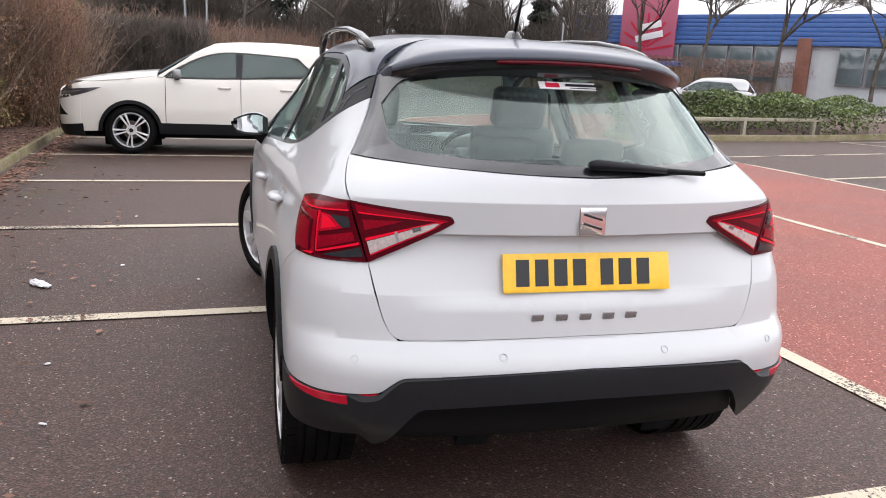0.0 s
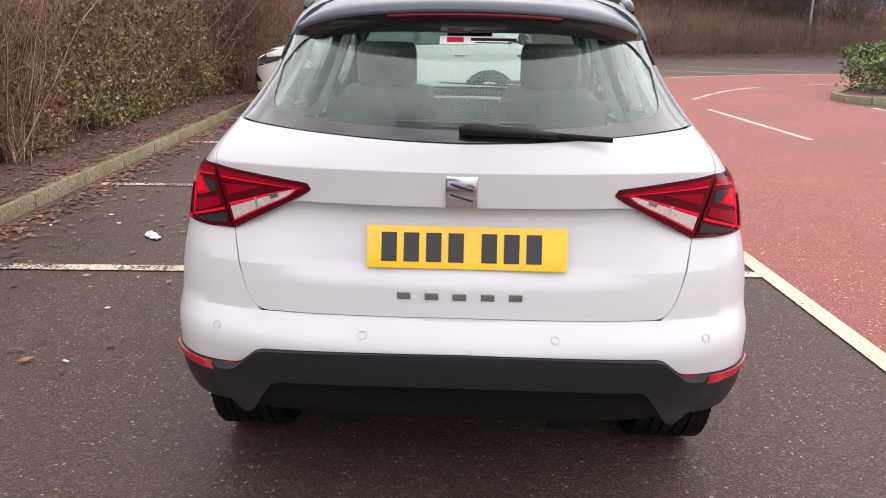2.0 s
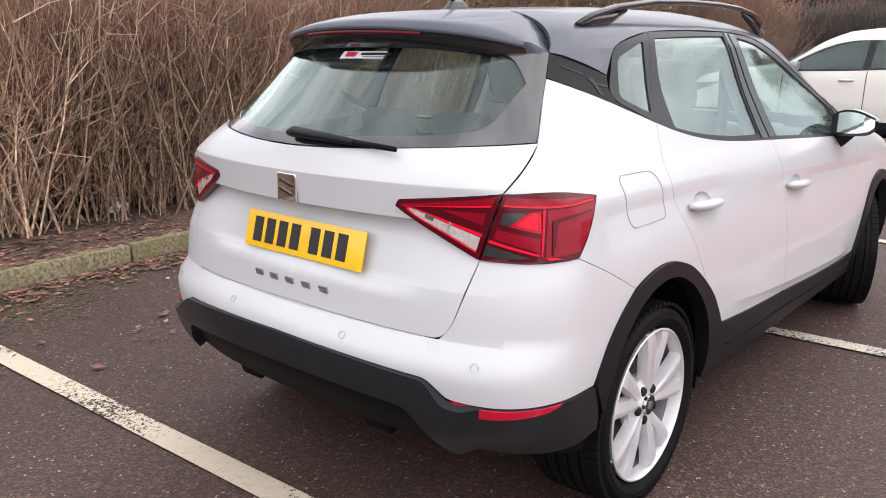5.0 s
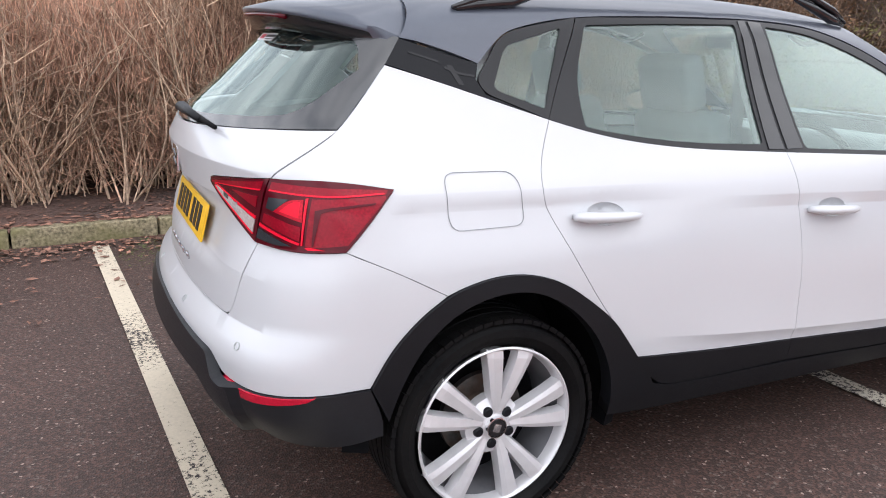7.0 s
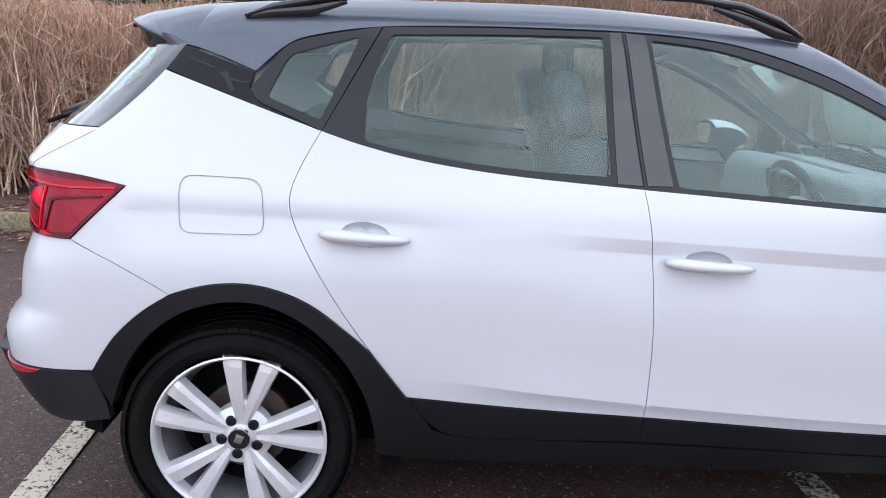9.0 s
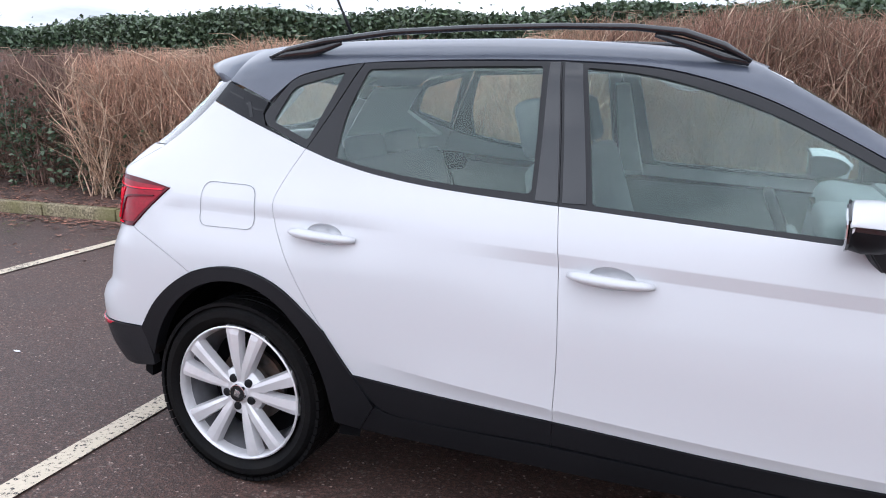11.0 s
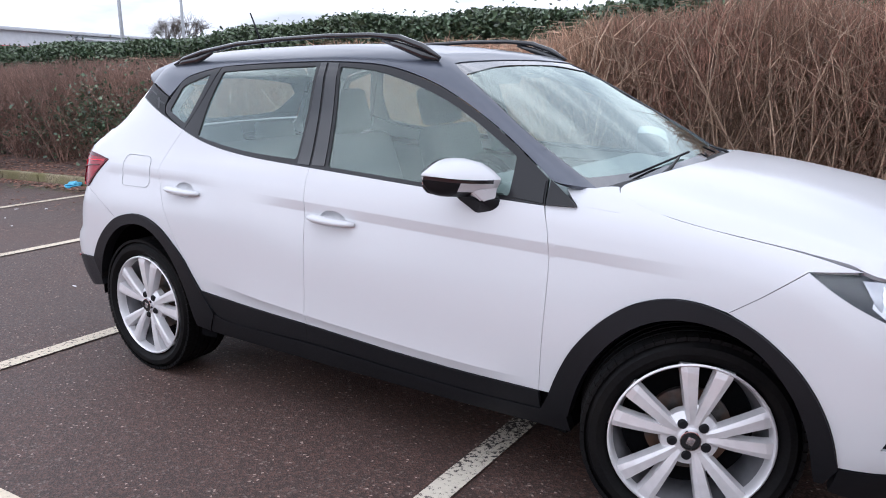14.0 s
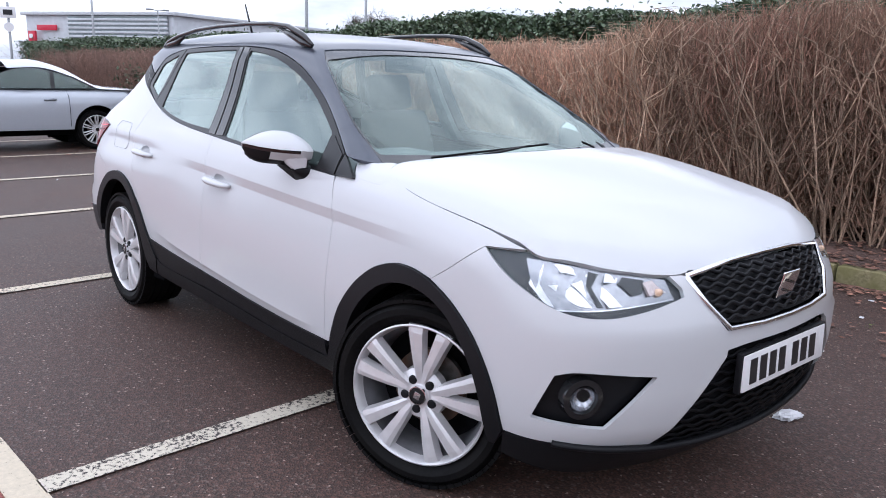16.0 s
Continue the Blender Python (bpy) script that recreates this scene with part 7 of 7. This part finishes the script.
far_twigs("thicket", 46000, lambda r, n: np.stack([r.uniform(17.5, 21, n), r.uniform(1.6, 7.5, n), r.rand(n) ** .8], 1) * (1, 1, 2.05), .42, .008, "bark", "dark brown thicket at the end of the bays", 34)
t = np.linspace(0, 1, 40)
bx, by = bank_line(t)
V, F = [], []
for a, b in zip(bx, by):
    V += [(a - .4, b, -.02), (a + 1.0, b - .2, .25), (a + 4, b - .8, .9), (a + 9, b - 2, 1.3), (a + 60, b - 8, 1.6)]
F = [(i * 5 + k, i * 5 + k + 1, i * 5 + k + 6, i * 5 + k + 5) for i in range(39) for k in range(4)]
tagged(part("bank", mesh_of("bank", V, F), "soil", None), "leaf-strewn bank at the edge of the car park", "bank", kind="structure")
far_twigs("bank_shrubs", 70000, bank(6, 1.35), .55, .009, "grey_twig", "dense red-brown bare shrubs on the far bank", 31)
def wood(r, n):
    az = np.radians(r.uniform(-26, 20, n))
    d = r.uniform(52, 66, n)
    h = 5.0 + 1.6 * np.sin(az * 23) + 1.2 * np.sin(az * 61 + 2)
    return np.stack([-2.7 + d * np.cos(az), .9 + d * np.sin(az), .8 + h * r.rand(n) ** .8], 1)


far_twigs("woodland", 36000, wood, 1.7, .017, "bark", "belt of bare grey-brown woodland behind the car park", 36)
far_twigs("bank_undergrowth", 26000, bank(10, 1.2), .7, .012, "red_twig", "dry undergrowth on the far bank", 32)
leaf_bank("beech_hedge", 26000, .10, "litter", "russet beech hedge on the far bank", lambda r, n: np.stack([46 + r.rand(n) * 2, -6 - 60 * r.rand(n), 2.0 + r.rand(n) * 1.1], 1), 33)


def tree(name, at, height, seed, label, crown="bare", spread=.45):
    """A tapered trunk with forking limbs; evergreen crowns get needle clumps."""
    r = np.random.RandomState(seed)
    root = thing(name, label, "tree", "far trees", at=pose(*at))
    A, B, R0, R1, tips = [], [], [], [], []

    def grow(p, v, L, rad, level):
        for j in range(3):
            q = p + v * L / 3
            A.append(p); B.append(q); R0.append(rad * (1 - j * .12)); R1.append(rad * (1 - (j + 1) * .12))
            p = q
            v = v + r.normal(0, .07, 3)
            v /= np.linalg.norm(v)
        if level == 0:
            tips.append(p)
            return
        for _ in range(4 if level > 2 else 3):
            w = v + r.normal(0, spread, 3)
            w[2] = abs(w[2]) * .8 + .25
            w /= np.linalg.norm(w)
            grow(p, w, L * r.uniform(.55, .78), rad * .58, level - 1)
    grow(np.zeros(3), np.array([0, 0, 1.]), height * .34, height * .017, 5 if crown == "bare" else 3)
    A, B = np.array(A), np.array(B)
    R0, R1 = np.maximum(np.array(R0), .013), np.maximum(np.array(R1), .010)
    k = R0 > height * .006
    V, F = prisms(A[k], B[k], np.array(R0)[k], np.array(R1)[k])
    part("trunk", mesh_big("trunk", V, F), "bark", root)
    if crown == "bare":
        ends = np.repeat(np.array(tips), 7 if height > 6.5 else 1, 0)
        w = r.normal(0, 1, ends.shape)
        w[:, 2] = w[:, 2] * .6 + .5
        w *= (height * r.uniform(.05, .11, (len(w), 1))) / np.linalg.norm(w, axis=1, keepdims=True)
        V, F = prisms(np.concatenate([A[~k], ends]), np.concatenate([B[~k], ends + w]), np.concatenate([R0[~k], np.full(len(ends), .009)]), np.concatenate([R1[~k], np.full(len(ends), .005)]))
        part("crown", mesh_big("crown", V, F), "bark", root)
    else:
        n = 5200
        z = r.rand(n) ** .8
        rad = (1 - z) ** .7 * height * .26 * (.55 + .45 * r.rand(n)) * (1 + .25 * np.sin(z * 40 + r.rand()))
        a = r.rand(n) * 6.283
        V, F = leaves(np.stack([np.cos(a) * rad, np.sin(a) * rad, height * (.12 + .90 * z)], 1), .42, r)
        part("crown", mesh_big("crown", V, F), "pine", root)
    return root


def polar(az, dist):
    return (-2.7 + dist * math.cos(radians(az)), .9 + dist * math.sin(radians(az)))


for i, (az, d, h, kind) in enumerate(((13.5, 42, 7, "pine"), (6.2, 55, 8, "pine"), (4.6, 58, 9, "pine"), (2.6, 50, 8, "bare"), (1.2, 62, 9, "pine"), (-.8, 40, 8, "bare"), (-3.0, 60, 9, "pine"), (-4.6, 45, 8, "bare"), (-6.8, 42, 8.5, "bare"), (-8.6, 58, 8, "pine"),
                                      (-10.5, 48, 8, "bare"), (-12.8, 60, 8.5, "pine"), (-14.5, 45, 8, "bare"), (-17, 60, 7, "pine"), (-19, 48, 7.5, "bare"), (-21.5, 58, 6.5, "pine"), (-23.6, 46, 8, "bare"), (-28.3, 44, 8.5, "bare"), (-32.2, 42, 7.5, "bare"),
                                      (-37.2, 42, 8, "bare"), (-43, 46, 8, "bare"), (9, 60, 8, "pine"), (11, 46, 6, "bare"), (16.5, 40, 7, "pine"))):
    x, y = polar(az, d)
    tree("conifer_tree" if kind == "pine" else "bare_tree", (x, y, .8), h, 40 + i, "dark conifer in the belt of trees" if kind == "pine" else "leafless broad tree in the belt of trees", kind)
x, y = 4.4 + 60 * math.cos(radians(144.4)), -2.3 + 60 * math.sin(radians(144.4))
tree("bare_tree", (x, y, 0), 6.2, 90, "slim leafless tree beyond the hedge", "bare", .3)


# ---- buildings ----
def building(name, label, a, b, depth, height, base=0.0):
    """A shed with its long face from a to b; returns the thing and its frame (along, out, up)."""
    a, b = Vector((*a, base)), Vector((*b, base))
    d = b - a
    L = d.length
    root = thing(name, label, "building", at=Matrix.Translation(a) @ pose(0, 0, 0, 0, 0, math.degrees(math.atan2(d.y, d.x))))
    return root, L


# showroom with louvred and plain pale cladding
sr, L = building("showroom_building", "pale grey showroom with louvred cladding and red signs", (-74, 30), (-90, 20.5), 25, 6.6)
part("wall", rbox("wall", (L, 20, 6.4), (L / 2, -10.2, 3.2), .05), "cladding", sr)
part("roof", rbox("roof", (L + .8, 20.8, .35), (L / 2, -10.2, 6.55), .08), "cladding", sr)
for k in range(9):
    part("louvre", rbox("louvre", (L * .66, .25, .22), (L * .36, .05, 2.6 + k * .42), .04), "cladding", sr)
    # dark strip put in as the shade between two louvres
    part("shadow_gap", rbox("shadow_gap", (L * .66, .1, .22), (L * .36, .02, 2.8 + k * .42), 0), "dark_window", sr)
for x, w in ((L * .86, 2.6),):
    sg = part("sign", rbox("sign", (w, .12, .55), (x - .4, .1, 5.1), .02), "sign_red", sr)
part("totem_sign", rbox("totem_sign", (.9, .3, 1.3), (L * .93, .4, 4.1), .05), "sign_red", sr)
part("totem_mark", rbox("totem_mark", (.45, .05, .45), (L * .93, .6, 4.2), .02), "white_plate", sr)
sr2, L2 = building("showroom_wing_building", "pale grey showroom wing with louvres and a red sign", (-88, 62), (-74.2, 30.2), 20, 6.6)
part("wall", rbox("wall", (L2, 16, 6.4), (L2 / 2, -8.2, 3.2), .05), "cladding", sr2)
part("roof", rbox("roof", (L2 + .8, 16.8, .35), (L2 / 2, -8.2, 6.55), .08), "cladding", sr2)
for k in range(9):
    part("louvre", rbox("louvre", (L2 * .42, .25, .22), (L2 * .26, .05, 2.6 + k * .42), .04), "cladding", sr2)
    # the wing's louvres get the same added strips of shade
    part("shadow_gap", rbox("shadow_gap", (L2 * .42, .1, .22), (L2 * .26, .02, 2.8 + k * .42), 0), "dark_window", sr2)
for k in range(5):
    part("sign_bar", rbox("sign_bar", (1.0, .12, 1.0), (L2 * .66 + k * 1.25, .12, 4.4), .02), "sign_red", sr2)
part("sign_mark", rbox("sign_mark", (1.2, .12, 1.1), (L2 * .66 - 1.6, .12, 4.4), .02), "steel", sr2)

# store with a blue metal roof
st, L3 = building("store_building", "long store with blue metal fascia, windows and a pink banner", polar(-24.0, 70), polar(-46, 62), 30, 7)
part("wall", rbox("wall", (L3, 24, 5.6), (L3 / 2, 12.2, 2.8), .05), "cladding", st)
for k in range(7):
    part("fascia_panel", rbox("fascia_panel", (L3 + 1, 24.6, .30), (L3 / 2, 12.0 + k * .06, 4.45 + k * .32), .04), "blue_clad", st)
part("pier", rbox("pier", (1.0, .6, 5), (1.4, -.2, 2.5), .03), "brick", st)
part("pier", rbox("pier", (.9, .6, 4.8), (L3 * .70, -.2, 2.4), .03), "brick", st)
for i in range(14):
    x = 2.6 + i * 1.9
    if x > L3 - 2 or abs(x - L3 * .70) < 1.5:
        continue
    w = part("window", rbox("window", (1.7, .2, 2.6), (x, -.05, 2.9), .03), "steel", st)
    part("pane", rbox("pane", (1.55, .06, 2.4), (x, -.17, 2.9), .01), "dark_window", w)
part("banner", rbox("banner", (4.6, .2, 4.6), (6.6, -.5, 5.4), .03), "banner", st)
for k in range(9):
    a = math.pi * (k + .5) / 9
    part("banner_ray", rbox("banner_ray", (2.2, .02, .16), (6.6 + 1.15 * math.cos(a), -.62, 3.6 + 1.9 * math.sin(a)), 0, (0, -math.degrees(a), 0)), "sign_red", st)
for z, w in ((5.6, 1.9), (4.8, 2.3)):
    part("banner_bar", rbox("banner_bar", (w, .04, .5), (6.8, -.66, z), .01, (0, -12, 0)), "white_plate", st)
part("canopy", rbox("canopy", (6.5, 2.2, .35), (6.4, -1.0, 2.7), .05), "blue_clad", st)
part("wing", rbox("wing", (8, 20, 6.8), (L3 + 4.2, 10, 3.4), .05), "blue_clad", st)

gr, L4 = building("green_roofed_building", "distant shed with a green metal roof", polar(11.5, 66), polar(7.6, 66), 12, 5)
part("wall", rbox("wall", (L4, 8, 3.9), (L4 / 2, 4, 1.95), .03), "cladding", gr)
part("roof", rbox("roof", (L4 + .6, 9, 1.1), (L4 / 2, 4, 4.4), .1, (0, 0, 0), 2, (.96, .8)), "green_clad", gr)


# ---- posts and signs ----
def lamp_post(at, h, label, arm=True):
    p = thing("lamp_post", label, "street lamp", "lamp posts", at=pose(*at, 0))
    part("column", tube("column", [(0, 0, 0), (0, 0, h * .3), (0, 0, h)], [.09, .07, .05], 10), "steel", p)
    part("base", rbox("base", (.26, .26, .9), (0, 0, .45), .04), "steel", p)
    if arm:
        for s in (-1, 1):
            part("arm", tube("arm", [(0, 0, h - .05), (0, s * .45, h + .02)], .03, 8), "steel", p)
            part("lantern", rbox("lantern", (.22, .5, .12), (0, s * .62, h + .02), .04), "steel", p)


for az, d, h, arm in ((162.5, 48, 6.5, True), (148.7, 34, 8.5, False), (144.6, 40, 8.5, False), (158.5, 66, 5.6, True)):
    lamp_post((4.4 + d * math.cos(radians(az)), -2.3 + d * math.sin(radians(az))), h, "tall grey lamp post beyond the hedge", arm)
for az, d, h in ((3.0, 44, 8), (1.6, 44, 5.5), (-23.0, 52, 5), (-21.5, 60, 4.5)):
    lamp_post(polar(az, d), h, "tall grey lamp post beyond the bank", False)
sp = thing("road_sign", "white traffic sign plates on a grey post", "sign", at=pose(4.4 + 22 * math.cos(radians(167.3)), -2.3 + 22 * math.sin(radians(167.3)), 0, 0, 0, 70))
part("post", tube("post", [(0, 0, 0), (0, 0, 2.75)], .03, 8), "steel", sp)
part("plate", rbox("plate", (.34, .02, .26), (0, -.04, 2.52), .01), "white_plate", sp)
part("plate_bar", rbox("plate_bar", (.2, .005, .12), (0, -.055, 2.52), 0), "print", sp)
ob = part("round_plate", lathe("round_plate", [(0, -.01), (.11, -.01), (.11, .01), (0, .01)], 28, (0, -.04, 2.18)), "white_plate", sp)

# ---- litter ----
def crumpled(name, label, at, size, material, seed):
    bm = bmesh.new()
    bmesh.ops.create_icosphere(bm, subdivisions=3, radius=1)
    for v in bm.verts:
        n = noise.noise(v.co * 2.3 + Vector((seed, 0, 0))) + .5 * noise.noise(v.co * 6 + Vector((0, seed, 0)))
        v.co = Vector((v.co.x * size[0], v.co.y * size[1], max(v.co.z, -.6) * size[2])) * (1 + .45 * n)
    bmesh.ops.transform(bm, matrix=pose(at[0], at[1], at[2] + size[2] * .5, 0, 0, seed * 40), verts=bm.verts)
    ob = part(name, bm_mesh(name, bm, False), material, None)
    return tagged(ob, label, "litter")


crumpled("paper_scrap", "crumpled white paper on the tarmac", (2.41, 2.12, 0), (.10, .035, .018), "litter_white", 1)
crumpled("plastic_bag", "white plastic bag lying in the bed", (12.6, 4.9, .16), (.22, .14, .07), "litter_white", 2)
crumpled("plastic_bag", "crumpled blue plastic bag by the kerb", (-6.75, 2.68, 0), (.16, .08, .05), "litter_blue", 3)
crumpled("plastic_bag", "pale blue plastic scrap in the leaf litter", (4.7, 4.45, .12), (.08, .05, .04), "litter_blue", 4)
crumpled("foil_scrap", "silvery wrapper among the shrub stems", (.9, 4.2, .14), (.10, .05, .04), "litter_white", 5)
crumpled("foil_scrap", "torn white wrapper on the tarmac", (3.15, .75, 0), (.06, .03, .02), "litter_white", 6)
rr = random.Random(9)
for i in range(26):
    a = kerb_line(rr.uniform(-6, 9), -rr.uniform(.3, 3.2))
    crumpled("paper_scrap", "small pale scrap trodden into the tarmac", (a.x, a.y, 0), (rr.uniform(.008, .022), rr.uniform(.006, .014), .004), "litter_white", 10 + i)
